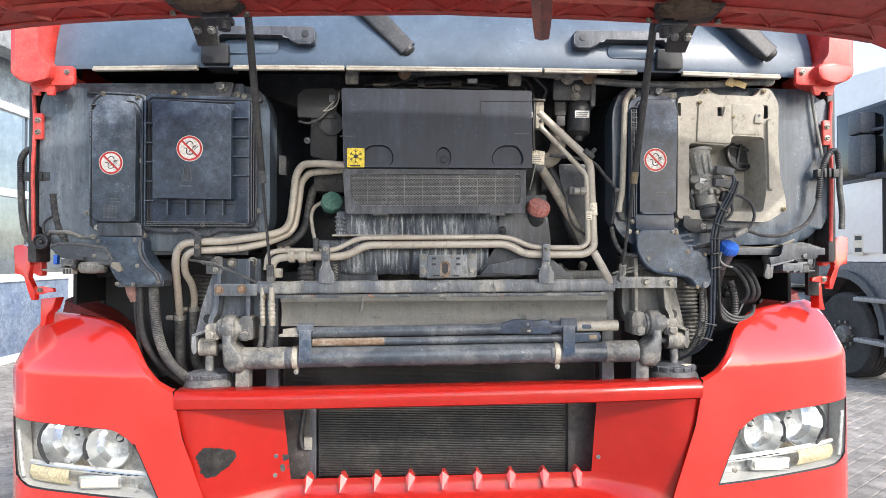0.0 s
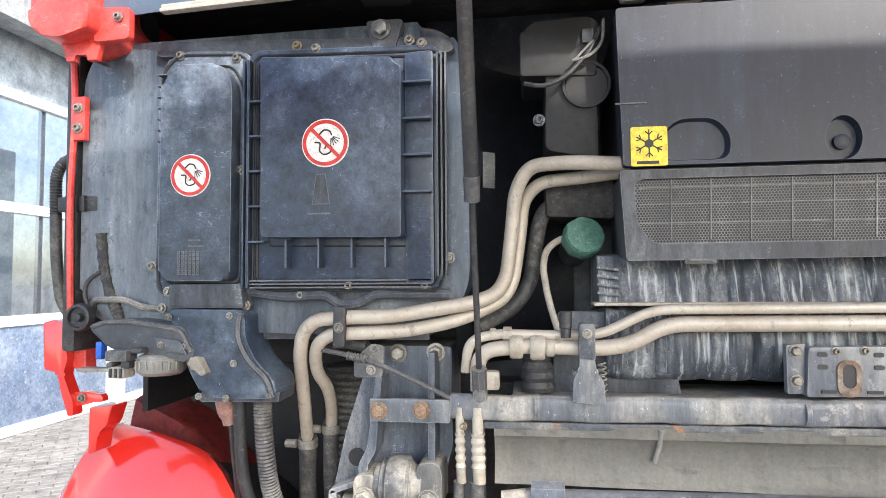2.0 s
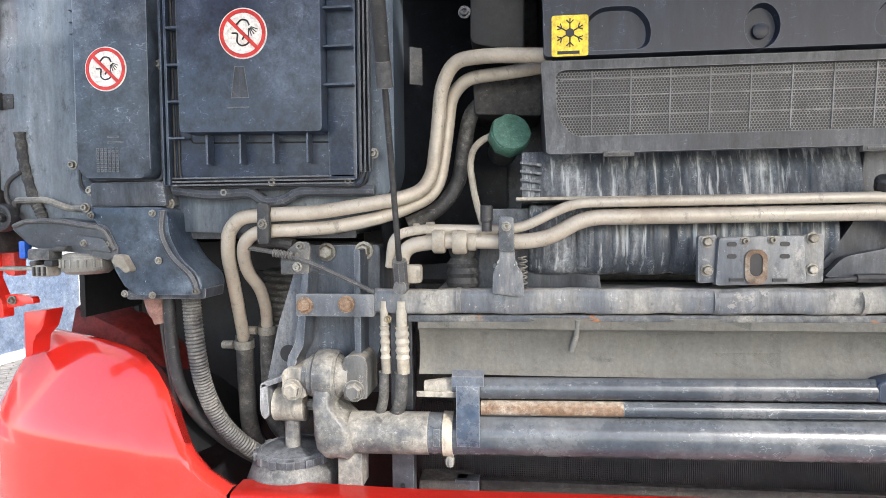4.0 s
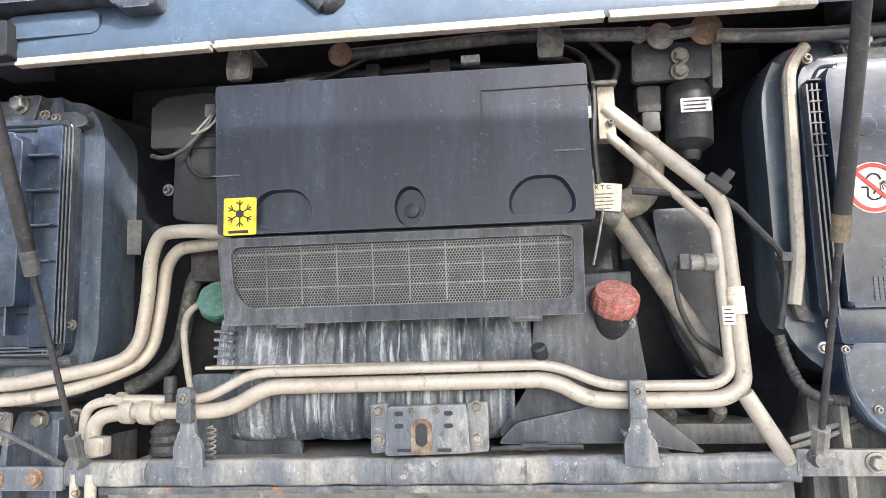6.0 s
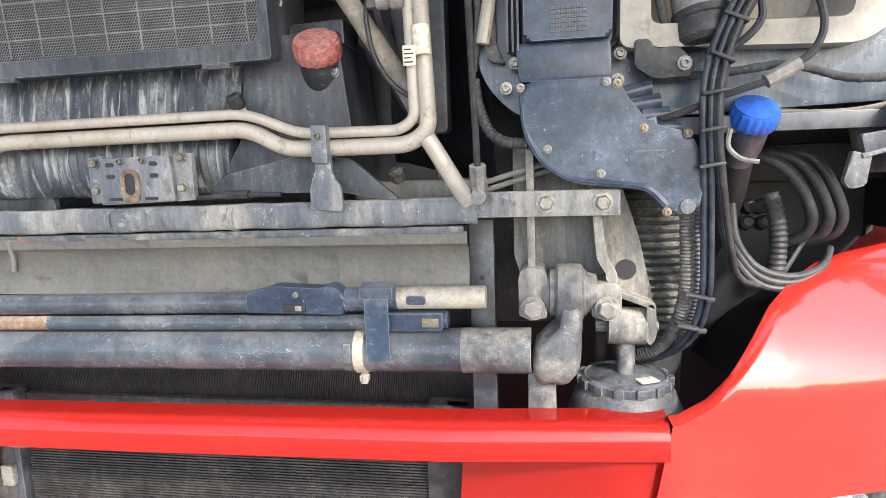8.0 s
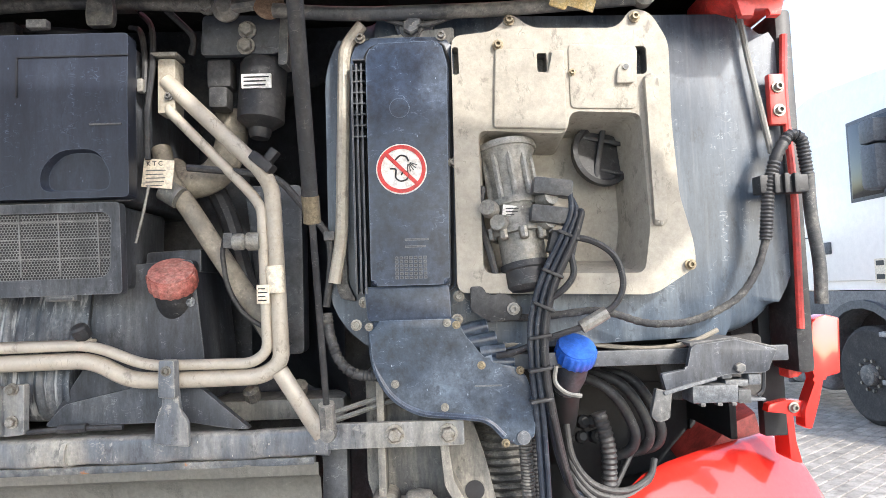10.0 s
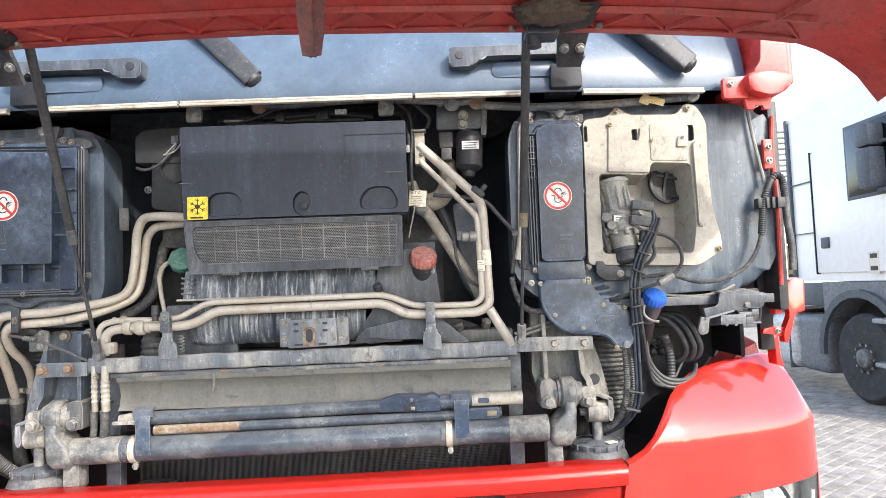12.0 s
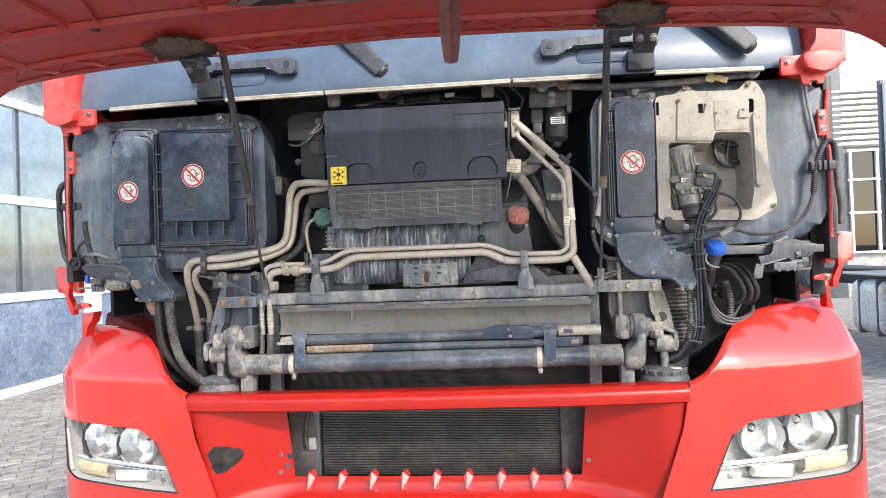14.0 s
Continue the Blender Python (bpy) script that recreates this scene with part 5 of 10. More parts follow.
    part("lamp_window", bm, AMBER, pos, "tan translucent window")
    bm = B()
    g = [[bm.verts.new(pt(0.60 + 0.30 * i / 6, 0.06 + 0.22 * j / 4, 0.030 - 0.010 * math.sin(math.pi * j / 4))) for j in range(5)] for i in range(7)]
    for i in range(6):
        for j in range(4):
            bm.faces.new((g[i][j], g[i + 1][j], g[i + 1][j + 1], g[i][j + 1]))
    bmesh.ops.solidify(bm, geom=bm.faces[:], thickness=0.003)
    part("indicator", bm, AMBER, t, "cream and amber indicator")
    bm = B()
    lathe(bm, [(0.007, 0), (0.007, 0.004), (0.004, 0.005)], pt(0.11, 0.16, 0.020), seg=14)
    part("lens_screw", bm, ZINC, t)
    bm = B()
    tube(bm, [pt(0.935, 0.12 + 0.1 * q, 0.008) for q in range(8)], 0.006, 0.01, seg=8)
    part("side_band", bm, LAMP_GREY, t, "grey band at the lens edge")
    return t


def corner_bumper(s):
    """Bumper corner: one curved shell round the headlight opening, with turned-in edges."""
    t = thing("bumper_corner", (s * 0.95, 2.0, 0.4), "glossy red bumper corner with a smooth shoulder", "bumper", "bumper corners")
    rows = [
        [(0.50, 0.40), (0.60, 0.40), (1.20, 0.42), (1.250, 0.42)],
        [(0.630, 0.835), (0.752, 0.838), (1.210, 0.848), (1.250, 0.850)],
        [(0.690, 1.005), (0.836, 1.022), (1.230, 1.036), (1.250, 1.037)],
        [(0.715, None), (0.86, None), (1.19, None), (1.250, None)],
    ]
    hole = {}
    for k in range(17):
        for u, v in ((0, k / 16), (k / 16, 1), (1, k / 16), (k / 16, 0)):
            p, q = lamp_place(u, v), lamp_place(*lamp_corner(u, v))
            hole[(round(p.x, 3), round(p.z, 3))] = (q.x, q.z)
    bm = B()
    cache = {}

    def vert(x, z):
        k = (round(x, 4), round(z, 4))
        if k not in cache:
            x, z = hole.get((round(x, 3), round(z, 3)), (x, z))
            cache[k] = bm.verts.new((s * x, skin_y(x, z), z))
        return cache[k]

    def at(r, q):
        c = min(2, int(q))
        (a, za), (b, zb) = rows[r][c], rows[r][c + 1]
        f = q - c
        x = a + (b - a) * f
        return x, (interp(TOP, x) if za is None else za + (zb - za) * f)

    N = 16
    for r in range(3):
        for c in range(3):
            if r == 1 and c == 1:
                continue
            for i in range(N):
                for j in range(N):
                    quad = []
                    for di, dj in ((0, 0), (1, 0), (1, 1), (0, 1)):
                        q, v = c + (i + di) / N, (j + dj) / N
                        (xa, za), (xb, zb) = at(r, q), at(r + 1, q)
                        quad.append(vert(xa + (xb - xa) * v, za + (zb - za) * v))
                    if len(set(quad)) == 4:
                        bm.faces.new(quad)
    # side running back
    ends = [at(r, 3) for r in range(4)]
    zs = []
    for r in range(3):
        for j in range(N):
            (xa, za), (xb, zb) = ends[r], ends[r + 1]
            zs.append((xa + (xb - xa) * j / N, za + (zb - za) * j / N))
    zs.append(ends[3])
    back = [bm.verts.new((s * 1.252, 2.75, z)) for x, z in zs]
    for (p, q, a, b) in zip(zs, zs[1:], back, back[1:]):
        bm.faces.new((vert(*p), vert(*q), b, a))
    # turned-in lip along the top edge
    prev = None
    for k in range(3 * N + 1):
        x, z = at(3, k / N)
        v = vert(x, z)
        lip = bm.verts.new((s * (x - 0.004), v.co.y + 0.012, z + 0.007))
        inn = bm.verts.new((s * (x + 0.006), v.co.y + 0.05, z - 0.006))
        if prev:
            bm.faces.new((prev[0], v, lip, prev[1]))
            bm.faces.new((prev[1], lip, inn, prev[2]))
        prev = (v, lip, inn)
    part("shell", bm, RED, t, angle=60)
    # red inner wing rising behind the shoulder, then the black liner
    bm = B()
    crest = [(0.92, 1.192), (0.945, 1.223), (0.973, 1.253), (1.0, 1.281), (1.024, 1.302), (1.077, 1.330), (1.147, 1.361)]
    if s > 0:
        crest = [(1.04, 1.255), (1.06, 1.275), (1.08, 1.295), (1.10, 1.315), (1.12, 1.335), (1.16, 1.350)]
    g = []
    for x, z in crest:
        zs_ = interp(TOP, x) - 0.05
        g.append([bm.verts.new((s * (x + 0.01), 2.11, min(zs_, z - 0.03))), bm.verts.new((s * x, 2.125, z - 0.004)), bm.verts.new((s * x, 2.135, z)), bm.verts.new((s * (x + 0.03), 2.40, z + 0.03))])
    for A, C in zip(g, g[1:]):
        for m in range(3):
            bm.faces.new((A[m], C[m], C[m + 1], A[m + 1]))
    bmesh.ops.solidify(bm, geom=bm.faces[:], thickness=0.003)
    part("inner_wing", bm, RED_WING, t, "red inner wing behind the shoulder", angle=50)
    bm = B()
    g = []
    for k in range(13):
        f = k / 12
        x = 0.80 + 0.36 * f
        z = interp(TOP, x) - 0.03
        g.append([bm.verts.new((s * (x + 0.01), skin_y(x, z) + 0.03, z)), bm.verts.new((s * (x + 0.02), 2.38, z - 0.08)), bm.verts.new((s * (x + 0.02), 2.38, 0.9))])
    for A, C in zip(g, g[1:]):
        for m in range(2):
            bm.faces.new((A[m], C[m], C[m + 1], A[m + 1]))
    part("liner", bm, GASKET, t, "black inner liner")
    # short upright at the outer rear of the shoulder
    bm = B()
    foot = [(1.140, 1.371), (1.096, 1.374), (1.108, 1.340), (1.124, 1.325), (1.128, 1.295), (1.142, 1.290)]
    if s > 0:
        foot = [(1.124, 1.394), (1.142, 1.392), (1.148, 1.376), (1.150, 1.332), (1.158, 1.300), (1.140, 1.305), (1.139, 1.363)]
    prism(bm, fillet([(s * a, b) for a, b in foot], 0.005, 3), 1.99, 2.03, 0.003)
    part("upright", bm, RED, t)
    return t


for s in (-1, 1):
    roll_with_chassis(corner_bumper(s))
    roll_with_chassis(headlight(s))


def centre_bumper():
    """Centre bumper: ledge along the top, recessed fascia round the grille opening, toothed lower lip."""
    t = thing("bumper_centre", (0, 1.85, 0.4), "red centre bumper with toothed lower grille lip", "bumper")
    bm = B()
    X = [-0.712 + 1.424 * k / 48 for k in range(49)]

    def ledge(x):
        y = plan_y(x) - 0.004
        k = min(1, (0.712 - abs(x)) / 0.06)
        top = 1.126 + 0.001 * k
        return [(y + 0.055, top + 0.003), (y + 0.022, top + 0.002), (y + 0.012, top), (y + 0.008, top - 0.004), (y + 0.001, 1.111), (y, 1.108), (y + 0.002, 1.082), (y + 0.008, 1.0775), (y + 0.060, 1.0745)]

    rows = [[bm.verts.new((x, y, z)) for y, z in ledge(x)] for x in X]
    for A, C in zip(rows, rows[1:]):
        for m in range(len(A) - 1):
            bm.faces.new((A[m], C[m], C[m + 1], A[m + 1]))
    bmesh.ops.solidify(bm, geom=bm.faces[:], thickness=-0.003)
    part("ledge", bm, RED, t, "red ledge with a bright worn crease", angle=45)

    def fy(x, z):
        k = max(0.0, min(1.0, (0.655 - abs(x)) / 0.215))
        low = max(0.0, min(1.0, (0.835 - z) / 0.10))
        deep = 0.105 * k * (1 - 0.75 * low * low * (3 - 2 * low))
        return plan_y(x) + 0.012 + deep

    bm = B()
    cache = {}

    def vert(x, z):
        k = (round(x, 4), round(z, 4))
        if k not in cache:
            cache[k] = bm.verts.new((x, fy(x, z), z))
        return cache[k]

    def inner(z):
        return 0.428 + 0.020 * (z - 0.86) / 0.22

    def outer(z):
        return 0.717 - 0.29 * (1.09 - z)

    Z = [0.855 + 0.235 * k / 8 for k in range(9)]
    for s in (-1, 1):
        for z0, z1 in zip(Z, Z[1:]):
            for k in range(10):
                q = []
                for z, f in ((z0, k), (z0, k + 1), (z1, k + 1), (z1, k)):
                    q.append(vert(s * (inner(z) + (outer(z) - inner(z)) * f / 10), z))
                bm.faces.new(q)
    Zl = [0.40, 0.5, 0.6, 0.68, 0.73, 0.76, 0.79, 0.815, 0.835, 0.855]
    for z0, z1 in zip(Zl, Zl[1:]):
        for k in range(30):
            q = []
            for z, f in ((z0, k), (z0, k + 1), (z1, k + 1), (z1, k)):
                w = outer(max(z, 0.40))
                q.append(vert(-w + 2 * w * f / 30, z))
            bm.faces.new(q)
    bmesh.ops.solidify(bm, geom=bm.faces[:], thickness=0.003)
    part("fascia", bm, RED, t, "red fascia round the grille opening", angle=50)
    # teeth along the lower edge of the opening
    for k in range(9):
        x = -0.378 + 0.0955 * k
        bm = B()
        V = [(x - 0.014, 1.938, 0.853), (x - 0.004, 1.936, 0.868), (x + 0.004, 1.936, 0.868), (x + 0.014, 1.938, 0.853), (x + 0.006, 1.918, 0.822), (x - 0.006, 1.918, 0.822)]
        f = [bm.verts.new(v) for v in V]
        b = [bm.verts.new((v[0], 1.965, v[2])) for v in V]
        bm.faces.new(f)
        bm.faces.new(b[::-1])
        for i in range(6):
            bm.faces.new((f[i], f[(i + 1) % 6], b[(i + 1) % 6], b[i]))
        part("tooth", bm, RED, t)
    for x, z in ((0.447, 0.897), (-0.465, 0.925), (-0.468, 0.872)):
        bm = B()
        lathe(bm, [(0.006, 0), (0.006, 0.003)], (x, fy(x, z), z), seg=10)
        part("screw", bm, CAST, t)
    # black patch of lost paint
    rng = random.Random(5)
    for cx, cz, rx, rz in ((-0.614, 0.936, 0.044, 0.038), (-0.440, 0.918, 0.010, 0.010), (-0.445, 0.890, 0.011, 0.010)):
        bm = B()
        pts = []
        for k in range(44):
            a = 2 * math.pi * k / 44
            q = 1 + 0.16 * math.sin(3 * a + 1) + rng.uniform(-0.07, 0.07)
            x, z = cx + rx * q * math.cos(a), cz + rz * q * math.sin(a)
            pts.append((x, fy(x, z) - 0.0016, z))
        bm.faces.new([bm.verts.new(p) for p in pts])
        bmesh.ops.solidify(bm, geom=bm.faces[:], thickness=0.0008)
        part("bare_patch", bm, BLACK, t, "black patch where paint has gone", smooth=False)
    return t


roll_with_chassis(centre_bumper())


# ---- radiator pack behind ----
rad = thing("radiator", (0, 1.99, 0.75), "dark finned radiator and condenser behind the bumper", "radiator")
bm = B()
box(bm, (0, 2.09, 1.02), (0.95, 0.07, 0.76), 0.006)
part("core", bm, BLACK, rad)
bm = B()
for k in range(310):
    x = -0.465 + 0.93 * k / 309
    box(bm, (x, 2.047, 1.115), (0.0016, 0.010, 0.17))
for k in range(44):
    box(bm, (0, 2.048, 1.034 + 0.0038 * k), (0.93, 0.006, 0.0010))
tagged(part("fin_pack", bm, FIN, rad, "fine upright cooling fins", smooth=False), kind="stuff")
bm = B()
for k in range(46):
    z = 0.835 + 0.0050 * k
    box(bm, (0.022, 2.020, z), (0.76, 0.014, 0.0028))
tagged(part("tube_pack", bm, FIN, rad, "flat level condenser tubes", smooth=False), kind="stuff")
bm = B()
box(bm, (0.022, 2.034, 0.95), (0.77, 0.012, 0.25))
part("condenser_core", bm, BLACK, rad)
for x in (-0.385, 0.425):
    bm = B()
    box(bm, (x, 2.016, 0.95), (0.040, 0.03, 0.27), 0.004)
    part("side_tank", bm, PLASTIC_GREY, rad)
for s in (-1, 1):
    bm = B()
    box(bm, (s * 0.478, 1.955, 1.20), (0.034, 0.03, 0.36), 0.003)
    sd = part("side_frame", bm, CABDARK, rad)
    for z in (1.10, 1.20, 1.30):
        bm = B()
        lathe(bm, [(0.004, 0), (0.004, 0.002)], (s * 0.478, 1.94, z), seg=8)
        part("hole", bm, INK, sd)
bm = B()
tube(bm, [(-0.402, 1.99, 0.92), (-0.408, 1.99, 0.95), (-0.396, 1.99, 1.04)], 0.007, 0.02)
part("wire", bm, RUBBER, rad)
bm = B()
box(bm, (-0.386, 1.995, 0.934), (0.024, 0.012, 0.038), 0.003)
part("clip", bm, GREYALU, rad, "bright metal clip")
# Added near-black sheet stands in for the shaded void of the bay.
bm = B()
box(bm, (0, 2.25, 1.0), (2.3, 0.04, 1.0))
part("shroud", bm, GASKET, rad, "added black sheet for the unlit depth behind the radiator")

# ---- dusty deflector sheet ----
defl = thing("deflector", (0.01, 1.9, 1.3), "dusty grey sheet deflector under the crossmember", "panel")
bm = B()
sec = [(1.892, 1.368), (1.893, 1.352), (1.905, 1.345), (1.912, 1.318), (1.905, 1.292), (1.897, 1.285)]
xs = [-0.445 + 0.91 * k / 20 for k in range(21)]
rows = [[bm.verts.new((x, y + 0.0012 * math.sin(9 * x) + 0.001 * math.sin(31 * x), z + 0.002 * (x + 0.4))) for y, z in sec] for x in xs]
for A, C in zip(rows, rows[1:]):
    for k in range(len(sec) - 1):
        bm.faces.new((A[k], C[k], C[k + 1], A[k + 1]))
bmesh.ops.solidify(bm, geom=bm.faces[:], thickness=0.003)
part("sheet", bm, DEFLECT, defl, angle=50)
bm = B()
tube(bm, [(-0.22, 1.89, 1.366), (-0.222, 1.899, 1.34), (-0.228, 1.903, 1.32)], 0.004, 0.01)
part("weld", bm, DEFLECT, defl)

# ---- crossmember ----
cross = thing("crossmember", (0, 1.89, 1.39), "scraped blue-grey steel crossmember across the bay", "crossmember")
bm = B()
xs = [-0.505 + 0.985 * k / 60 for k in range(61)]
rows = []
for x in xs:
    wv = 0.0007 * math.sin(47 * x) + 0.0005 * math.sin(111 * x + 1)
    dz = 0.006 * (x + 0.5)
    rows.append([bm.verts.new((x, 1.892 - 0.012 * math.copysign(abs(math.cos(a)) ** 0.45, math.cos(a)) + wv, 1.391 + dz + 0.0175 * math.copysign(abs(math.sin(a)) ** 0.6, math.sin(a)) + wv)) for a in (2 * math.pi * (k + 0.5) / 20 for k in range(20))])
for A, C in zip(rows, rows[1:]):
    for k in range(20):
        bm.faces.new((A[k], A[(k + 1) % 20], C[(k + 1) % 20], C[k]))
bm.faces.new(rows[0])
bm.faces.new(rows[-1][::-1])
part("tube", bm, STEEL, cross)
for x in (-0.385, -0.04, 0.145):
    bm = B()
    tube(bm, [(x - 0.003, 1.892, 1.393), (x + 0.003, 1.892, 1.393)], 0.0185, seg=16)
    part("weld_ring", bm, STEEL, cross)
bm = B()
box(bm, (0.0, 1.897, 1.369), (0.92, 0.012, 0.010), 0.002, rot=(0, -0.35, 0))
part("lower_rail", bm, RAIL, cross, "thin lower rail with rust streaks")
bm = B()
box(bm, (-0.04, 1.96, 1.402), (0.76, 0.15, 0.006), 0.002)
part("top_plate", bm, DEFLECT, cross, "dusty plate behind the tube")
for x0, x1, z0, z1 in ((-0.620, -0.505, 1.370, 1.402), (0.475, 0.655, 1.388, 1.420)):
    bm = B()
    prism(bm, fillet([(x0, z0), (x1, z0), (x1, z1), (x0, z1)], 0.003, 2), 1.878, 1.886, 0.002)
    part("end_plate", bm, STEEL, cross)
for x, z in ((-0.606, 1.386), (-0.545, 1.388)):
    bolt(cross, x, 1.878, z, 1.0, "hex", RUSTBOLT)
for x, z in ((0.566, 1.405), (0.634, 1.404)):
    bolt(cross, x, 1.878, z, 1.0, "hex", ZINC, turn=20)
for x in (-0.318, 0.284):
    bm = B()
    V = fillet([(x - 0.020, 1.405), (x + 0.024, 1.400), (x + 0.022, 1.432), (x + 0.012, 1.446), (x + 0.010, 1.474), (x - 0.010, 1.474), (x - 0.010, 1.448), (x - 0.018, 1.436)], 0.004, 3)
    prism(bm, V, 1.868, 1.876, 0.002)
    box(bm, (x - 0.008, 1.89, 1.442), (0.020, 0.03, 0.005), 0.001)
    part("pipe_post", bm, STEEL, cross, "folded steel post for the pipe clamp")

# hood lock plate
lock = thing("lock_plate", (0.006, 1.88, 1.42), "scratched steel hood lock plate with a rusty keyhole slot", "lock plate")
bm = B()
prism(bm, fillet([(-0.050, 1.412), (0.064, 1.415), (0.060, 1.478), (-0.046, 1.476)], 0.005, 3), 1.872, 1.886, 0.003)
part("plate", bm, STEEL, lock)
for x0, x1 in ((-0.070, -0.046), (0.060, 0.088)):
    bm = B()
    prism(bm, fillet([(x0, 1.414), (x1, 1.416), (x1, 1.480), (x0, 1.478)], 0.004, 3), 1.880, 1.890, 0.002)
    part("wing", bm, STEEL, lock)
for x, z in ((-0.059, 1.470), (-0.059, 1.432), (0.073, 1.474), (0.073, 1.433)):
    bolt(lock, x, 1.880, z, 0.66, "hex", ZINC, turn=15)
for x, z in ((-0.014, 1.471), (0.020, 1.472)):
    bolt(lock, x, 1.872, z, 0.8, "torx", ZINC)
bm = B()
o = rrect(-0.014, 0.014, 1.414, 1.460, 0.012)
i_ = rrect(-0.008, 0.008, 1.425, 1.455, 0.0079)
ring(bm, o, i_, 1.869, 1.876)
part("keyhole_rim", bm, RUSTY, lock, "rusty slot rim")
bm = B()
prism(bm, rrect(-0.009, 0.009, 1.424, 1.456, 0.0085), 1.8705, 1.8725)
part("slot", bm, INK, lock, smooth=False)
for x in (-0.030, 0.036):
    for dz in (0, 0.016):
        bm = B()
        prism(bm, rrect(x - 0.006, x + 0.006, 1.448 + dz, 1.454 + dz, 0.0029, 3), 1.8708, 1.8725)
        part("slit", bm, INK, lock, smooth=False)
for x in (-0.024, 0.030):
    bm = B()
    box(bm, (x, 1.871, 1.420), (0.018, 0.002, 0.004))
    part("slit", bm, INK, lock, smooth=False)
bm = B()
tube(bm, [(0.09, 1.885, 1.418), (0.14, 1.885, 1.421), (0.21, 1.887, 1.420)], 0.0035, 0.02, seg=8)
tube(bm, [(0.13, 1.885, 1.421), (0.165, 1.885, 1.4215)], 0.006, seg=8)
part("release_cable", bm, RUBBER, lock)

shift(lock, 0.006, 0.0, 0.004)

# ---- towing tube, jack rods and clamps ----
bars = thing("front_tube", (0, 1.9, 1.21), "scuffed blue-black front tube carried by cast arms", "tube")
bm = B()
tube(bm, [(-0.545, 1.897, 1.197), (0.545, 1.897, 1.211)], 0.0295, seg=28)
part("main_tube", bm, STEEL_BLUE, bars)
for x0, x1 in ((-0.545, -0.43), (0.455, 0.545)):
    bm = B()
    tube(bm, [(x0, 1.897, 1.197 + 0.0128 * (x0 + 0.545)), (x1, 1.897, 1.197 + 0.0128 * (x1 + 0.545))], 0.0302, seg=28)
    part("sleeve", bm, CAST, bars, "dusty end of the tube")
jack = thing("jack_handle", (0, 1.89, 1.25), "clamped jack handle rods with plastic grip", "jack handle")
bm = B()
tube(bm, [(-0.395, 1.888, 1.268), (0.165, 1.888, 1.276)], 0.0150, seg=18)
part("upper_rod", bm, STEEL_BLUE, jack)
bm = B()
tube(bm, [(-0.355, 1.887, 1.241), (-0.16, 1.887, 1.2435)], 0.0108, seg=14)
part("rod", bm, RUSTY, jack, "rusty painted rod")
bm = B()
tube(bm, [(-0.16, 1.887, 1.2435), (0.33, 1.887, 1.250)], 0.0108, seg=14)
part("rod", bm, STEEL_BLUE, jack)
bm = B()
prism(bm, fillet([(0.345, 1.240), (0.432, 1.241), (0.433, 1.266), (0.345, 1.265)], 0.004, 3), 1.874, 1.899, 0.004, 3)
rod_end = part("rod_end", bm, CLAMP_BLUE, jack, "squared blue rod end")
bm = B()
box(bm, (0.416, 1.8735, 1.253), (0.022, 0.003, 0.012), 0.001)
part("latch", bm, BRASS, rod_end)
bm = B()
tube(bm, [(0.425, 1.887, 1.253), (0.438, 1.887, 1.2532)], 0.0115, seg=14)
part("rod_tip", bm, CLAMP_BLUE, jack)
bm = B()
prism(bm, fillet([(0.160, 1.264), (0.300, 1.262), (0.302, 1.290), (0.282, 1.304), (0.268, 1.298), (0.200, 1.302), (0.185, 1.297), (0.160, 1.290)], 0.006, 3), 1.872, 1.90, 0.006, 3)
grip = part("grip", bm, PLASTIC, jack, "black plastic grip")
bm = B()
box(bm, (0.231, 1.8715, 1.2715), (0.032, 0.003, 0.011), 0.001)
part("slot", bm, INK, grip)
bm = B()
box(bm, (0.237, 1.8705, 1.2715), (0.009, 0.003, 0.007), 0.001)
part("latch", bm, GREYALU, grip)
bm = B()
lathe(bm, [(0.004, 0), (0.004, 0.002)], (0.234, 1.872, 1.290), seg=8)
part("screw", bm, CAST, grip)
bm = B()
tube(bm, [(0.300, 1.888, 1.280), (0.372, 1.888, 1.2825)], 0.0165, seg=16)
part("blue_sleeve", bm, CLAMP_BLUE, jack)
bm = B()
tube(bm, [(0.368, 1.888, 1.2825), (0.488, 1.888, 1.2845)], 0.0150, seg=18)
end = part("pale_end", bm, TRIM, jack, "pale cream tube end")
bm = B()
prism(bm, rrect(0.385, 0.411, 1.2765, 1.289, 0.004, 3), 1.8715, 1.88, 0.001)
part("clip", bm, PLASTIC, end)
bm = B()
tube(bm, [(-0.435, 1.888, 1.268), (-0.385, 1.888, 1.270)], [0.010, 0.010, 0.015, 0.015], seg=14)
box(bm, (-0.415, 1.875, 1.262), (0.06, 0.006, 0.008), 0.002)
part("end_stop", bm, MOUNT, jack)


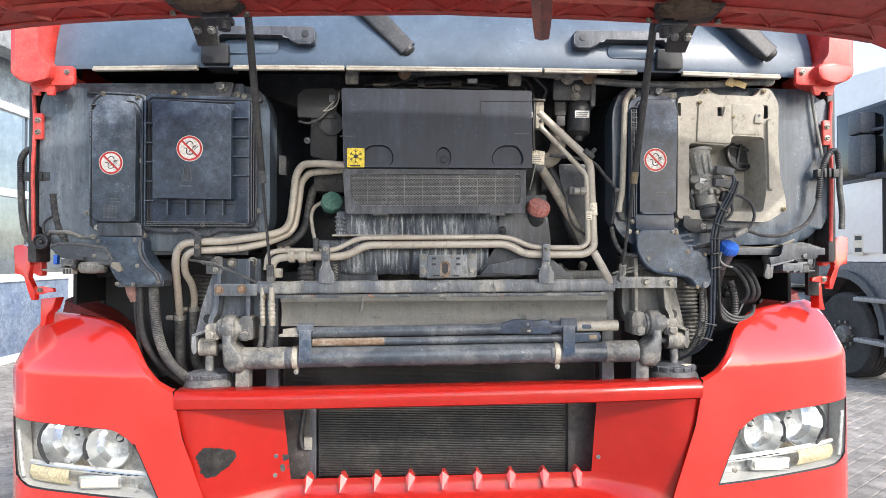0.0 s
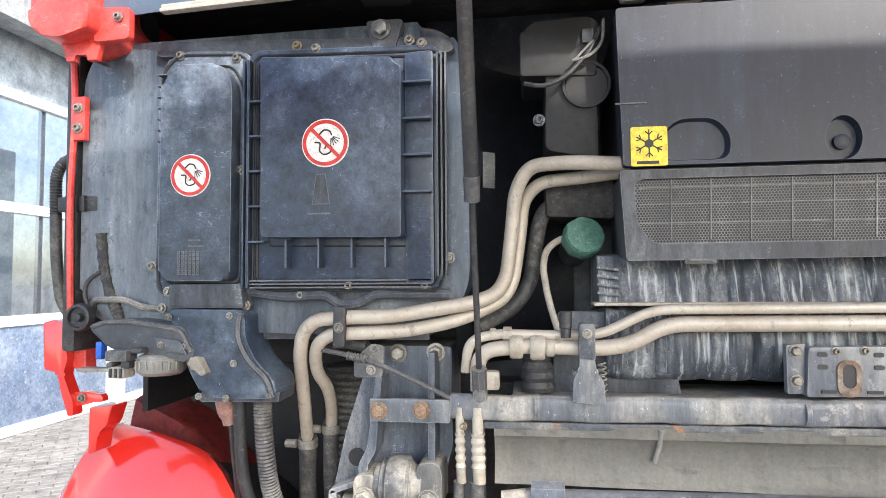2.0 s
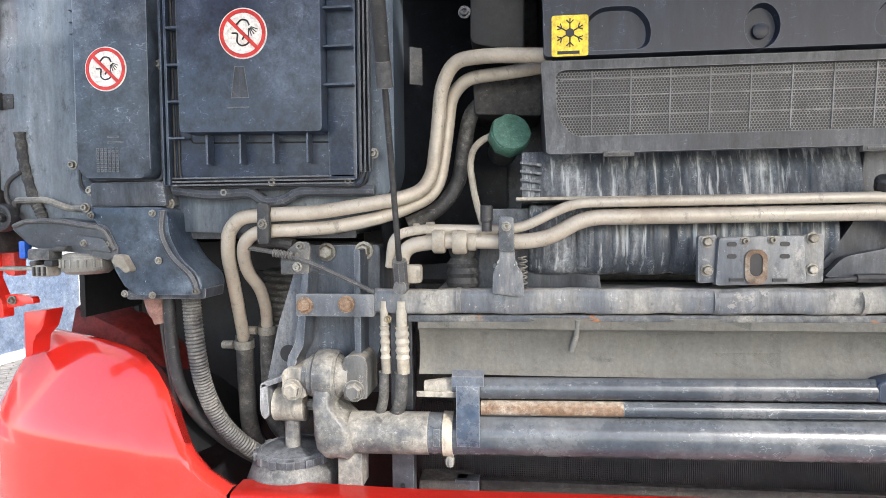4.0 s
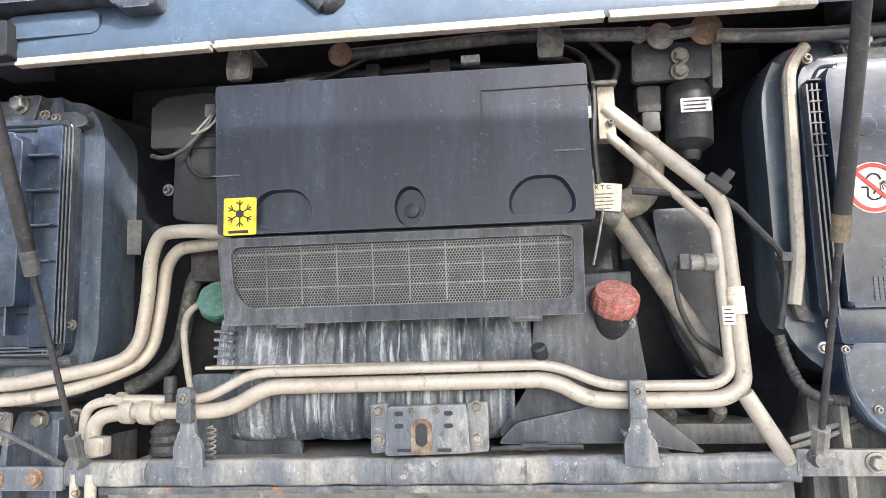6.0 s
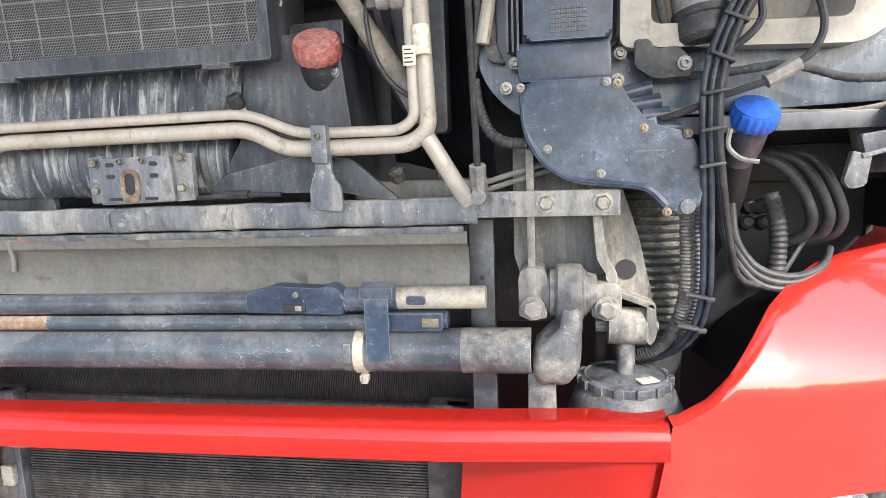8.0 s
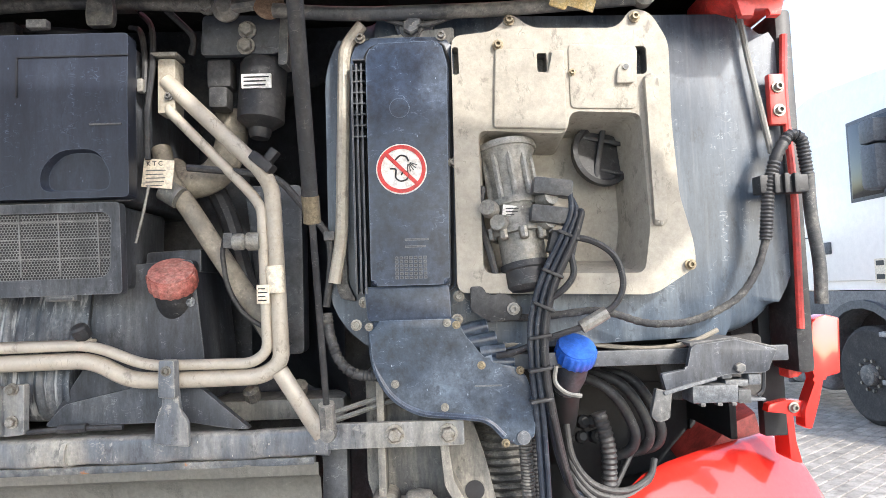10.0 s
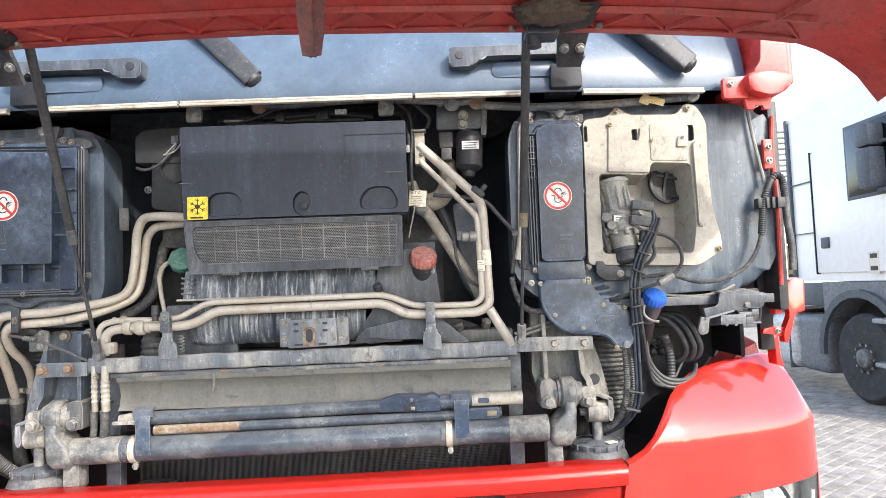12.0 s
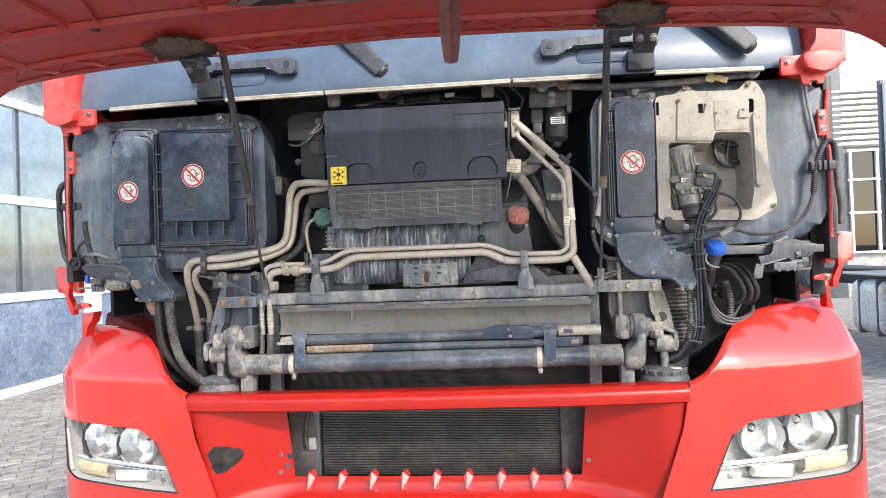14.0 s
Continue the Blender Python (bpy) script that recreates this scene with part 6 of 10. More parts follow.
def clamp(x):
    """Blue-grey strap over the rods, with a band clamp round the main tube and its screw."""
    t = thing("rod_clamp", (x, 1.87, 1.23), "blue-grey strap clamp holding the rods to the tube", "clamp", "rod clamps")
    bm = B()
    dz = 0.0135 * (x + 0.4)
    sec = [(1.882, 1.293), (1.866, 1.288), (1.862, 1.262), (1.864, 1.225), (1.862, 1.205), (1.868, 1.190), (1.872, 1.192), (1.866, 1.206), (1.868, 1.225), (1.866, 1.262), (1.870, 1.284), (1.884, 1.289)]
    extrude_x(bm, [(y, z + dz) for y, z in sec], x - 0.016, x + 0.016)
    extrude_x(bm, [(1.880, 1.296 + dz), (1.864, 1.290 + dz), (1.864, 1.276 + dz), (1.868, 1.276 + dz), (1.869, 1.287 + dz), (1.882, 1.291 + dz)], x - 0.022, x + 0.022)
    part("strap", bm, CLAMP_BLUE, t, angle=50)
    s = -1
    bx = x + s * 0.030
    z = 1.197 + 0.0128 * (bx + 0.545)
    bm = B()
    tube(bm, [(bx - 0.007, 1.897, z), (bx + 0.007, 1.897, z)], 0.0318, seg=28)
    part("band", bm, TRIM, t, "pale band clamp")
    bm = B()
    box(bm, (bx - 0.014, 1.868, z + 0.004), (0.010, 0.006, 0.026), 0.002)
    part("band_lug", bm, STEEL_BLUE, t)
    bm = B()
    tube(bm, [(bx + 0.002, 1.888, z - 0.028), (bx + 0.002, 1.886, z - 0.044)], 0.005, seg=8)
    lathe(bm, [(0.007, 0), (0.007, 0.008)], (bx + 0.002, 1.892, z - 0.037), seg=6)
    part("clamp_screw", bm, CAST, t)


clamp(-0.372)
clamp(0.347)


# ---- cab mount brackets, cast arms, air springs ----
def cab_mount(s):
    c = CX

    def X(x):
        return c + s * x

    t = thing("cab_mount", (X(0.6), 1.95, 1.2), "dusty steel cab mounting bracket with cast swivel arm", "bracket", "cab mounts")
    steel = MOUNT_BLUE if s < 0 else MOUNT
    bm = B()
    prism(bm, fillet([(X(0.516), 1.479), (X(0.639), 1.479), (X(0.680), 1.351), (X(0.699), 1.265), (X(0.694), 1.252), (X(0.656), 1.280), (X(0.529), 1.285), (X(0.516), 1.33)], 0.008, 3), 1.945, 2.06, 0.004)
    part("back_plate", bm, steel, t)
    # side flange, the curled middle flange and the fold under the plate
    bm = B()
    prism(bm, fillet([(X(0.535), 1.474), (X(0.545), 1.474), (X(0.546), 1.290), (X(0.536), 1.287)], 0.003, 2), 1.898, 1.95, 0.002)
    part("web", bm, steel, t)
    bm = B()
    prism(bm, fillet([(X(0.612), 1.440), (X(0.622), 1.440), (X(0.634), 1.338), (X(0.648), 1.312), (X(0.646), 1.288), (X(0.635), 1.286), (X(0.636), 1.308), (X(0.622), 1.332)], 0.005, 3), 1.896, 1.95, 0.003)
    part("flange", bm, steel, t)
    bm = B()
    prism(bm, fillet([(X(0.650), 1.287), (X(0.697), 1.270), (X(0.698), 1.261), (X(0.652), 1.278)], 0.003, 2), 1.912, 1.95, 0.003)
    prism(bm, fillet([(X(0.686), 1.272), (X(0.697), 1.268), (X(0.698), 1.226), (X(0.691), 1.214), (X(0.684), 1.222)], 0.004, 3), 1.912, 1.95, 0.003)
    part("folded_lug", bm, steel, t)
    bm = B()
    lathe(bm, [(0.0135, 0), (0.0135, 0.003), (0.0125, 0.003)], (X(0.663), 1.946, 1.310), seg=20)
    part("hole", bm, INK, t)
    if s < 0:
        for x, z in ((0.598, 1.468), (0.540, 1.470)):
            bolt(t, X(x), 1.943, z, 1.15, "hex", ZINC)
    # cast arm: eye above, neck, boss round the tube below
    eye = (X(0.588), 1.905, 1.287)
    bm = B()
    lathe(bm, [(0.022, -0.018), (0.034, -0.0175), (0.0375, -0.014), (0.0385, -0.004), (0.0392, 0.0), (0.0385, 0.004), (0.0375, 0.014), (0.034, 0.0175), (0.022, 0.018)], eye, axis=(1, 0, 0), seg=36)
    arm = part("eye", bm, CAST, t, "cast swivel eye")
    bm = B()
    lathe(bm, [(0.010, -0.036), (0.024, -0.034), (0.026, -0.030), (0.026, -0.026), (0.031, -0.024), (0.031, -0.019), (0.031, 0.019), (0.026, 0.024), (0.024, 0.034), (0.010, 0.036)], eye, axis=(1, 0, 0), seg=28)
    part("bushing", bm, CAST, arm, "dusty stepped rubber bush")
    bm = B()
    tube(bm, [(eye[0] - 0.060, eye[1], eye[2] - 0.004), (eye[0] + 0.060, eye[1], eye[2] - 0.004)], 0.011, seg=12)
    part("pivot_pin", bm, CAST, arm)
    bm = B()
    # sections from the neck down: height, inner and outer side, front
    secs = [(1.282, 0.573, 0.604, 1.872), (1.262, 0.574, 0.604, 1.866), (1.248, 0.572, 0.604, 1.864), (1.236, 0.558, 0.603, 1.862), (1.224, 0.545, 0.603, 1.860), (1.205, 0.540, 0.602, 1.859), (1.190, 0.540, 0.600, 1.862), (1.178, 0.543, 0.590, 1.868), (1.172, 0.550, 0.580, 1.878)]
    rows = []
    for z, x0, x1, yf in secs:
        mx, hx, my, hy = (x0 + x1) / 2, (x1 - x0) / 2, (yf + 1.945) / 2, (1.945 - yf) / 2
        ring_ = []
        for k in range(24):
            q = 2 * math.pi * k / 24
            cq, sq_ = math.cos(q), math.sin(q)
            ring_.append(bm.verts.new((X(mx + hx * math.copysign(abs(cq) ** 0.5, cq)), my + hy * math.copysign(abs(sq_) ** 0.5, sq_), z + 0.002 * math.sin(5 * q + 40 * z))))
        rows.append(ring_)
    for A, C in zip(rows, rows[1:]):
        for i in range(24):
            bm.faces.new((A[i], A[(i + 1) % 24], C[(i + 1) % 24], C[i]))
    bm.faces.new(rows[0][::-1])
    bm.faces.new(rows[-1])
    part("arm_body", bm, CAST, t, "cast arm body", angle=50)
    bm = B()
    prism(bm, fillet([(X(0.534), 1.185), (X(0.570), 1.185), (X(0.571), 1.112), (X(0.552), 1.114), (X(0.534), 1.124)], 0.006, 3), 1.885, 1.925, 0.004)
    part("stay", bm, CAST, t)
    for x, x0, x1, zt in ((0.542, 0.524, 0.560, 1.322), (0.634, 0.615, 0.652, 1.302)):
        bolt(t, X(x), 1.880, 1.272, 1.25, "hex", MOUNT, turn=10)
        bm = B()
        prism(bm, fillet([(X(x0), 1.258), (X(x1), 1.256), (X(x1), zt - 0.006), (X(x1) - s * 0.008, zt), (X(x0) + s * 0.006, zt), (X(x0), zt - 0.010)], 0.006, 3), 1.884, 1.95, 0.004)
        part("pivot_block", bm, MOUNT, t, "dusty cast pivot block")
    # air spring with its eye
    a = thing("air_spring", (X(0.655), 1.93, 1.05), "black air spring with ribbed cap and metal eye", "air spring", "air springs")
    cx, cy = X(0.652), 1.935
    dz = -0.022
    bm = B()
    lathe(bm, [(0.055, -0.10), (0.070, -0.06), (0.078, -0.03), (0.077, -0.01), (0.066, 0.018), (0.056, 0.028)], (cx, cy, 1.140 + dz), axis=(0, 0, 1), seg=36)
    part("bellows", bm, GREYPLASTIC, a, "dull black rubber bellows")
    bm = B()
    lathe(bm, [(0.058, -0.008), (0.060, 0.000), (0.060, 0.008), (0.054, 0.012), (0.052, 0.010), (0.028, 0.016), (0.016, 0.018)], (cx, cy, 1.168 + dz), axis=(0, 0, 1), seg=36)
    cap = part("cap", bm, PLASTIC_GREY, a, "ribbed plastic cap")
    for k in range(14):
        q = 2 * math.pi * k / 14
        bm = B()
        box(bm, (cx + 0.061 * math.cos(q), cy + 0.061 * math.sin(q), 1.172 + dz), (0.012, 0.006, 0.012), 0.001, rot=(0, 0, math.degrees(q) + 90))
        part("cap_lug", bm, PLASTIC_GREY, cap)
    bm = B()
    lathe(bm, [(0.014, 0.0), (0.012, 0.005), (0.012, 0.05)], (cx, cy - 0.01, 1.182 + dz), axis=(0, 0, 1), seg=16)
    part("stem", bm, CAST, a)
    bm = B()
    lathe(bm, [(0.020, -0.026), (0.025, -0.024), (0.025, 0.024), (0.020, 0.026)], (cx, cy - 0.012, 1.250 + dz), axis=(1, 0, 0), seg=24)
    part("eye", bm, MOUNT, a, "dusty metal eye")
    bm = B()
    tube(bm, [(cx - 0.040, cy - 0.012, 1.250 + dz), (cx + 0.040, cy - 0.012, 1.250 + dz)], 0.009, seg=8)
    part("pin", bm, CAST, a)
    if s > 0:
        bm = B()
        box(bm, (cx + 0.024, cy - 0.035, 1.183 + dz), (0.026, 0.018, 0.002), 0.0005, rot=(0, 0, 25))
        part("label", bm, STICKER, a, "small pale label")
    shift(a, 0.011 if s > 0 else -0.004, 0.012, 0.008 if s > 0 else -0.004)
    shift(t, 0.0, 0.0, 0.0 if s > 0 else -0.009)


cab_mount(-1)
cab_mount(1)

# frame rails running back, below the cab
chassis = thing("truck_chassis", (0, 4, 0.8), "dark truck chassis rails", "chassis")
for s in (-1, 1):
    bm = B()
    box(bm, (s * 0.42, 4.6, 0.95), (0.09, 5.2, 0.27), 0.01)
    part("rail", bm, BLACK, chassis)
    wheel(chassis, s * 1.03 - 0.15, 3.0)
# Added dark sheet closes the bay in place of its unlit depth.
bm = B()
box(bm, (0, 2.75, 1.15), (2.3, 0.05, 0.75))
part("bay_back", bm, BLACK, chassis, "added dark sheet for the unlit depth of the bay")

DUCT = mat("dusty_blue_duct", (0.024, 0.038, 0.062), 0.32, grit=0.3, worn=0.6, dust=0.45, dust_color=(0.17, 0.215, 0.27), scale=7, bump=0.12, specks=0.02, mottle=0.3)


# ---- helpers for covers with openings ----
def plate_holes(bm, outer, holes, y0, y1):
    """A plate in x, z with real openings, front y0 to back y1."""
    loops = [outer] + list(holes)
    for y in (y0, y1):
        es = []
        for lp in loops:
            vs = [bm.verts.new((p[0], y, p[1])) for p in lp]
            es += [bm.edges.new((vs[i], vs[(i + 1) % len(vs)])) for i in range(len(vs))]
        bmesh.ops.triangle_fill(bm, use_beauty=True, use_dissolve=False, edges=es)
    for lp in loops:
        n = len(lp)
        a = [bm.verts.new((p[0], y0, p[1])) for p in lp]
        c = [bm.verts.new((p[0], y1, p[1])) for p in lp]
        for i in range(n):
            bm.faces.new((a[i], a[(i + 1) % n], c[(i + 1) % n], c[i]))
    bmesh.ops.remove_doubles(bm, verts=bm.verts[:], dist=1e-5)
    return bm


def dish(bm, lp, y0, depth, shrink=0.88):
    """A pressed recess: sloping wall from the outline back to a flat floor."""
    cx, cz = sum(p[0] for p in lp) / len(lp), sum(p[1] for p in lp) / len(lp)
    a = [bm.verts.new((p[0], y0, p[1])) for p in lp]
    c = [bm.verts.new((cx + (p[0] - cx) * shrink, y0 + depth, cz + (p[1] - cz) * shrink)) for p in lp]
    n = len(lp)
    for i in range(n):
        bm.faces.new((a[i], a[(i + 1) % n], c[(i + 1) % n], c[i]))
    bm.faces.new(c)
    return bm


def bars(parent, x, y, z, w, rows, pitch, material=None, height=0.3, name="print_bar", slant=0.0):
    """Small print as plain bars."""
    rng = random.Random(int(abs(x * 1000) + abs(z * 1000)))
    for k in range(rows):
        ww = w * rng.uniform(0.55, 1.0)
        bm = B()
        box(bm, (x - (w - ww) / 2, y, z - k * pitch + slant * (w - ww)), (ww, 0.0008, pitch * height))
        part(name, bm, material or INK, parent, smooth=False)


# ---- air conditioning unit in the middle ----
ac = thing("ac_unit", (-0.02, 1.95, 1.6), "dark plastic air conditioning cover with intake grille below", "ac unit")
bm = B()
outer = fillet([(-0.268, 1.717), (0.243, 1.717), (0.241, 1.850), (0.242, 1.928), (-0.274, 1.930)], 0.006, 3)
ov1 = fillet([(-0.219, 1.722), (-0.135, 1.722), (-0.133, 1.755), (-0.152, 1.777), (-0.200, 1.777), (-0.221, 1.755)], 0.016, 4)
ov2 = fillet([(0.132, 1.726), (0.218, 1.726), (0.220, 1.748), (0.203, 1.779), (0.155, 1.779), (0.132, 1.755)], 0.016, 4)
ctr = [(0.001 + 0.0215 * math.cos(a), 1.745 + 0.028 * math.sin(a)) for a in (2 * math.pi * k / 24 for k in range(24))]
plate_holes(bm, outer, [ov1, ov2, ctr], 1.848, 1.870)
cover = part("cover", bm, COVER, ac, "flat dark cover with pressed recesses", smooth=False)
for lp, d in ((ov1, 0.010), (ov2, 0.010), (ctr, 0.011)):
    bm = B()
    dish(bm, lp, 1.849, d, 0.90)
    part("recess", bm, COVER, cover, angle=50)
bm = B()
lathe(bm, [(0.010, -0.012), (0.010, -0.003), (0.008, -0.002)], (0.002, 1.852, 1.741), seg=16)
part("boss", bm, COVER, cover)
bm = B()
prism(bm, fillet([(-0.264, 1.715), (0.236, 1.715), (0.234, 1.924), (-0.270, 1.926)], 0.006, 3), 1.871, 2.10, 0.0)
part("housing", bm, PLASTIC_GREY, ac)
# fine groove of the filter hatch
for c, s in (((0.172, 1.8472, 1.899), (0.142, 0.002, 0.0018)), ((0.102, 1.8472, 1.873), (0.0018, 0.002, 0.052)), ((0.214, 1.8472, 1.810), (0.04, 0.002, 0.0018)), ((-0.257, 1.8472, 1.800), (0.04, 0.002, 0.0016))):
    bm = B()
    box(bm, c, s)
    part("groove", bm, INK if s[0] < 0.01 or s[0] > 0.1 else GREYPLASTIC, cover, smooth=False)
for x in (-0.2475, 0.198):
    bm = B()
    prism(bm, fillet([(x - 0.018, 1.945), (x + 0.016, 1.945), (x + 0.018, 1.965), (x + 0.012, 1.998), (x - 0.014, 1.998), (x - 0.018, 1.965)], 0.006, 3), 1.862, 1.872, 0.003)
    box(bm, (x, 1.90, 1.996), (0.03, 0.07, 0.006), 0.001)
    tab = part("hanger", bm, CAST, ac, "dusty metal hanger tab")
    bm = B()
    lathe(bm, [(0.005, 0), (0.005, 0.003)], (x, 1.862, 1.985), seg=10)
    part("rivet", bm, CAST, tab)
# grille below
bm = B()
go = fillet([(-0.264, 1.593), (0.226, 1.596), (0.227, 1.712), (-0.272, 1.713)], 0.006, 5)
gi = fillet([(-0.230, 1.615), (0.211, 1.617), (0.216, 1.700), (-0.254, 1.701), (-0.250, 1.640)], 0.016, 4)
plate_holes(bm, go, [gi], 1.850, 1.864)
gr = part("grille_frame", bm, PLASTIC_GREY, ac, "grey dusty grille frame", smooth=False)
bm = B()
prism(bm, fillet([(-0.264, 1.598), (0.217, 1.602), (0.221, 1.710), (-0.268, 1.711)], 0.006, 3), 1.884, 2.0)
part("grille_box", bm, PLASTIC_GREY, ac)
bm = B()
prism(bm, [(-0.252, 1.613), (0.215, 1.615), (0.218, 1.702), (-0.255, 1.703)], 1.858, 1.860)
part("mesh_screen", bm, SCREEN, gr, "perforated dusty screen", smooth=False)
bm = B()
px, pz = 0.0040, 0.0034
for r in range(25):
    for c in range(116):
        x, z = -0.250 + px * (c + 0.5 * (r % 2)), 1.6185 + pz * r
        if x > 0.211 or (x < -0.236 and z < 1.634 - (x + 0.250) * 0.6):
            continue
        bm.faces.new([bm.verts.new((x + 0.00176 * math.cos(a), 1.8574, z + 0.00176 * math.sin(a))) for a in (math.pi * k / 3 for k in range(6))])
tagged(part("perforated_pattern", bm, INK, gr, "tiny dark screen holes", smooth=False), kind="stuff")
for k in range(9):
    bm = B()
    box(bm, (-0.205 + 0.050 * k, 1.8570, 1.660), (0.0016, 0.002, 0.080))
    part("screen_bar", bm, SCREEN, gr, smooth=False)
for z in (1.643, 1.668, 1.690):
    bm = B()
    box(bm, (-0.018, 1.8571, z), (0.456, 0.002, 0.0016))
    part("screen_bar", bm, SCREEN, gr, smooth=False)
for x in (-0.170, 0.150):
    bm = B()
    box(bm, (x, 1.853, 1.592), (0.040, 0.010, 0.008), 0.002)
    box(bm, (x, 1.850, 1.5915), (0.030, 0.008, 0.004), 0.001)
    part("latch", bm, GREYPLASTIC, gr, "pale spring latch")
for ob in [gr] + [o for o in ac.children_recursive if o.parent == gr]:
    # the grille sits behind the cover and leans back towards its foot
    ob.data.transform(Matrix.Translation((0, 0.006 + 0.085 * 1.712, 0)) @ Matrix(((1, 0, 0, 0), (0, 1, -0.085, 0), (0, 0, 1, 0), (0, 0, 0, 1))))
# yellow snowflake sticker
bm = B()
prism(bm, rrect(-0.2585, -0.2120, 1.716, 1.768, 0.003, 3), 1.8462, 1.8478)
st = part("snowflake_sticker", bm, YELLOW, ac, "yellow sticker with black snowflake", smooth=False)
bm = B()
cx, cz = -0.2353, 1.7455
for k in range(6):
    a = math.pi / 3 * k + math.pi / 6
    d = Vector((math.cos(a), 0, math.sin(a)))
    e = Vector((-d.z, 0, d.x))
    c = Vector((cx, 1.8458, cz))
    tube(bm, [c + d * 0.005, c + d * 0.0185], 0.0009, seg=5)
    for sg in (-1, 1):
        tube(bm, [c + d * 0.012, c + d * 0.0165 + e * sg * 0.0045], 0.0008, seg=5)
lathe(bm, [(0.0062, 0), (0.0062, 0.001)], (cx, 1.8462, cz), seg=6)
part("snowflake", bm, INK, st, smooth=False)
bars(st, cx, 1.8458, 1.7205, 0.032, 1, 0.005, height=0.8)

# ---- connector box and blower side, left of the unit ----
blow = thing("blower_housing", (-0.31, 1.97, 1.74), "black blower housing with round port and relay box", "blower housing")
bm = B()
prism(bm, fillet([(-0.365, 1.750), (-0.288, 1.733), (-0.288, 1.90), (-0.362, 1.90)], 0.012, 3), 1.935, 2.10, 0.008)
part("side_panel", bm, GASKET, blow)
bm = B()
lathe(bm, [(0.034, 0.0), (0.034, 0.006), (0.030, 0.006), (0.029, 0.002)], (-0.305, 1.935, 1.842), seg=28)
part("port_ring", bm, GASKET, blow)
bm = B()
prism(bm, fillet([(-0.398, 1.858), (-0.290, 1.854), (-0.286, 1.930), (-0.300, 1.940), (-0.380, 1.938), (-0.382, 1.926), (-0.398, 1.924)], 0.006, 3), 1.930, 2.05, 0.006)
rel = part("relay_box", bm, GASKET, blow, "black relay box")
bm = B()
box(bm, (-0.302, 1.930, 1.91), (0.016, 0.012, 0.020), 0.002)
part("socket", bm, PLASTIC_GREY, rel)
bm = B()
tube(bm, [(-0.392, 1.925, 1.845), (-0.365, 1.915, 1.836), (-0.335, 1.915, 1.848), (-0.300, 1.918, 1.885), (-0.285, 1.925, 1.92)], 0.0035, 0.02, seg=8)
part("cable", bm, RUBBER, blow)
bm = B()
tube(bm, [(-0.325, 1.917, 1.872), (-0.300, 1.913, 1.876), (-0.283, 1.915, 1.895), (-0.281, 1.92, 1.93)], 0.0022, 0.02, seg=6)
tube(bm, [(-0.322, 1.918, 1.873), (-0.295, 1.917, 1.900)], 0.0018, seg=6)
part("wire", bm, GREYALU, blow, "pale thin wires")
bolt(blow, -0.372, 1.94, 1.795, 1.2, "torx", PLASTIC_GREY)
bm = B()
prism(bm, fillet([(-0.362, 1.660), (-0.262, 1.655), (-0.262, 1.718), (-0.364, 1.714)], 0.006, 3), 1.990, 2.10, 0.004)
part("lower_duct", bm, BLACK, blow)
shift(blow, -0.004, -0.030, 0.004)

# ---- expansion tank ----
tank = thing("expansion_tank", (0, 1.95, 1.42), "grimy black ribbed expansion tank with green and red caps", "expansion tank")
bm = B()
N = 150
rows = []
for k in range(N + 1):
    x = -0.296 + 0.452 * k / N
    rib = 0.0
    if -0.20 < x < 0.145:
        rib = 0.0028 * (math.sin(x * 420) + 0.6 * math.sin(x * 267 + 1.3)) * (0.6 + 0.4 * math.sin(x * 37))
    rows.append([bm.verts.new((x, y - rib * (1 if 0 < m < 4 else 0), z)) for m, (y, z) in enumerate(((1.96, 1.606), (1.925, 1.602), (1.916, 1.575), (1.908, 1.536), (1.905, 1.533), (2.05, 1.52), (2.05, 1.606)))])
for A, C in zip(rows, rows[1:]):
    for m in range(7):
        bm.faces.new((A[m], C[m], C[(m + 1) % 7], A[(m + 1) % 7]))
bm.faces.new(rows[0][::-1])
bm.faces.new(rows[-1])
part("upper_shell", bm, TANK, tank, "ribbed grey-black upper shell", angle=60)
bm = B()
box(bm, (-0.07, 1.920, 1.5345), (0.47, 0.06, 0.005), 0.002)
part("seam", bm, TRIM, tank, "pale seam flange")
for k in range(4):
    bm = B()
    box(bm, (-0.284, 1.910, 1.548 + 0.012 * k), (0.030, 0.012, 0.004), 0.001, rot=(0, 8, 0))
    part("side_rib", bm, TANK, tank)
bm = B()
rows = []
N = 120
for k in range(N + 1):
    x = -0.285 + 0.415 * k / N
    lobe = 0.010 * abs(math.sin((x + 0.285) * math.pi / 0.066)) ** 0.45
    rib = 0.0018 * (math.sin(x * 520) + 0.7 * math.sin(x * 301))
    prof = []
    for m in range(9):
        a = math.pi * m / 8
        prof.append((1.945 - (0.022 + lobe) * math.sin(a) - rib * math.sin(a), 1.478 + 0.050 * math.cos(a) - 0.004 * (m > 5) * lobe / 0.01))
    prof.append((2.05, 1.428))
    prof.append((2.05, 1.528))
    rows.append([bm.verts.new((x, y, z)) for y, z in prof])
for A, C in zip(rows, rows[1:]):
    n = len(A)
    for m in range(n):
        bm.faces.new((A[m], C[m], C[(m + 1) % n], A[(m + 1) % n]))
bm.faces.new(rows[0][::-1])
bm.faces.new(rows[-1])
part("lower_shell", bm, TANK, tank, "bulging dirty lower shell", angle=60)
bm = B()
prism(bm, fillet([(0.105, 1.435), (0.30, 1.440), (0.310, 1.50), (0.295, 1.640), (0.165, 1.632), (0.150, 1.50)], 0.008, 3), 1.918, 2.05, 0.006)
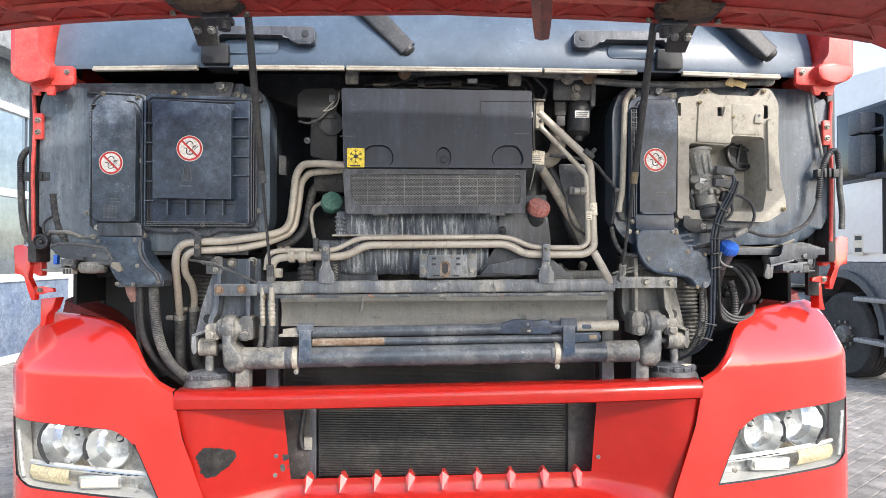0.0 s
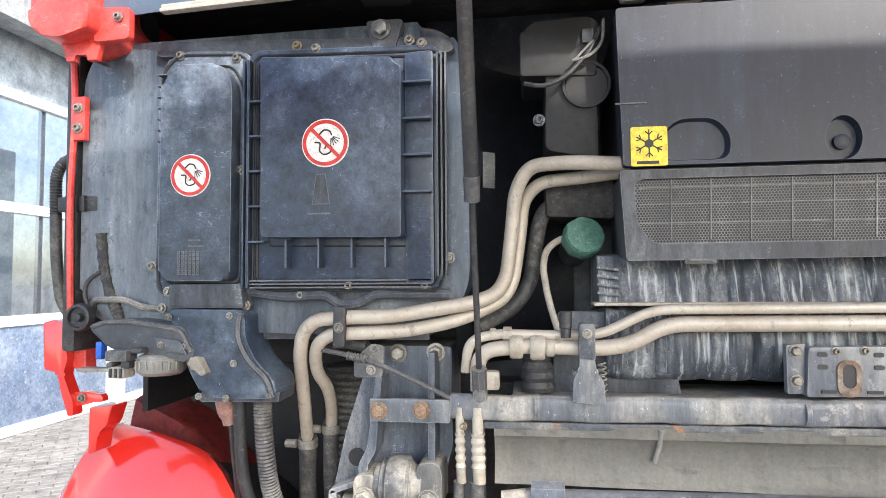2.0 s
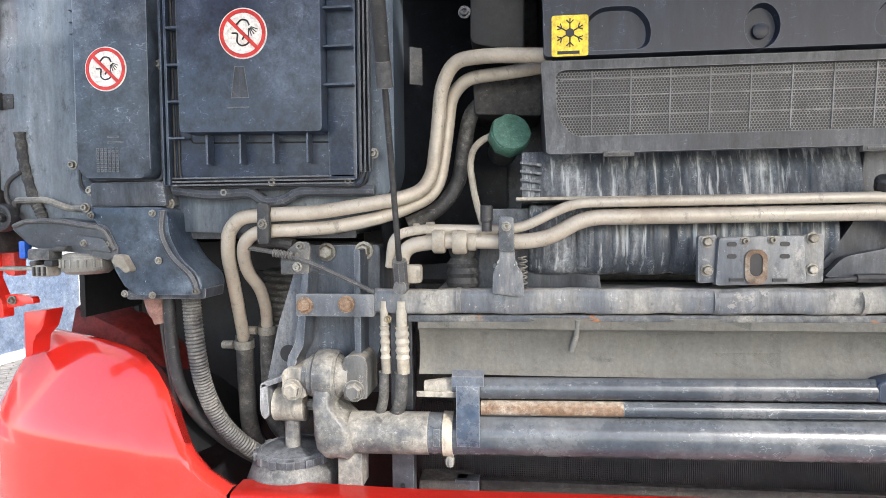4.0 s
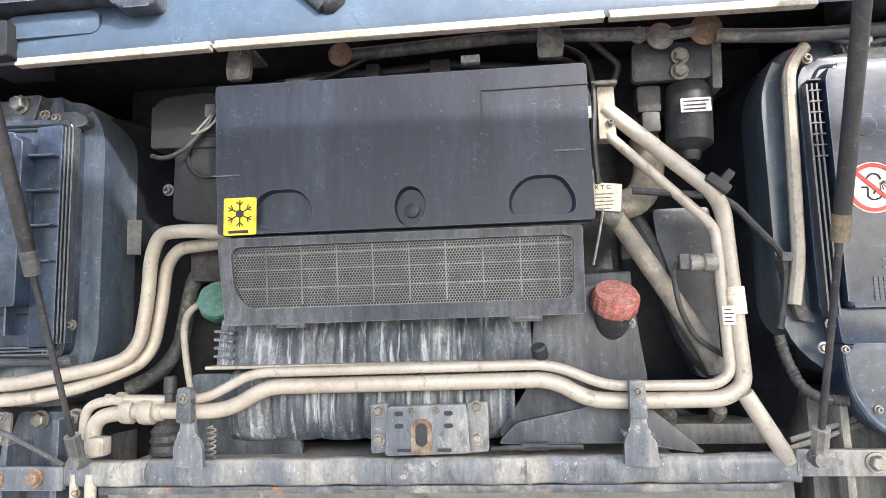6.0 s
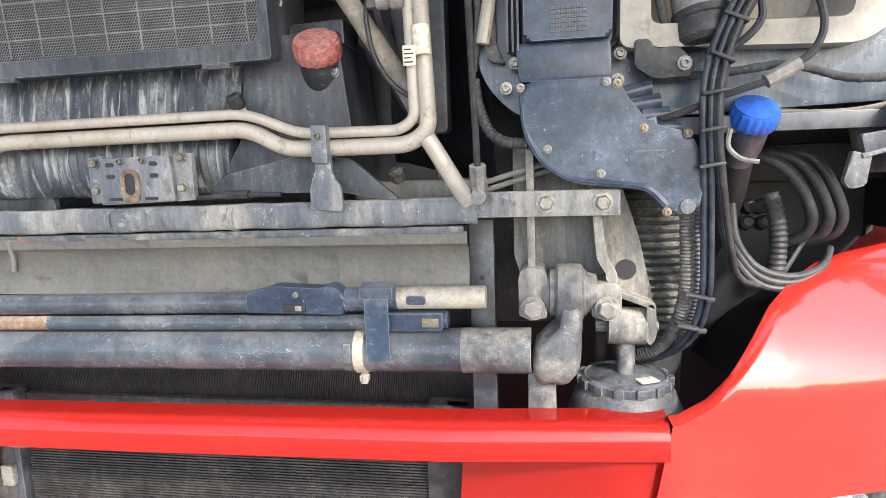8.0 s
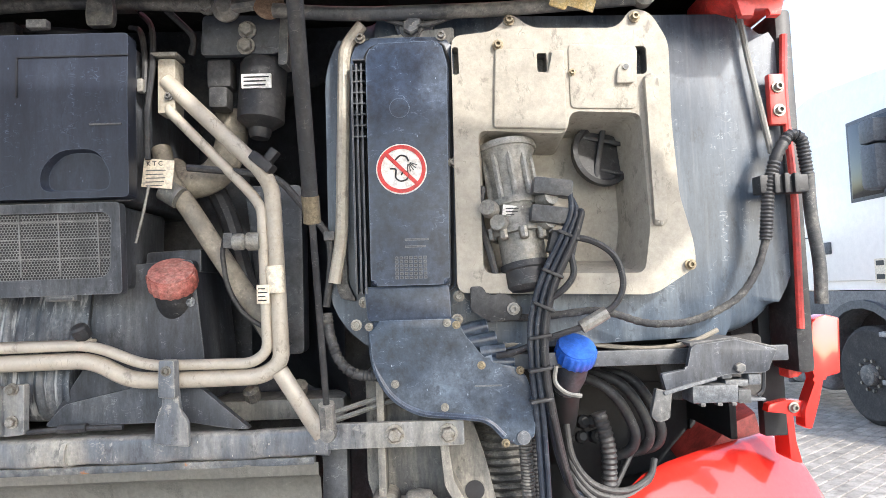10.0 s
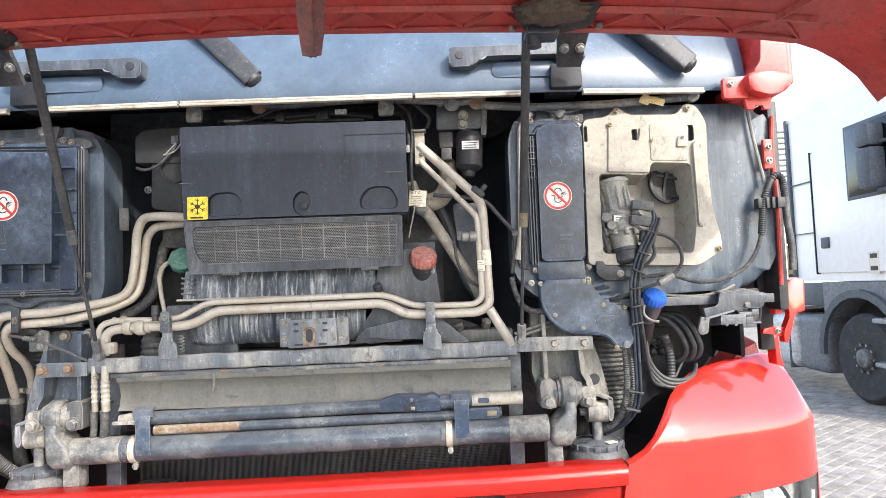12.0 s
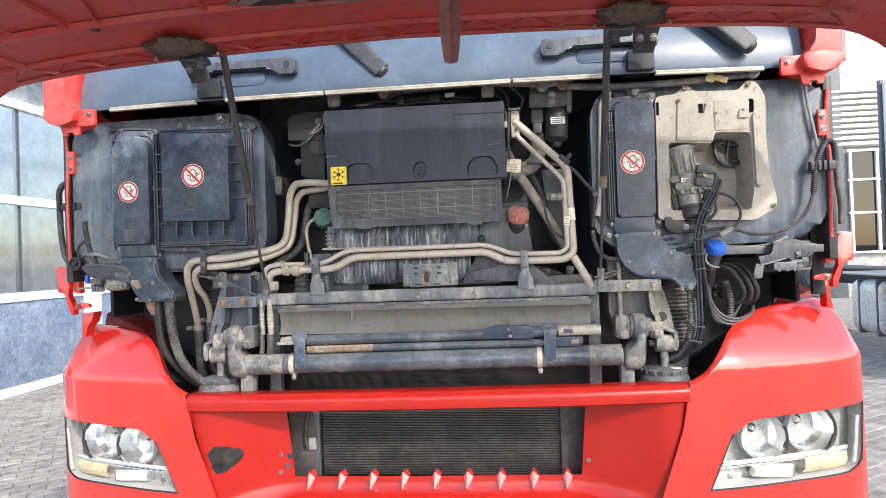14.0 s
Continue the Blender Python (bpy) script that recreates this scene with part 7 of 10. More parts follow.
part("filler_shell", bm, PLASTIC_GREY, tank, "smooth dark filler section")
bolt(tank, 0.292, 1.916, 1.582, 0.9, "torx", TANK)
bm = B()
prism(bm, fillet([(0.222, 1.622), (0.300, 1.622), (0.300, 1.655), (0.224, 1.652)], 0.004, 2), 1.935, 2.0, 0.003)
part("back_bracket", bm, PLASTIC_GREY, tank)
bm = B()
prism(bm, fillet([(0.105, 1.425), (0.22, 1.425), (0.29, 1.425), (0.345, 1.415), (0.375, 1.412), (0.31, 1.468), (0.24, 1.475), (0.13, 1.452)], 0.006, 3), 1.903, 1.915, 0.003)
part("foot_plate", bm, PLASTIC_GREY, tank)
bm = B()
prism(bm, fillet([(-0.365, 1.40), (-0.18, 1.40), (-0.20, 1.522), (-0.352, 1.522)], 0.006, 2), 1.945, 1.955, 0.002)
part("side_plate", bm, PLASTIC_GREY, tank)


def filler_cap(name, x, y, z, r, h, m, axis, lobes, parent, label, neck=True):
    bm = B()
    lathe(bm, [(r * 0.96, 0.0), (r * 1.0, 0.003), (r * 1.0, h * 0.75), (r * 0.95, h * 0.9)], (x, y, z), axis=axis, seg=lobes * 4, lobes=lobes, lobe=0.022)
    lathe(bm, [(r * 0.94, h * 0.80), (r * 0.90, h), (r * 0.5, h * 1.04), (r * 0.2, h * 1.04)], (x, y, z), axis=axis, seg=32)
    cap = part(name, bm, m, parent, label, angle=40)
    return cap


ax = Vector((0.10, -0.62, 0.78)).normalized()
filler_cap("red_cap", 0.270, 1.916, 1.604, 0.0315, 0.026, REDCAP, ax, 18, tank, "sun-bleached red screw cap")
bm = B()
lathe(bm, [(0.026, -0.045), (0.027, -0.01), (0.024, 0.0)], (0.270, 1.916, 1.604), axis=ax, seg=24)
part("filler_neck", bm, RUBBER, tank)
ag = Vector((0.20, -0.88, 0.30)).normalized()
filler_cap("green_cap", -0.316, 1.960, 1.626, 0.0305, 0.026, GREEN, ag, 8, tank, "dusty green screw cap")
bm = B()
lathe(bm, [(0.022, -0.05), (0.024, 0.002)], (-0.316, 1.960, 1.626), axis=ag, seg=20)
part("filler_neck", bm, RUBBER, tank)
bm = B()
tube(bm, [(-0.332, 1.962, 1.634), (-0.352, 1.955, 1.627), (-0.368, 1.955, 1.613), (-0.373, 1.955, 1.588), (-0.366, 1.952, 1.540), (-0.352, 1.945, 1.493)], 0.0052, 0.03, seg=10)
part("overflow_hose", bm, TRIM, tank, "pale overflow hose")

# ---- pale refrigerant and coolant pipes ----
def pipe(name, pts, r, label, bend=0.035, m=None, cat="pipe", grp="pipes"):
    t = thing(name, pts[0], label, cat, grp)
    bm = B()
    tube(bm, pts, r, bend, seg=16)
    part("run", bm, m or PIPE, t)
    return t


Y = 1.884
pipe("coolant_pipe", [(-0.255, 1.872, 1.724), (-0.341, 1.895, 1.734), (-0.392, 1.915, 1.734), (-0.412, 1.926, 1.700), (-0.418, 1.932, 1.640), (-0.426, 1.928, 1.574), (-0.44, 1.918, 1.549), (-0.471, 1.9, 1.537), (-0.526, 1.888, 1.528), (-0.591, 1.882, 1.518), (-0.653, 1.882, 1.517), (-0.703, 1.884, 1.513), (-0.724, 1.89, 1.493), (-0.736, 1.91, 1.457), (-0.745, 1.94, 1.428), (-0.756, 1.985, 1.366), (-0.768, 2.03, 1.3)], 0.0104, "pale bent coolant pipe along the cab wall", 0.03)
pipe("coolant_pipe", [(-0.255, 1.915, 1.722), (-0.300, 1.925, 1.718), (-0.376, 1.942, 1.714), (-0.400, 1.950, 1.690), (-0.407, 1.952, 1.630), (-0.417, 1.948, 1.565), (-0.432, 1.938, 1.54), (-0.465, 1.918, 1.523), (-0.504, 1.9, 1.509), (-0.568, 1.89, 1.497), (-0.625, 1.885, 1.494), (-0.68, 1.887, 1.492), (-0.702, 1.895, 1.478), (-0.714, 1.915, 1.457), (-0.721, 1.945, 1.427), (-0.716, 1.98, 1.4), (-0.719, 2.01, 1.362), (-0.727, 2.03, 1.32)], 0.0098, "pale bent coolant pipe along the cab wall", 0.025)
for x, y, z, r in ((-0.768, 2.030, 1.300, 0.0150), (-0.727, 2.030, 1.325, 0.0135)):
    t = thing("coolant_hose", (x, y, z), "grey rubber coolant hose with clip", "hose", "coolant hoses")
    bm = B()
    if x < -0.75:
        tube(bm, [(x, y, z + 0.012), (x - 0.004, y + 0.012, z - 0.06), (x - 0.004, y + 0.02, z - 0.16), (x + 0.02, y + 0.035, z - 0.215), (x + 0.09, y + 0.05, z - 0.235)], r, 0.05, seg=14)
    else:
        tube(bm, [(x, y, z + 0.012), (x - 0.003, y + 0.01, z - 0.09), (x - 0.002, y + 0.02, z - 0.17), (x + 0.03, y + 0.04, z - 0.215), (x + 0.08, y + 0.06, z - 0.22)], r, 0.04, seg=14)
    part("hose", bm, HOSE, t)
    bm = B()
    tube(bm, [(x, y, z + 0.004), (x, y + 0.001, z - 0.010)], r + 0.002, seg=20)
    cl = part("hose_clip", bm, GREYALU, t)
    bm = B()
    lathe(bm, [(0.007, -0.004), (0.007, 0.014), (0.004, 0.016)], (x - r - 0.006, y - 0.007, z - 0.003), axis=(-1, 0, 0), seg=8)
    part("clip_screw", bm, GREYALU, cl)
t = thing("pipe_clip", (-0.656, 1.86, 1.49), "black clip joining the two coolant pipes", "clip")
bm = B()
prism(bm, fillet([(-0.671, 1.474), (-0.653, 1.474), (-0.652, 1.532), (-0.670, 1.534)], 0.005, 3), 1.866, 1.874, 0.003)
part("strap", bm, RUBBER, t)
bolt(t, -0.6615, 1.866, 1.503, 1.0)
# black hose behind the pipe bend
pipe("heater_hose", [(-0.32, 1.985, 1.70), (-0.372, 1.985, 1.68), (-0.384, 1.985, 1.62), (-0.392, 1.98, 1.56), (-0.425, 1.975, 1.520), (-0.47, 1.97, 1.500)], 0.012, "black rubber hose behind the pipes", 0.04, HOSE, "hose", "")

pipe("refrigerant_pipe", [(-0.466, 1.885, 1.415), (-0.466, Y, 1.470), (-0.400, Y, 1.478), (-0.295, Y, 1.475), (-0.258, Y, 1.481), (-0.212, Y, 1.508), (0.168, Y, 1.511), (0.190, Y, 1.505), (0.227, Y, 1.484), (0.280, Y, 1.482), (0.396, Y, 1.483), (0.422, Y, 1.500), (0.418, Y, 1.60), (0.413, Y, 1.728), (0.400, 1.878, 1.752), (0.270, 1.895, 1.880)], 0.0108, "thick pale refrigerant pipe bent round the tank", 0.028)
pipe("refrigerant_pipe", [(-0.484, 1.89, 1.440), (-0.478, Y, 1.485), (-0.440, Y, 1.494), (-0.340, Y, 1.492), (-0.297, Y, 1.494), (-0.228, 1.88, 1.528), (0.168, 1.88, 1.531), (0.195, 1.88, 1.525), (0.250, 1.88, 1.502), (0.385, 1.88, 1.501), (0.405, 1.88, 1.515), (0.403, 1.88, 1.60), (0.400, 1.88, 1.702), (0.385, 1.885, 1.722), (0.275, 1.893, 1.838), (0.272, 1.90, 1.850)], 0.0070, "thin pale refrigerant pipe beside the thick one", 0.024)
pipe("drain_pipe", [(0.420, 1.88, 1.490), (0.470, 1.888, 1.404)], 0.011, "short pale pipe down to the crossmember")
t = thing("expansion_valve", (0.275, 1.90, 1.87), "pale metal valve block at the pipe ends", "valve")
bm = B()
box(bm, (0.272, 1.905, 1.872), (0.024, 0.03, 0.075), 0.003)
part("block", bm, TRIM, t)
bm = B()
box(bm, (0.270, 1.90, 1.914), (0.036, 0.03, 0.006), 0.002)
part("head", bm, GREYALU, t)
bolt(t, 0.276, 1.889, 1.857, 0.8, "torx", CAST)
t = thing("pipe_coupling", (-0.40, 1.87, 1.48), "pale pipe unions beside the strut foot", "coupling")
for x, z, w, r in ((-0.424, 1.4935, 0.012, 0.0105), (-0.444, 1.4935, 0.008, 0.0085)):
    bm = B()
    lathe(bm, [(r, -w / 2), (r, w / 2)], (x, Y, z), axis=(1, 0, 0), seg=6)
    part("nut", bm, TRIM, t)
for x, z, w, r in ((-0.412, 1.4775, 0.018, 0.0180), (-0.383, 1.4765, 0.020, 0.0185), (-0.366, 1.476, 0.012, 0.013)):
    bm = B()
    lathe(bm, [(r * 0.9, -w / 2), (r, -w / 3), (r, w / 3), (r * 0.9, w / 2)], (x, Y, z), axis=(1, 0, 0), seg=10)
    part("nut", bm, TRIM, t)
bm = B()
box(bm, (-0.448, 1.873, 1.432), (0.026, 0.02, 0.026), 0.005)
part("end_cap", bm, TRIM, t, "square cream cap")
bm = B()
lathe(bm, [(0.007, 0), (0.007, 0.012), (0.0085, 0.014), (0.0085, 0.034), (0.007, 0.036)], (-0.345, 1.872, 1.490), axis=(0, 0, 1), seg=14)
part("service_cap", bm, RUBBER, t, "black service cap")
t = thing("service_port", (0.157, 1.87, 1.53), "black capped service port on the thin pipe", "service port")
bm = B()
lathe(bm, [(0.006, -0.006), (0.007, 0.004), (0.007, 0.008)], (0.158, 1.875, 1.532), axis=(-0.2, -0.5, 0.8), seg=12)
part("stem", bm, PIPE, t)
bm = B()
lathe(bm, [(0.0095, 0.0), (0.0105, 0.003), (0.0105, 0.016), (0.008, 0.019)], (0.156, 1.870, 1.540), axis=(-0.2, -0.5, 0.8), seg=16, lobes=8, lobe=0.03)
part("cap", bm, RUBBER, t)
shift(t, 0.011, 0.016, 0.0)
for x in (-0.318, 0.284):
    t = thing("pipe_clamp", (x, 1.87, 1.49), "strap clamp holding both pipes to a post", "clamp", "pipe clamps")
    bm = B()
    V = fillet([(x - 0.011, 1.464), (x + 0.011, 1.462), (x + 0.010, 1.510), (x - 0.010, 1.511)], 0.004, 3)
    prism(bm, V, 1.858, 1.872, 0.004)
    part("strap", bm, STEEL_BLUE if x < 0 else STEEL, t, "dark blue strap" if x < 0 else "dusty metal strap")
    bolt(t, x, 1.858, 1.497, 0.9)
t = thing("pipe_clip", (0.41, 1.88, 1.765), "black plastic clip on the pipe bend", "clip")
bm = B()
box(bm, (0.404, 1.874, 1.760), (0.034, 0.026, 0.014), 0.004, rot=(0, 40, 0))
box(bm, (0.416, 1.872, 1.768), (0.012, 0.018, 0.020), 0.003, rot=(0, 40, 0))
part("body", bm, RUBBER, t)
t = thing("pressure_switch", (0.37, 1.88, 1.66), "pale pressure switch on the pipe bend", "sensor")
bm = B()
lathe(bm, [(0.011, 0), (0.012, 0.003), (0.012, 0.016), (0.009, 0.018), (0.009, 0.020), (0.011, 0.022), (0.011, 0.034), (0.006, 0.036)], (0.398, 1.878, 1.658), axis=(-1, 0, 0), seg=12)
part("body", bm, GREYALU, t)
bm = B()
box(bm, (0.357, 1.880, 1.660), (0.012, 0.014, 0.020), 0.002)
part("plug", bm, GREYPLASTIC, t)
bm = B()
tube(bm, [(0.350, 1.882, 1.660), (0.345, 1.888, 1.645), (0.350, 1.89, 1.60), (0.370, 1.90, 1.56), (0.41, 1.91, 1.535)], 0.0035, 0.02, seg=8)
part("lead", bm, RUBBER, t)
t = thing("pipe_label", (0.41, 1.86, 1.59), "white printed label wrapped on the pipe", "label")
bm = B()
box(bm, (0.404, 1.866, 1.589), (0.016, 0.002, 0.024), 0.0005)
part("tag", bm, STICKER, t)
bm = B()
tube(bm, [(0.4185, 1.875, 1.590), (0.417, 1.875, 1.625)], 0.0111, seg=16)
part("wrap", bm, STICKER, t)
bars(t, 0.404, 1.8648, 1.596, 0.012, 4, 0.005)

# brake hoses beside the left mount
for x, r in ((-0.492, 0.0078), (-0.467, 0.0105)):
    t = thing("brake_hose", (x, 1.89, 1.30), "ribbed pale sleeve on a black hose", "hose", "ribbed hoses")
    bm = B()
    tube(bm, [(x, 1.885, 1.392), (x, 1.885, 1.352)], r * 0.75, seg=12)
    part("fitting", bm, TRIM, t, "pale hose end fitting")
    bm = B()
    tube(bm, [(x, 1.885, 1.356), (x + 0.001, 1.885, 1.310)], r, seg=16, corr=0.0022, pitch=0.0105)
    part("sleeve", bm, TRIM, t)
    bm = B()
    tube(bm, [(x + 0.001, 1.885, 1.312), (x + 0.002, 1.885, 1.288)], r * 0.86, seg=14)
    part("cuff", bm, HOSE_PALE, t)
    bm = B()
    tube(bm, [(x - 0.002, 1.885, 1.29), (x - 0.003, 1.89, 1.25), (x - 0.012, 1.90, 1.222), (x - 0.04, 1.93, 1.205)], r * 0.95, 0.02, seg=12)
    part("hose", bm, HOSE, t)
bolt(cross, -0.488, 1.885, 1.366, 0.9, "torx", BRASS)
t = thing("bump_stop", (-0.385, 1.93, 1.41), "dusty ribbed rubber bump stop", "bump stop")
bm = B()
lathe(bm, [(0.023, 0), (0.025, 0.006), (0.022, 0.014), (0.025, 0.020), (0.022, 0.028), (0.024, 0.034), (0.018, 0.042), (0.022, 0.055), (0.016, 0.075)], (-0.383, 1.935, 1.408), axis=(0, 0, 1), seg=24)
part("body", bm, HOSE, t)
t = thing("coil_spring", (-0.295, 1.89, 1.41), "small rusty coil spring beside the clamp post", "spring")
bm = B()
tube(bm, [(-0.296 + 0.006 * math.cos(a), 1.895 + 0.006 * math.sin(a), 1.410 + 0.0006 * k) for k, a in enumerate(k * 0.5 for k in range(75))], 0.0014, 0.001, seg=5)
part("coil", bm, CAST, t)
t = thing("release_lever", (-0.63, 1.89, 1.46), "thin release cable with spring by the bracket", "cable")
bm = B()
tube(bm, [(-0.700, 1.90, 1.468), (-0.655, 1.89, 1.462), (-0.60, 1.885, 1.447), (-0.505, 1.88, 1.405)], 0.0035, 0.02, seg=8)
part("cable", bm, GREYPLASTIC, t)
bm = B()
tube(bm, [(-0.655, 1.888, 1.461), (-0.625, 1.887, 1.456)], 0.0065, seg=12, corr=0.0018, pitch=0.005)
part("spring", bm, CAST, t)
bm = B()
prism(bm, fillet([(-0.648, 1.428), (-0.605, 1.430), (-0.603, 1.475), (-0.622, 1.478), (-0.648, 1.455)], 0.005, 2), 1.895, 1.90, 0.002)
part("bracket", bm, CAST, t)
bolt(t, -0.622, 1.895, 1.440, 1.0)
bolt(t, -0.617, 1.895, 1.470, 1.0, "torx", CAST)
bm = B()
tube(bm, [(-0.70, 1.93, 1.470), (-0.67, 1.915, 1.478), (-0.63, 1.905, 1.472)], 0.009, 0.02, seg=10)
part("sleeve", bm, HOSE, t)

# brake lines crossing to the crossmember
t = thing("brake_lines", (0.53, 1.9, 1.43), "pair of thin dusty brake lines", "pipe")
for k in range(2):
    bm = B()
    tube(bm, [(0.478, 1.90, 1.418 + 0.010 * k), (0.54, 1.905, 1.436 + 0.010 * k), (0.60, 1.92, 1.452 + 0.008 * k)], 0.0035, 0.03, seg=8)
    part("line", bm, DEFLECT, t)
t = thing("engine_fittings", (0.40, 1.98, 1.44), "dusty engine fittings seen behind the crossmember", "fittings")
for x, z, tip in ((0.352, 1.434, -0.1), (0.418, 1.440, 0.15)):
    bm = B()
    lathe(bm, [(0.010, 0), (0.012, 0.004), (0.012, 0.02), (0.006, 0.024)], (x, 2.0, z), axis=(tip, -0.6, 0.8), seg=8)
    part("fitting", bm, CAST, t)
bm = B()
box(bm, (0.385, 2.03, 1.42), (0.20, 0.08, 0.03), 0.006)
part("block", bm, DEFLECT, t)

# ---- left filter covers ----
def rib_row(parent, pts, size, m, name="rib"):
    for p in pts:
        bm = B()
        box(bm, p, size, min(size) * 0.2, seg=1)
        part(name, bm, m, parent)


fc = thing("filter_cover", (-0.88, 1.88, 1.56), "narrow dark plastic intake cover with warning sticker", "cover", "intake covers")
bm = B()
prism(bm, fillet([(-0.958, 1.548), (-0.805, 1.545), (-0.805, 1.918), (-0.925, 1.925), (-0.955, 1.90)], 0.02, 4), 1.886, 1.905, 0.004)
part("flange", bm, COVER_DUSTY, fc)
bm = B()
prism(bm, fillet([(-0.935, 1.572), (-0.823, 1.570), (-0.822, 1.862), (-0.838, 1.892), (-0.915, 1.894), (-0.935, 1.875)], 0.014, 4), 1.858, 1.90, 0.010, 3)
part("lid", bm, COVER_DUSTY, fc, angle=45)
for x0, x1 in ((-0.812, -0.809), (-0.805, -0.801)):
    bm = B()
    box(bm, ((x0 + x1) / 2, 1.880, 1.73), (x1 - x0, 0.02, 0.34), 0.001)
    part("seal_edge", bm, PLASTIC, fc)
rib_row(fc, [(-0.942, 1.880, 1.885 - 0.017 * k) for k in range(7)], (0.018, 0.018, 0.002), PLASTIC_GREY)
warn_sticker(fc, -0.8855, 1.858, 1.726, 0.0315)
bm = B()
for i in range(6):
    for j in range(6):
        box(bm, (-0.902 + 0.006 * i, 1.8575, 1.582 + 0.006 * j), (0.0042, 0.002, 0.0042))
tagged(part("date_grid", bm, PLASTIC_GREY, fc, smooth=False), kind="stuff")
bars(fc, -0.872, 1.8572, 1.630, 0.030, 2, 0.008, PLASTIC_GREY)
for x, z in ((-0.921, 1.918), (-0.829, 1.909), (-0.963, 1.594), (-0.936, 1.555), (-0.945, 1.530), (-0.821, 1.737)):
    bolt(fc, x, 1.886, z, 1.0)

fb = thing("filter_cover", (-0.66, 1.88, 1.55), "wide dark plastic filter lid with raised panel and sticker", "cover", "intake covers")
bm = B()
prism(bm, fillet([(-0.803, 1.553), (-0.512, 1.550), (-0.506, 1.60), (-0.506, 1.89), (-0.520, 1.905), (-0.803, 1.912)], 0.016, 4), 1.882, 1.905, 0.005)
part("base", bm, PLASTIC, fb)
bm = B()
prism(bm, fillet([(-0.767, 1.627), (-0.562, 1.624), (-0.562, 1.866), (-0.575, 1.870), (-0.575, 1.878), (-0.769, 1.889)], 0.006, 3), 1.848, 1.885, 0.006, 3)
lid = part("raised_panel", bm, PLASTIC, fb)
bm = B()
prism(bm, fillet([(-0.562, 1.56), (-0.520, 1.558), (-0.520, 1.895), (-0.562, 1.893)], 0.006, 2), 1.874, 1.884, 0.004)
part("side_land", bm, PLASTIC, fb)
rib_row(fb, [(-0.542, 1.869, 1.845 - 0.052 * k) for k in range(4)], (0.040, 0.020, 0.003), PLASTIC)
rib_row(fb, [(-0.782, 1.874, 1.83 - 0.052 * k) for k in range(5)], (0.024, 0.016, 0.003), PLASTIC)
rib_row(fb, [(-0.735 + 0.049 * k, 1.872, 1.604) for k in range(4)], (0.003, 0.020, 0.042), PLASTIC)
for k in range(3):
    bm = B()
    box(bm, (-0.5105 + 0.006 * k - 0.004, 1.880, 1.73), (0.0022, 0.014, 0.32))
    part("lip", bm, PLASTIC_GREY, fb)
for k in range(3):
    bm = B()
    box(bm, (-0.66, 1.880, 1.565 - 0.005 * k), (0.27, 0.012, 0.002))
    part("lip", bm, PLASTIC_GREY, fb)
warn_sticker(lid, -0.6705, 1.848, 1.759, 0.0345)
bars(lid, -0.676, 1.8472, 1.659, 0.038, 1, 0.006, PLASTIC_GREY)
bm = B()
prism(bm, [(-0.690, 1.672), (-0.664, 1.672), (-0.670, 1.715), (-0.684, 1.715)], 1.8473, 1.8485)
part("moulded_mark", bm, PLASTIC_GREY, lid, smooth=False)
for x, z in ((-0.727, 1.916), (-0.698, 1.910), (-0.556, 1.914), (-0.538, 1.908), (-0.499, 1.596), (-0.535, 1.558), (-0.647, 1.557), (-0.719, 1.544), (-0.815, 1.554), (-0.805, 1.529)):
    bolt(fb, x, 1.884, z, 1.05, "torx", BRASS if z > 1.915 else ZINC)
bm = B()
prism(bm, fillet([(-0.96, 1.940), (-0.50, 1.918), (-0.49, 1.90), (-0.50, 1.895), (-0.96, 1.915)], 0.01, 3), 1.889, 1.91, 0.004)
part("top_flange", bm, CABDARK, fb)
bm = B()
tube(bm, [(-0.80, 1.89, 1.549), (-0.74, 1.885, 1.540), (-0.68, 1.885, 1.545), (-0.66, 1.885, 1.528), (-0.63, 1.885, 1.532), (-0.61, 1.885, 1.545), (-0.50, 1.89, 1.545)], 0.008, 0.02, seg=10)
part("seam_bead", bm, CABDARK, fb)
shift(fb, -0.005, 0.0, 0.005)
t = thing("rating_label", (-0.45, 1.945, 1.73), "small grey printed label on the cab wall", "label")
bm = B()
box(bm, (-0.452, 1.945, 1.735), (0.020, 0.004, 0.054), 0.0005, rot=(0, 0, 30))
part("plate", bm, GREYPLASTIC, t)

def gasket_line(parent, outline, y, r=0.0022):
    """A black sealing lip that follows a cover's outline."""
    bm = B()
    P = [Vector((p[0], y, p[1])) for p in outline]
    tube(bm, P + [P[0]], r, 0.001, seg=6, caps=False)
    part("gasket", bm, GASKET, parent)


for o in (0.0, 0.007):
    gasket_line(fb, fillet([(-0.799 + o, 1.557 + o), (-0.516 - o, 1.554 + o), (-0.510 - o, 1.60), (-0.510 - o, 1.885 - o), (-0.522 - o, 1.901 - o), (-0.799 + o, 1.908 - o)], 0.016, 4), 1.8815)
gasket_line(fb, fillet([(-0.773, 1.621), (-0.557, 1.618), (-0.557, 1.872), (-0.775, 1.894)], 0.006, 3), 1.8835)
gasket_line(fc, fillet([(-0.952, 1.553), (-0.811, 1.550), (-0.811, 1.913), (-0.922, 1.919), (-0.949, 1.896)], 0.02, 4), 1.8855)
gasket_line(fc, fillet([(-0.939, 1.567), (-0.818, 1.565), (-0.817, 1.866), (-0.834, 1.897), (-0.917, 1.899), (-0.939, 1.88)], 0.014, 4), 1.8855)

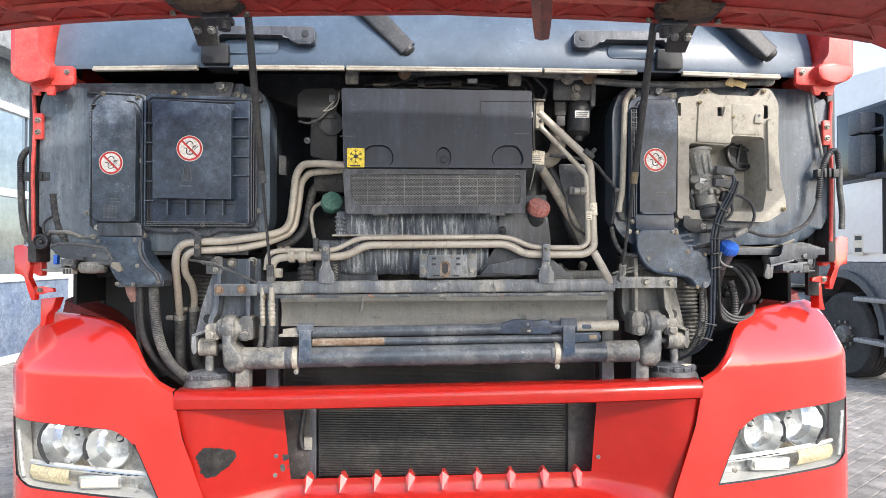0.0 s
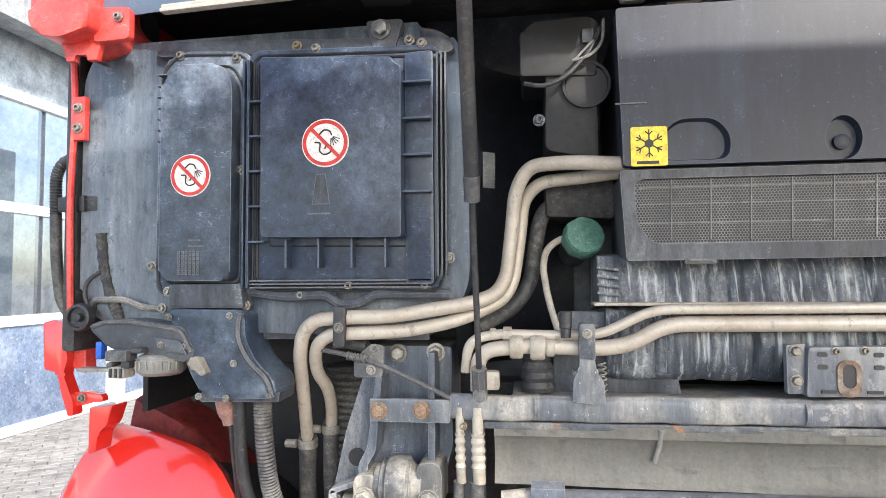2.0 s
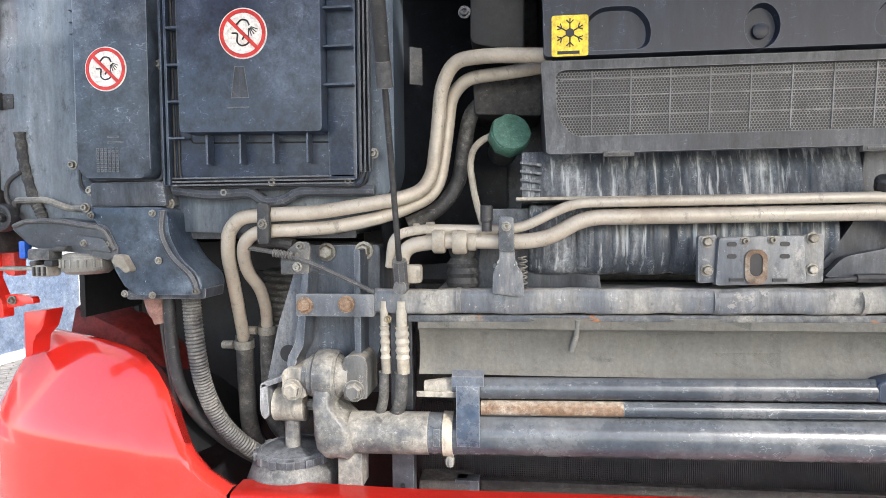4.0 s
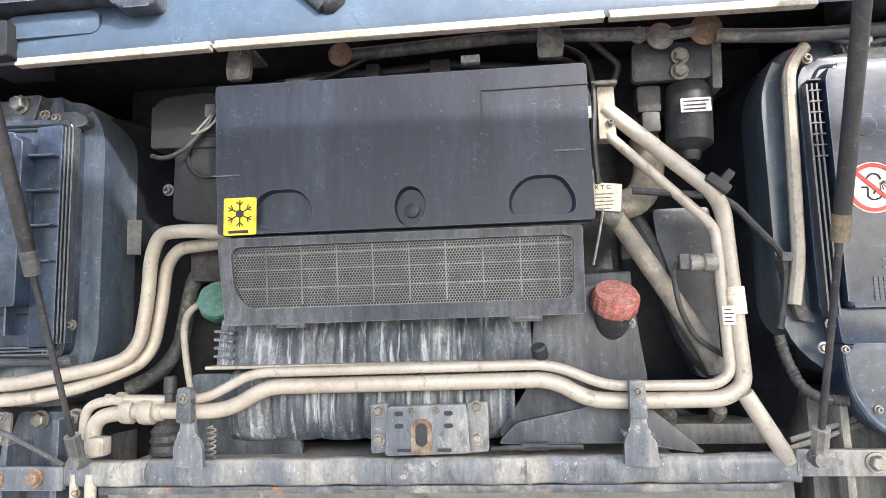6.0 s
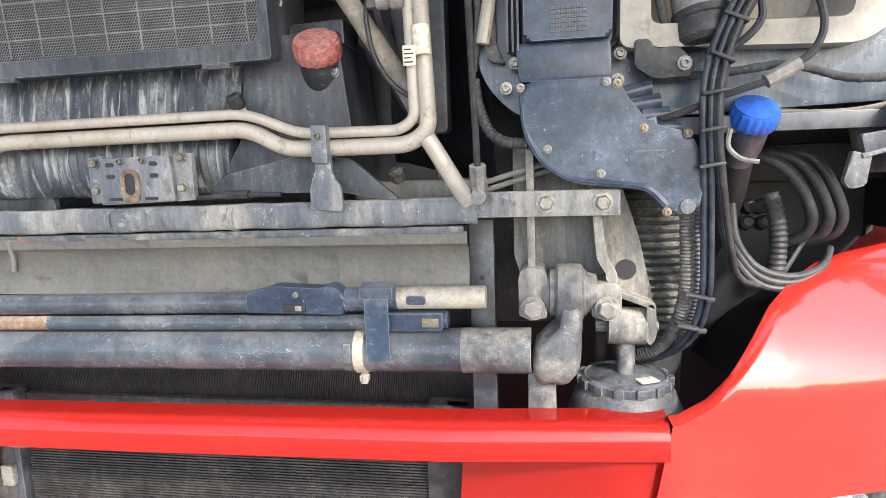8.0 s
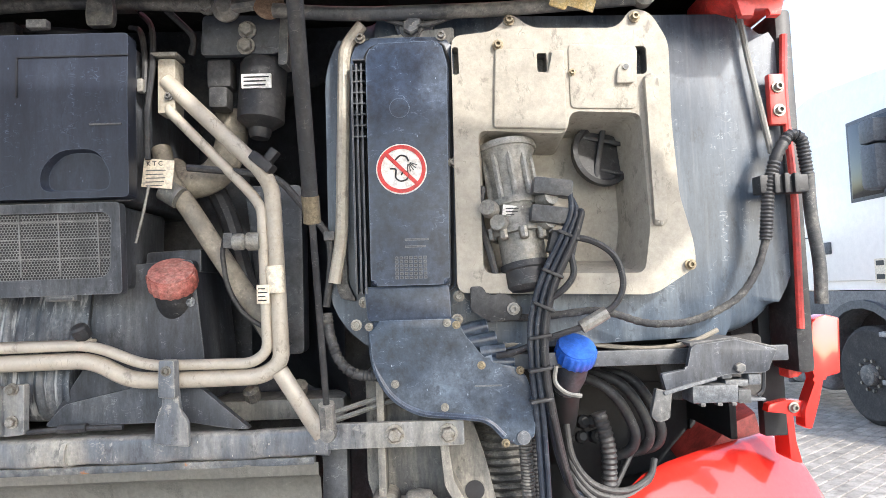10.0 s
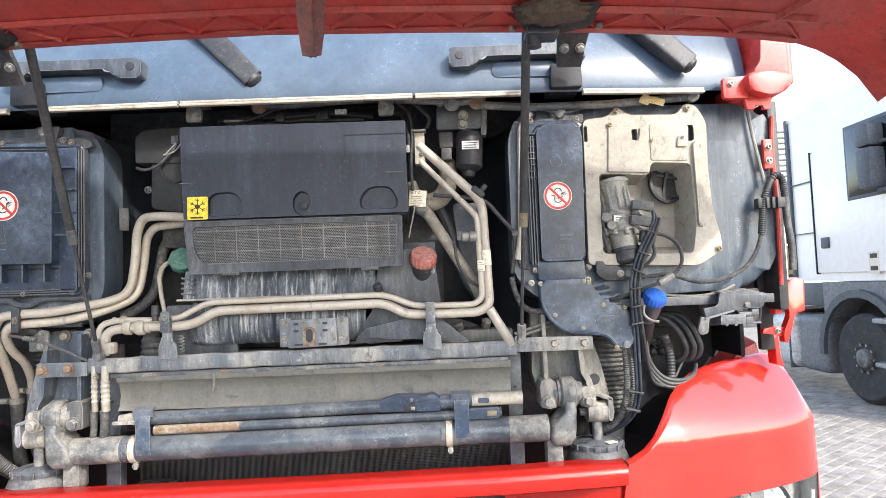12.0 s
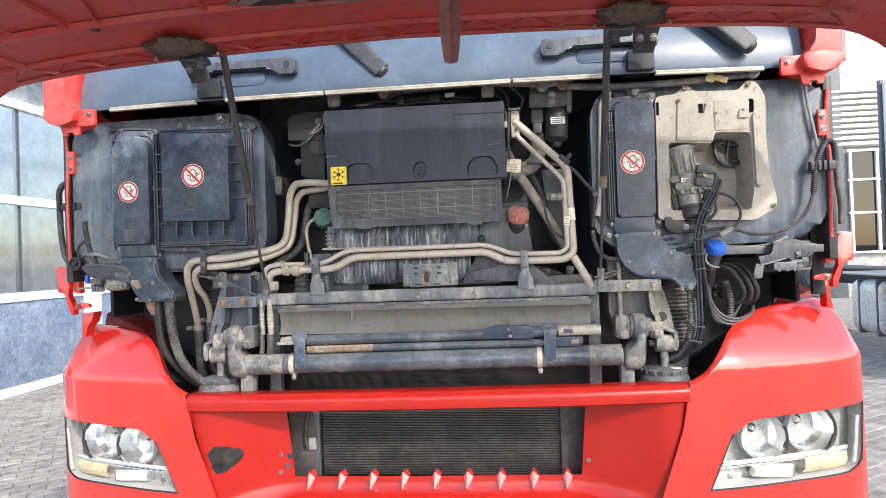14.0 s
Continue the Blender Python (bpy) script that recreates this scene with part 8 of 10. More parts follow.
# ---- left duct under the narrow cover ----
du = thing("air_duct", (-0.83, 1.88, 1.42), "dusty dark air duct narrowing towards the hoses", "duct", "ducts")
bm = B()
prism(bm, fillet([(-0.925, 1.566), (-0.812, 1.566), (-0.806, 1.53), (-0.925, 1.530)], 0.006, 3), 1.868, 1.93, 0.006)
part("neck", bm, PLASTIC_GREY, du)
bm = B()
prism(bm, fillet([(-0.925, 1.529), (-0.800, 1.528), (-0.800, 1.490), (-0.783, 1.455), (-0.752, 1.428), (-0.752, 1.402), (-0.862, 1.402), (-0.885, 1.44), (-0.905, 1.50)], 0.014, 4), 1.860, 1.93, 0.012, 3)
part("body", bm, DUCT, du, angle=50)
bm = B()
tube(bm, [(-0.808, 1.862, 1.524), (-0.812, 1.860, 1.49), (-0.795, 1.860, 1.455), (-0.765, 1.860, 1.43), (-0.758, 1.862, 1.405)], 0.006, 0.02, seg=8)
part("moulded_rib", bm, PLASTIC_GREY, du)
for x, z in ((-0.917, 1.518), (-0.822, 1.520), (-0.890, 1.476), (-0.815, 1.452), (-0.868, 1.404), (-0.826, 1.402), (-0.760, 1.408)):
    bolt(du, x, 1.858, z, 0.72)
bm = B()
prism(bm, fillet([(-0.872, 1.394), (-0.750, 1.396), (-0.748, 1.412), (-0.872, 1.408)], 0.004, 2), 1.866, 1.92, 0.003)
part("lower_rim", bm, PLASTIC_GREY, du)
t = thing("corrugated_hose", (-0.80, 1.92, 1.3), "black corrugated hose dropping from the duct", "hose", "corrugated hoses")
bm = B()
tube(bm, [(-0.788, 1.895, 1.402), (-0.787, 1.90, 1.33), (-0.783, 1.915, 1.25), (-0.765, 1.94, 1.18), (-0.72, 1.98, 1.12), (-0.66, 2.02, 1.08)], 0.0140, 0.06, seg=18, corr=0.0016, pitch=0.0048)
part("hose", bm, HOSE, t)
t = thing("corrugated_hose", (-0.84, 1.92, 1.3), "thin smooth black hose dropping from the duct", "hose", "corrugated hoses")
bm = B()
tube(bm, [(-0.826, 1.90, 1.402), (-0.828, 1.905, 1.33), (-0.826, 1.92, 1.25), (-0.81, 1.95, 1.19), (-0.77, 1.99, 1.13), (-0.72, 2.02, 1.09)], 0.0092, 0.06, seg=14)
part("hose", bm, RUBBER, t)
t = thing("cable_boot", (-0.85, 1.92, 1.38), "dull pink cable boot beside the hoses", "cable boot")
bm = B()
tube(bm, [(-0.853, 1.905, 1.398), (-0.850, 1.91, 1.375), (-0.846, 1.915, 1.355)], [0.016, 0.016, 0.015, 0.013], seg=14)
part("boot", bm, mat("pink_rubber", (0.24, 0.13, 0.11), 0.7, dust=0.5, scale=20), t)
bm = B()
tube(bm, [(-0.846, 1.915, 1.36), (-0.848, 1.93, 1.30), (-0.845, 1.95, 1.2)], 0.006, 0.03, seg=8)
part("lead", bm, RUBBER, t)

# ---- far left: hose loop, lock, brackets, red edge pieces ----


def side_hose(s, pts, r, hang):
    t = thing("door_cable_hose", pts[0], "black corrugated cable hose looped by the door pillar", "hose", "door hoses")
    bm = B()
    taped = 10 if s > 0 else 0
    tube(bm, pts[max(0, taped - 1):], r, 0.035, seg=14, corr=0.0014, pitch=0.0048)
    part("hose", bm, RUBBER, t)
    if taped:
        bm = B()
        tube(bm, pts[:taped], r * 0.62, 0.035, seg=12, corr=0.0008, pitch=0.022)
        part("taped_run", bm, TAPE, t, "cloth-taped harness")
    bm = B()
    tube(bm, hang, r * 0.95, 0.03, seg=12)
    part("boot", bm, HOSE, t, "smooth cable boot")
    return t


shift(side_hose(-1, [(-1.037, 1.885, 1.675), (-1.043, 1.875, 1.725), (-1.065, 1.868, 1.756), (-1.098, 1.868, 1.760), (-1.118, 1.87, 1.735), (-1.118, 1.872, 1.665)], 0.0095,
          [(-1.118, 1.872, 1.668), (-1.116, 1.872, 1.60), (-1.108, 1.875, 1.530), (-1.095, 1.88, 1.505)]), -0.040, 0.048, 0.012)
shift(side_hose(1, [(0.678, 1.872, 1.541), (0.742, 1.868, 1.539), (0.818, 1.865, 1.547), (0.845, 1.864, 1.540), (0.882, 1.862, 1.526), (0.932, 1.862, 1.526), (0.966, 1.862, 1.536), (1.005, 1.862, 1.556), (1.030, 1.862, 1.590), (1.043, 1.862, 1.63), (1.050, 1.86, 1.70), (1.064, 1.858, 1.745), (1.082, 1.858, 1.768), (1.098, 1.86, 1.762), (1.104, 1.862, 1.71)], 0.0084,
          [(1.104, 1.862, 1.715), (1.104, 1.862, 1.66), (1.112, 1.862, 1.60), (1.112, 1.865, 1.545)]), 0.012, 0.008, 0.008)
for s, x0, x1, z in ((-1, -1.10, -1.03, 1.683), (1, 1.035, 1.10, 1.700)):
    t = thing("hose_clip", (s * 1.06, 1.86, z), "black plastic double clip on the cable hose", "clip", "hose clips")
    bm = B()
    box(bm, ((x0 + x1) / 2, 1.866, z), (x1 - x0, 0.022, 0.024), 0.003)
    part("body", bm, RUBBER, t)
    for k in range(3):
        bm = B()
        box(bm, (x0 + (x1 - x0) * (0.3 + 0.2 * k), 1.853, z), (0.007, 0.008, 0.026), 0.002)
        part("lug", bm, RUBBER, t)
    shift(t, *((-0.042, 0.048, 0.012) if s < 0 else (0.014, 0.008, 0.010)))

lk = thing("cab_lock", (-1.05, 1.87, 1.50), "round black rubber stop on a dark bracket", "lock")
bm = B()
lathe(bm, [(0.021, 0.0), (0.022, 0.006), (0.020, 0.014), (0.016, 0.015), (0.015, 0.009), (0.007, 0.008), (0.006, 0.016), (0.003, 0.018)], (-1.051, 1.857, 1.534), seg=28)
part("stop", bm, RUBBER, lk)
bm = B()
tube(bm, [(-1.04, 1.866, 1.560), (-0.988, 1.863, 1.561), (-0.965, 1.863, 1.552), (-0.955, 1.868, 1.548), (-0.925, 1.868, 1.546)], 0.005, 0.015, seg=8)
part("rod", bm, CAST, lk)
bm = B()
prism(bm, fillet([(-1.045, 1.500), (-0.935, 1.508), (-0.925, 1.545), (-1.04, 1.553)], 0.008, 3), 1.895, 1.91, 0.003)
part("back_plate", bm, CABDARK, lk)
bolt(lk, -0.955, 1.892, 1.538, 1.1, "torx", RUSTBOLT)
bm = B()
tube(bm, [(-1.034, 1.87, 1.665), (-1.030, 1.872, 1.61), (-1.015, 1.872, 1.56), (-1.003, 1.868, 1.545), (-0.995, 1.868, 1.515)], 0.009, 0.03, seg=10, corr=0.0016, pitch=0.02)
part("taped_loom", bm, TAPE, lk, "taped cable loom")
bm = B()
tube(bm, [(-1.03, 1.866, 1.605), (-1.052, 1.863, 1.590), (-1.056, 1.863, 1.565), (-1.045, 1.865, 1.545)], 0.0035, 0.015, seg=8)
tube(bm, [(-1.045, 1.87, 1.56), (-1.05, 1.868, 1.53)], 0.007, seg=8)
part("pigtail", bm, RUBBER, lk)
shift(lk, -0.028, 0.032, -0.018)
br = thing("support_bracket", (-0.95, 1.87, 1.45), "grey-black folded bracket beside the duct", "bracket")
bm = B()
prism(bm, fillet([(-1.046, 1.500), (-1.025, 1.513), (-0.978, 1.515), (-0.893, 1.503), (-0.874, 1.466), (-0.886, 1.452), (-0.945, 1.464), (-1.011, 1.471)], 0.007, 3), 1.858, 1.90, 0.010, 4)
part("shell", bm, CABDARK, br)
bm = B()
tube(bm, [(-1.040, 1.858, 1.503), (-1.022, 1.856, 1.510), (-0.978, 1.856, 1.511), (-0.897, 1.856, 1.499), (-0.880, 1.857, 1.468)], 0.0035, 0.012, seg=8)
part("rolled_edge", bm, GREYPLASTIC, br, "worn grey rolled edge")
bm = B()
prism(bm, fillet([(-0.938, 1.490), (-0.896, 1.484), (-0.884, 1.463), (-0.930, 1.470)], 0.005, 3), 1.853, 1.862, 0.004, 3)
part("rib", bm, CABDARK, br)
bolt(br, -0.925, 1.852, 1.478, 0.7)
bm = B()
prism(bm, fillet([(-0.876, 1.462), (-0.862, 1.460), (-0.850, 1.438), (-0.860, 1.434), (-0.872, 1.446), (-0.881, 1.450)], 0.003, 2), 1.846, 1.860, 0.003)
part("latch", bm, HOSE_PALE, br, "dusty pale latch")
bm = B()
lathe(bm, [(0.010, -0.018), (0.028, -0.017), (0.034, -0.012), (0.036, -0.004), (0.036, 0.003), (0.033, 0.006), (0.033, 0.010), (0.028, 0.013), (0.010, 0.014)], (-0.941, 1.880, 1.449), axis=(0, 0, 1), seg=24)
part("pod", bm, DEFLECT, br, "dusty round plastic pod")
for k in range(9):
    bm = B()
    q = math.radians(200 + 17 * k)
    box(bm, (-0.941 + 0.0365 * math.cos(q), 1.880 + 0.0365 * math.sin(q), 1.448), (0.003, 0.003, 0.012), 0.001)
    part("grip_rib", bm, DEFLECT, br)
for x, w, z, h, m in ((-0.990, 0.034, 1.462, 0.016, GREYPLASTIC), (-0.989, 0.026, 1.438, 0.017, DEFLECT), (-0.975, 0.014, 1.449, 0.010, RUBBER), (-1.000, 0.010, 1.449, 0.008, HOSE), (-0.958, 0.020, 1.470, 0.008, RUBBER)):
    bm = B()
    box(bm, (x, 1.856, z), (w, 0.028, h), 0.003)
    part("plug_block", bm, m, br)
for k in range(3):
    bm = B()
    box(bm, (-0.996 + 0.008 * k, 1.841, 1.438), (0.003, 0.004, 0.013), 0.001)
    part("plug_rib", bm, RUBBER, br)
bm = B()
box(bm, (-1.027, 1.852, 1.4415), (0.052, 0.02, 0.0055), 0.002)
part("strip", bm, GREYALU, br)
bm = B()
box(bm, (-1.030, 1.866, 1.468), (0.010, 0.014, 0.026), 0.002)
part("blue_plug", bm, BLUECAP, br, "blue plug")

for s in (-1, 1):
    t = thing("flap_catch", (s * 1.13, 1.92, 1.45), "red body bracket at the cab corner", "bracket", "corner brackets")
    dz = 0.0 if s < 0 else 0.026
    bm = B()
    ear = ((1.177, 1.505), (1.156, 1.510), (1.139, 1.503), (1.131, 1.446), (1.138, 1.422), (1.121, 1.382), (1.119, 1.357), (1.129, 1.355), (1.141, 1.394), (1.149, 1.425), (1.173, 1.429))
    prism(bm, fillet([(s * a, b + dz) for a, b in ear], 0.004, 3), 1.920, 1.942, 0.003)
    part("ear", bm, RED, t)
    bm = B()
    lug = ((1.130, 1.392), (1.103, 1.394), (1.077, 1.389), (1.074, 1.378), (1.098, 1.376), (1.104, 1.373), (1.124, 1.369))
    prism(bm, fillet([(s * a, b + dz) for a, b in lug], 0.003, 3), 1.930, 1.944, 0.002)
    part("lower_plate", bm, RED, t)
    bolt(t, s * 1.110, 1.929, 1.384 + dz, 1.0)
    bm = B()
    prism(bm, fillet([(s * a, b + dz) for a, b in ((1.141, 1.500), (1.112, 1.500), (1.110, 1.421), (1.128, 1.425), (1.139, 1.441))], 0.006, 3), 1.936, 1.96, 0.004)
    part("inner_edge", bm, RED_FADED, t)

# ---- right-hand side ----
rc = thing("filter_cover", (0.59, 1.88, 1.57), "tall narrow dark intake cover with warning sticker", "cover", "intake covers")
bm = B()
prism(bm, fillet([(0.520, 1.585), (0.652, 1.585), (0.658, 1.915), (0.640, 1.925), (0.535, 1.925), (0.520, 1.90)], 0.014, 4), 1.880, 1.905, 0.004)
part("flange", bm, PLASTIC, rc)
bm = B()
prism(bm, fillet([(0.543, 1.594), (0.642, 1.594), (0.648, 1.880), (0.640, 1.910), (0.552, 1.908), (0.543, 1.89)], 0.008, 4), 1.856, 1.90, 0.007, 3)
part("lid", bm, PLASTIC, rc)
for k in range(3):
    bm = B()
    box(bm, (0.5235 + 0.0062 * k, 1.872, 1.735), (0.0022, 0.016, 0.30))
    part("seal_edge", bm, PLASTIC_GREY, rc)
rib_row(rc, [(0.533, 1.872, 1.890 - 0.0145 * k) for k in range(8)], (0.016, 0.018, 0.002), PLASTIC_GREY)
warn_sticker(rc, 0.5855, 1.856, 1.7425, 0.0325)
bm = B()
lathe(bm, [(0.013, 0.0), (0.013, 0.0012)], (0.585, 1.856, 1.822), seg=24)
part("moulded_mark", bm, PLASTIC, rc, smooth=False)
bm = B()
for i in range(7):
    for j in range(6):
        box(bm, (0.576 + 0.006 * i, 1.8555, 1.604 + 0.005 * j), (0.0042, 0.002, 0.0036))
tagged(part("date_grid", bm, PLASTIC_GREY, rc, smooth=False), kind="stuff")
bars(rc, 0.603, 1.8552, 1.652, 0.032, 2, 0.009, PLASTIC_GREY)
for x, z in ((0.534, 1.925), (0.642, 1.926), (0.653, 1.754), (0.531, 1.574), (0.520, 1.545), (0.654, 1.578), (0.651, 1.548)):
    bolt(rc, x, 1.880, z, 1.0)
bm = B()
prism(bm, fillet([(0.532, 1.594), (0.642, 1.594), (0.644, 1.549), (0.536, 1.549)], 0.006, 3), 1.866, 1.91, 0.005)
part("neck", bm, PLASTIC, rc)
bm = B()
tube(bm, [(0.536, 1.885, 1.945), (0.512, 1.885, 1.915), (0.508, 1.885, 1.80), (0.503, 1.885, 1.66), (0.492, 1.885, 1.60)], 0.0085, 0.02, seg=10)
part("beige_edge", bm, TRIM, rc, "beige foam edge strip")
bm = B()
prism(bm, fillet([(0.480, 1.66), (0.508, 1.67), (0.508, 1.60), (0.520, 1.575), (0.498, 1.580)], 0.006, 3), 1.89, 1.905, 0.003)
part("foot_tab", bm, HOSE, rc)
bm = B()
prism(bm, fillet([(0.53, 1.925), (0.66, 1.94), (0.66, 1.917), (0.53, 1.915)], 0.006, 3), 1.884, 1.90, 0.003)
part("top_tab", bm, DEFLECT, rc)

gasket_line(rc, fillet([(0.538, 1.589), (0.647, 1.589), (0.653, 1.885), (0.644, 1.915), (0.548, 1.913), (0.538, 1.895)], 0.008, 4), 1.8795)

rd = thing("air_duct", (0.65, 1.88, 1.42), "blue-black air duct elbow with screwed flange", "duct", "ducts")
bm = B()
pts = [(0.540, 1.548), (0.654, 1.548), (0.660, 1.53), (0.690, 1.492), (0.733, 1.482), (0.742, 1.465), (0.748, 1.405), (0.742, 1.388), (0.712, 1.386), (0.700, 1.405), (0.684, 1.419), (0.640, 1.426), (0.600, 1.428), (0.565, 1.45), (0.545, 1.485)]
prism(bm, fillet(pts, 0.014, 4), 1.856, 1.92, 0.010, 3)
part("body", bm, DUCT, rd, angle=50)
bm = B()
tube(bm, [(0.543, 1.862, 1.535), (0.545, 1.860, 1.49), (0.565, 1.858, 1.452), (0.60, 1.857, 1.430), (0.650, 1.857, 1.425), (0.688, 1.857, 1.420), (0.708, 1.858, 1.398)], 0.0045, 0.02, seg=8)
part("rim", bm, PLASTIC, rd)
for k in range(4):
    bm = B()
    p, q = Vector((0.655 + 0.013 * k, 1.872, 1.528 - 0.013 * k)), Vector((0.692 + 0.011 * k, 1.876, 1.536 - 0.016 * k))
    tube(bm, [p, q], 0.0095, seg=12)
    part("bellows_rib", bm, DUCT, rd)
for x, z in ((0.541, 1.541), (0.572, 1.468), (0.634, 1.437), (0.709, 1.390), (0.682, 1.488), (0.731, 1.480), (0.640, 1.543), (0.652, 1.540)):
    bolt(rd, x, 1.855, z, 0.72, "torx", BRASS if x > 0.64 else ZINC)
bm = B()
lathe(bm, [(0.0085, 0), (0.0085, 0.003)], (0.732, 1.856, 1.396), seg=14)
part("plug", bm, PLASTIC_GREY, rd)
bars(rd, 0.69, 1.8545, 1.462, 0.035, 1, 0.006, PLASTIC_GREY)
shift(rd, -0.003, 0.010, 0.002)
t = thing("conduit", (0.50, 1.9, 1.49), "short dusty corrugated conduit beside the duct", "conduit")
bm = B()
tube(bm, [(0.478, 1.905, 1.56), (0.482, 1.90, 1.53), (0.495, 1.895, 1.495), (0.515, 1.89, 1.480), (0.545, 1.885, 1.478)], 0.0075, 0.02, seg=12, corr=0.0013, pitch=0.005)
part("conduit", bm, HOSE, t)
bm = B()
tube(bm, [(0.300, 1.89, 1.76), (0.420, 1.885, 1.745), (0.455, 1.885, 1.70), (0.487, 1.887, 1.665), (0.487, 1.892, 1.62), (0.478, 1.90, 1.57)], 0.005, 0.03, seg=8)
part("lead", bm, RUBBER, t)
bm = B()
box(bm, (0.487, 1.883, 1.662), (0.014, 0.010, 0.012), 0.002)
part("tie", bm, GREYPLASTIC, t)

# sand-coloured insulation panel
tp = thing("insulation_panel", (0.80, 1.90, 1.57), "sand-coloured moulded insulation panel with deep pocket", "panel")
outer = fillet([(0.652, 1.582), (0.905, 1.572), (0.962, 1.606), (0.960, 1.640), (0.945, 1.70), (0.940, 1.80), (0.942, 1.905), (0.920, 1.945), (0.895, 1.952), (0.875, 1.925), (0.760, 1.928), (0.735, 1.950), (0.712, 1.925), (0.655, 1.920)], 0.014, 4)
pocket = fillet([(0.686, 1.606), (0.895, 1.600), (0.905, 1.66), (0.900, 1.81), (0.808, 1.815), (0.802, 1.785), (0.686, 1.793)], 0.012, 4)
slot1 = rrect(0.767, 0.780, 1.868, 1.894, 0.003, 3)
slot2 = rrect(0.893, 0.912, 1.862, 1.900, 0.006, 3)
slot3 = rrect(0.6555, 0.664, 1.868, 1.905, 0.003, 3)
holeA = [(0.7155 + 0.005 * math.cos(a), 1.851 + 0.005 * math.sin(a)) for a in (2 * math.pi * k / 10 for k in range(10))]
bm = B()
plate_holes(bm, outer, [pocket, slot1, slot2, slot3, holeA], 1.868, 1.90)
part("face", bm, TAN, tp, "flat sand-coloured face", smooth=False)
bm = B()
dish(bm, pocket, 1.870, 0.085, 0.84)
part("pocket", bm, TAN, tp, "deep sloping pocket", angle=50)
for lp in (slot1, slot2, slot3, holeA):
    bm = B()
    dish(bm, lp, 1.872, 0.02, 0.95)
    part("slot", bm, CAST, tp)
bm = B()
prism(bm, fillet([(0.706, 1.795), (0.802, 1.790), (0.802, 1.896), (0.7835, 1.896), (0.7835, 1.862), (0.763, 1.862), (0.763, 1.898), (0.712, 1.900)], 0.004, 3), 1.863, 1.872, 0.004, 3)
part("raised_block", bm, TAN, tp)
bm = B()
prism(bm, fillet([(0.808, 1.818), (0.895, 1.815), (0.900, 1.900), (0.808, 1.905)], 0.008, 3), 1.8655, 1.871, 0.003)
part("raised_block", bm, TAN, tp)
bm = B()
prism(bm, fillet([(0.908, 1.66), (0.925, 1.66), (0.922, 1.86), (0.905, 1.86)], 0.008, 4), 1.858, 1.872, 0.008, 3)
part("edge_bead", bm, TAN, tp)
bm = B()
prism(bm, fillet([(0.868, 1.848), (0.892, 1.848), (0.889, 1.872), (0.880, 1.878), (0.872, 1.872)], 0.004, 3), 1.860, 1.870, 0.003)
lug = part("lug", bm, TAN, tp)
bm = B()
lathe(bm, [(0.004, 0), (0.004, 0.002)], (0.881, 1.860, 1.869), seg=10)
part("lug_hole", bm, CAST, lug)
for x, z in ((0.732, 1.938), (0.898, 1.938), (0.953, 1.609), (0.812, 1.866), (0.716, 1.905)):
    bolt(tp, x, 1.866, z, 1.0 if z > 1.9 or z < 1.7 else 0.7, "torx", BRASS)
t = thing("twist_cap", (0.856, 1.94, 1.768), "black ribbed twist cap in the pocket", "cap")
bm = B()
ax = Vector((0.25, -1, 0.15)).normalized()
lathe(bm, [(0.044, 0.0), (0.046, 0.004), (0.046, 0.012), (0.040, 0.014), (0.036, 0.006), (0.012, 0.004)], (0.862, 1.938, 1.768), axis=ax, seg=32)
part("rim", bm, RUBBER, t)
bm = B()
box(bm, (0.859, 1.930, 1.768), (0.008, 0.010, 0.078), 0.003, rot=(0, 12, 0))
part("grip", bm, RUBBER, t)
for dx in (-0.02, 0.022):
    bm = B()
    box(bm, (0.861, 1.932, 1.768 + dx), (0.070, 0.006, 0.006), 0.002, rot=(0, 12, 0))
    part("rib", bm, RUBBER, t)

# foot brake valve in the pocket
fv = thing("brake_valve", (0.73, 1.87, 1.62), "dusty grey cast brake valve with wired connectors", "valve")
bm = B()
ax = Vector((-0.12, 0.18, 1)).normalized()
lathe(bm, [(0.026, -0.10), (0.030, -0.085), (0.030, -0.04), (0.034, -0.035), (0.034, 0.0), (0.030, 0.005), (0.031, 0.055), (0.041, 0.075), (0.041, 0.084), (0.03, 0.086)], (0.733, 1.895, 1.695), axis=ax, seg=24)
part("body", bm, GREYALU, fv, "cast grey valve body")
bm = B()
lathe(bm, [(0.016, -0.118), (0.025, -0.116), (0.030, -0.110), (0.031, -0.09), (0.033, -0.088), (0.033, -0.080)], (0.733, 1.895, 1.695), axis=ax, seg=20)
part("end_cap", bm, RUBBER, fv, "dark plastic end cap")
for h in (-0.038, 0.0, 0.078):
    bm = B()
    lathe(bm, [(0.037 if h < 0.05 else 0.043, -0.004), (0.038 if h < 0.05 else 0.044, 0.0), (0.037 if h < 0.05 else 0.043, 0.005)], Vector((0.733, 1.895, 1.695)) + ax * h, axis=ax, seg=24)
    part("flange", bm, GREYALU, fv)
for k in range(5):
    bm = B()
    q = radians(-170 + 40 * k)
    p = Vector((0.733 + 0.038 * math.cos(q), 1.895 + 0.038 * math.sin(q), 1.695)) - ax * 0.038
    lathe(bm, [(0.006, -0.006), (0.006, 0.008), (0.004, 0.010)], p, axis=-ax, seg=8)
    part("bolt", bm, ZINC, fv)
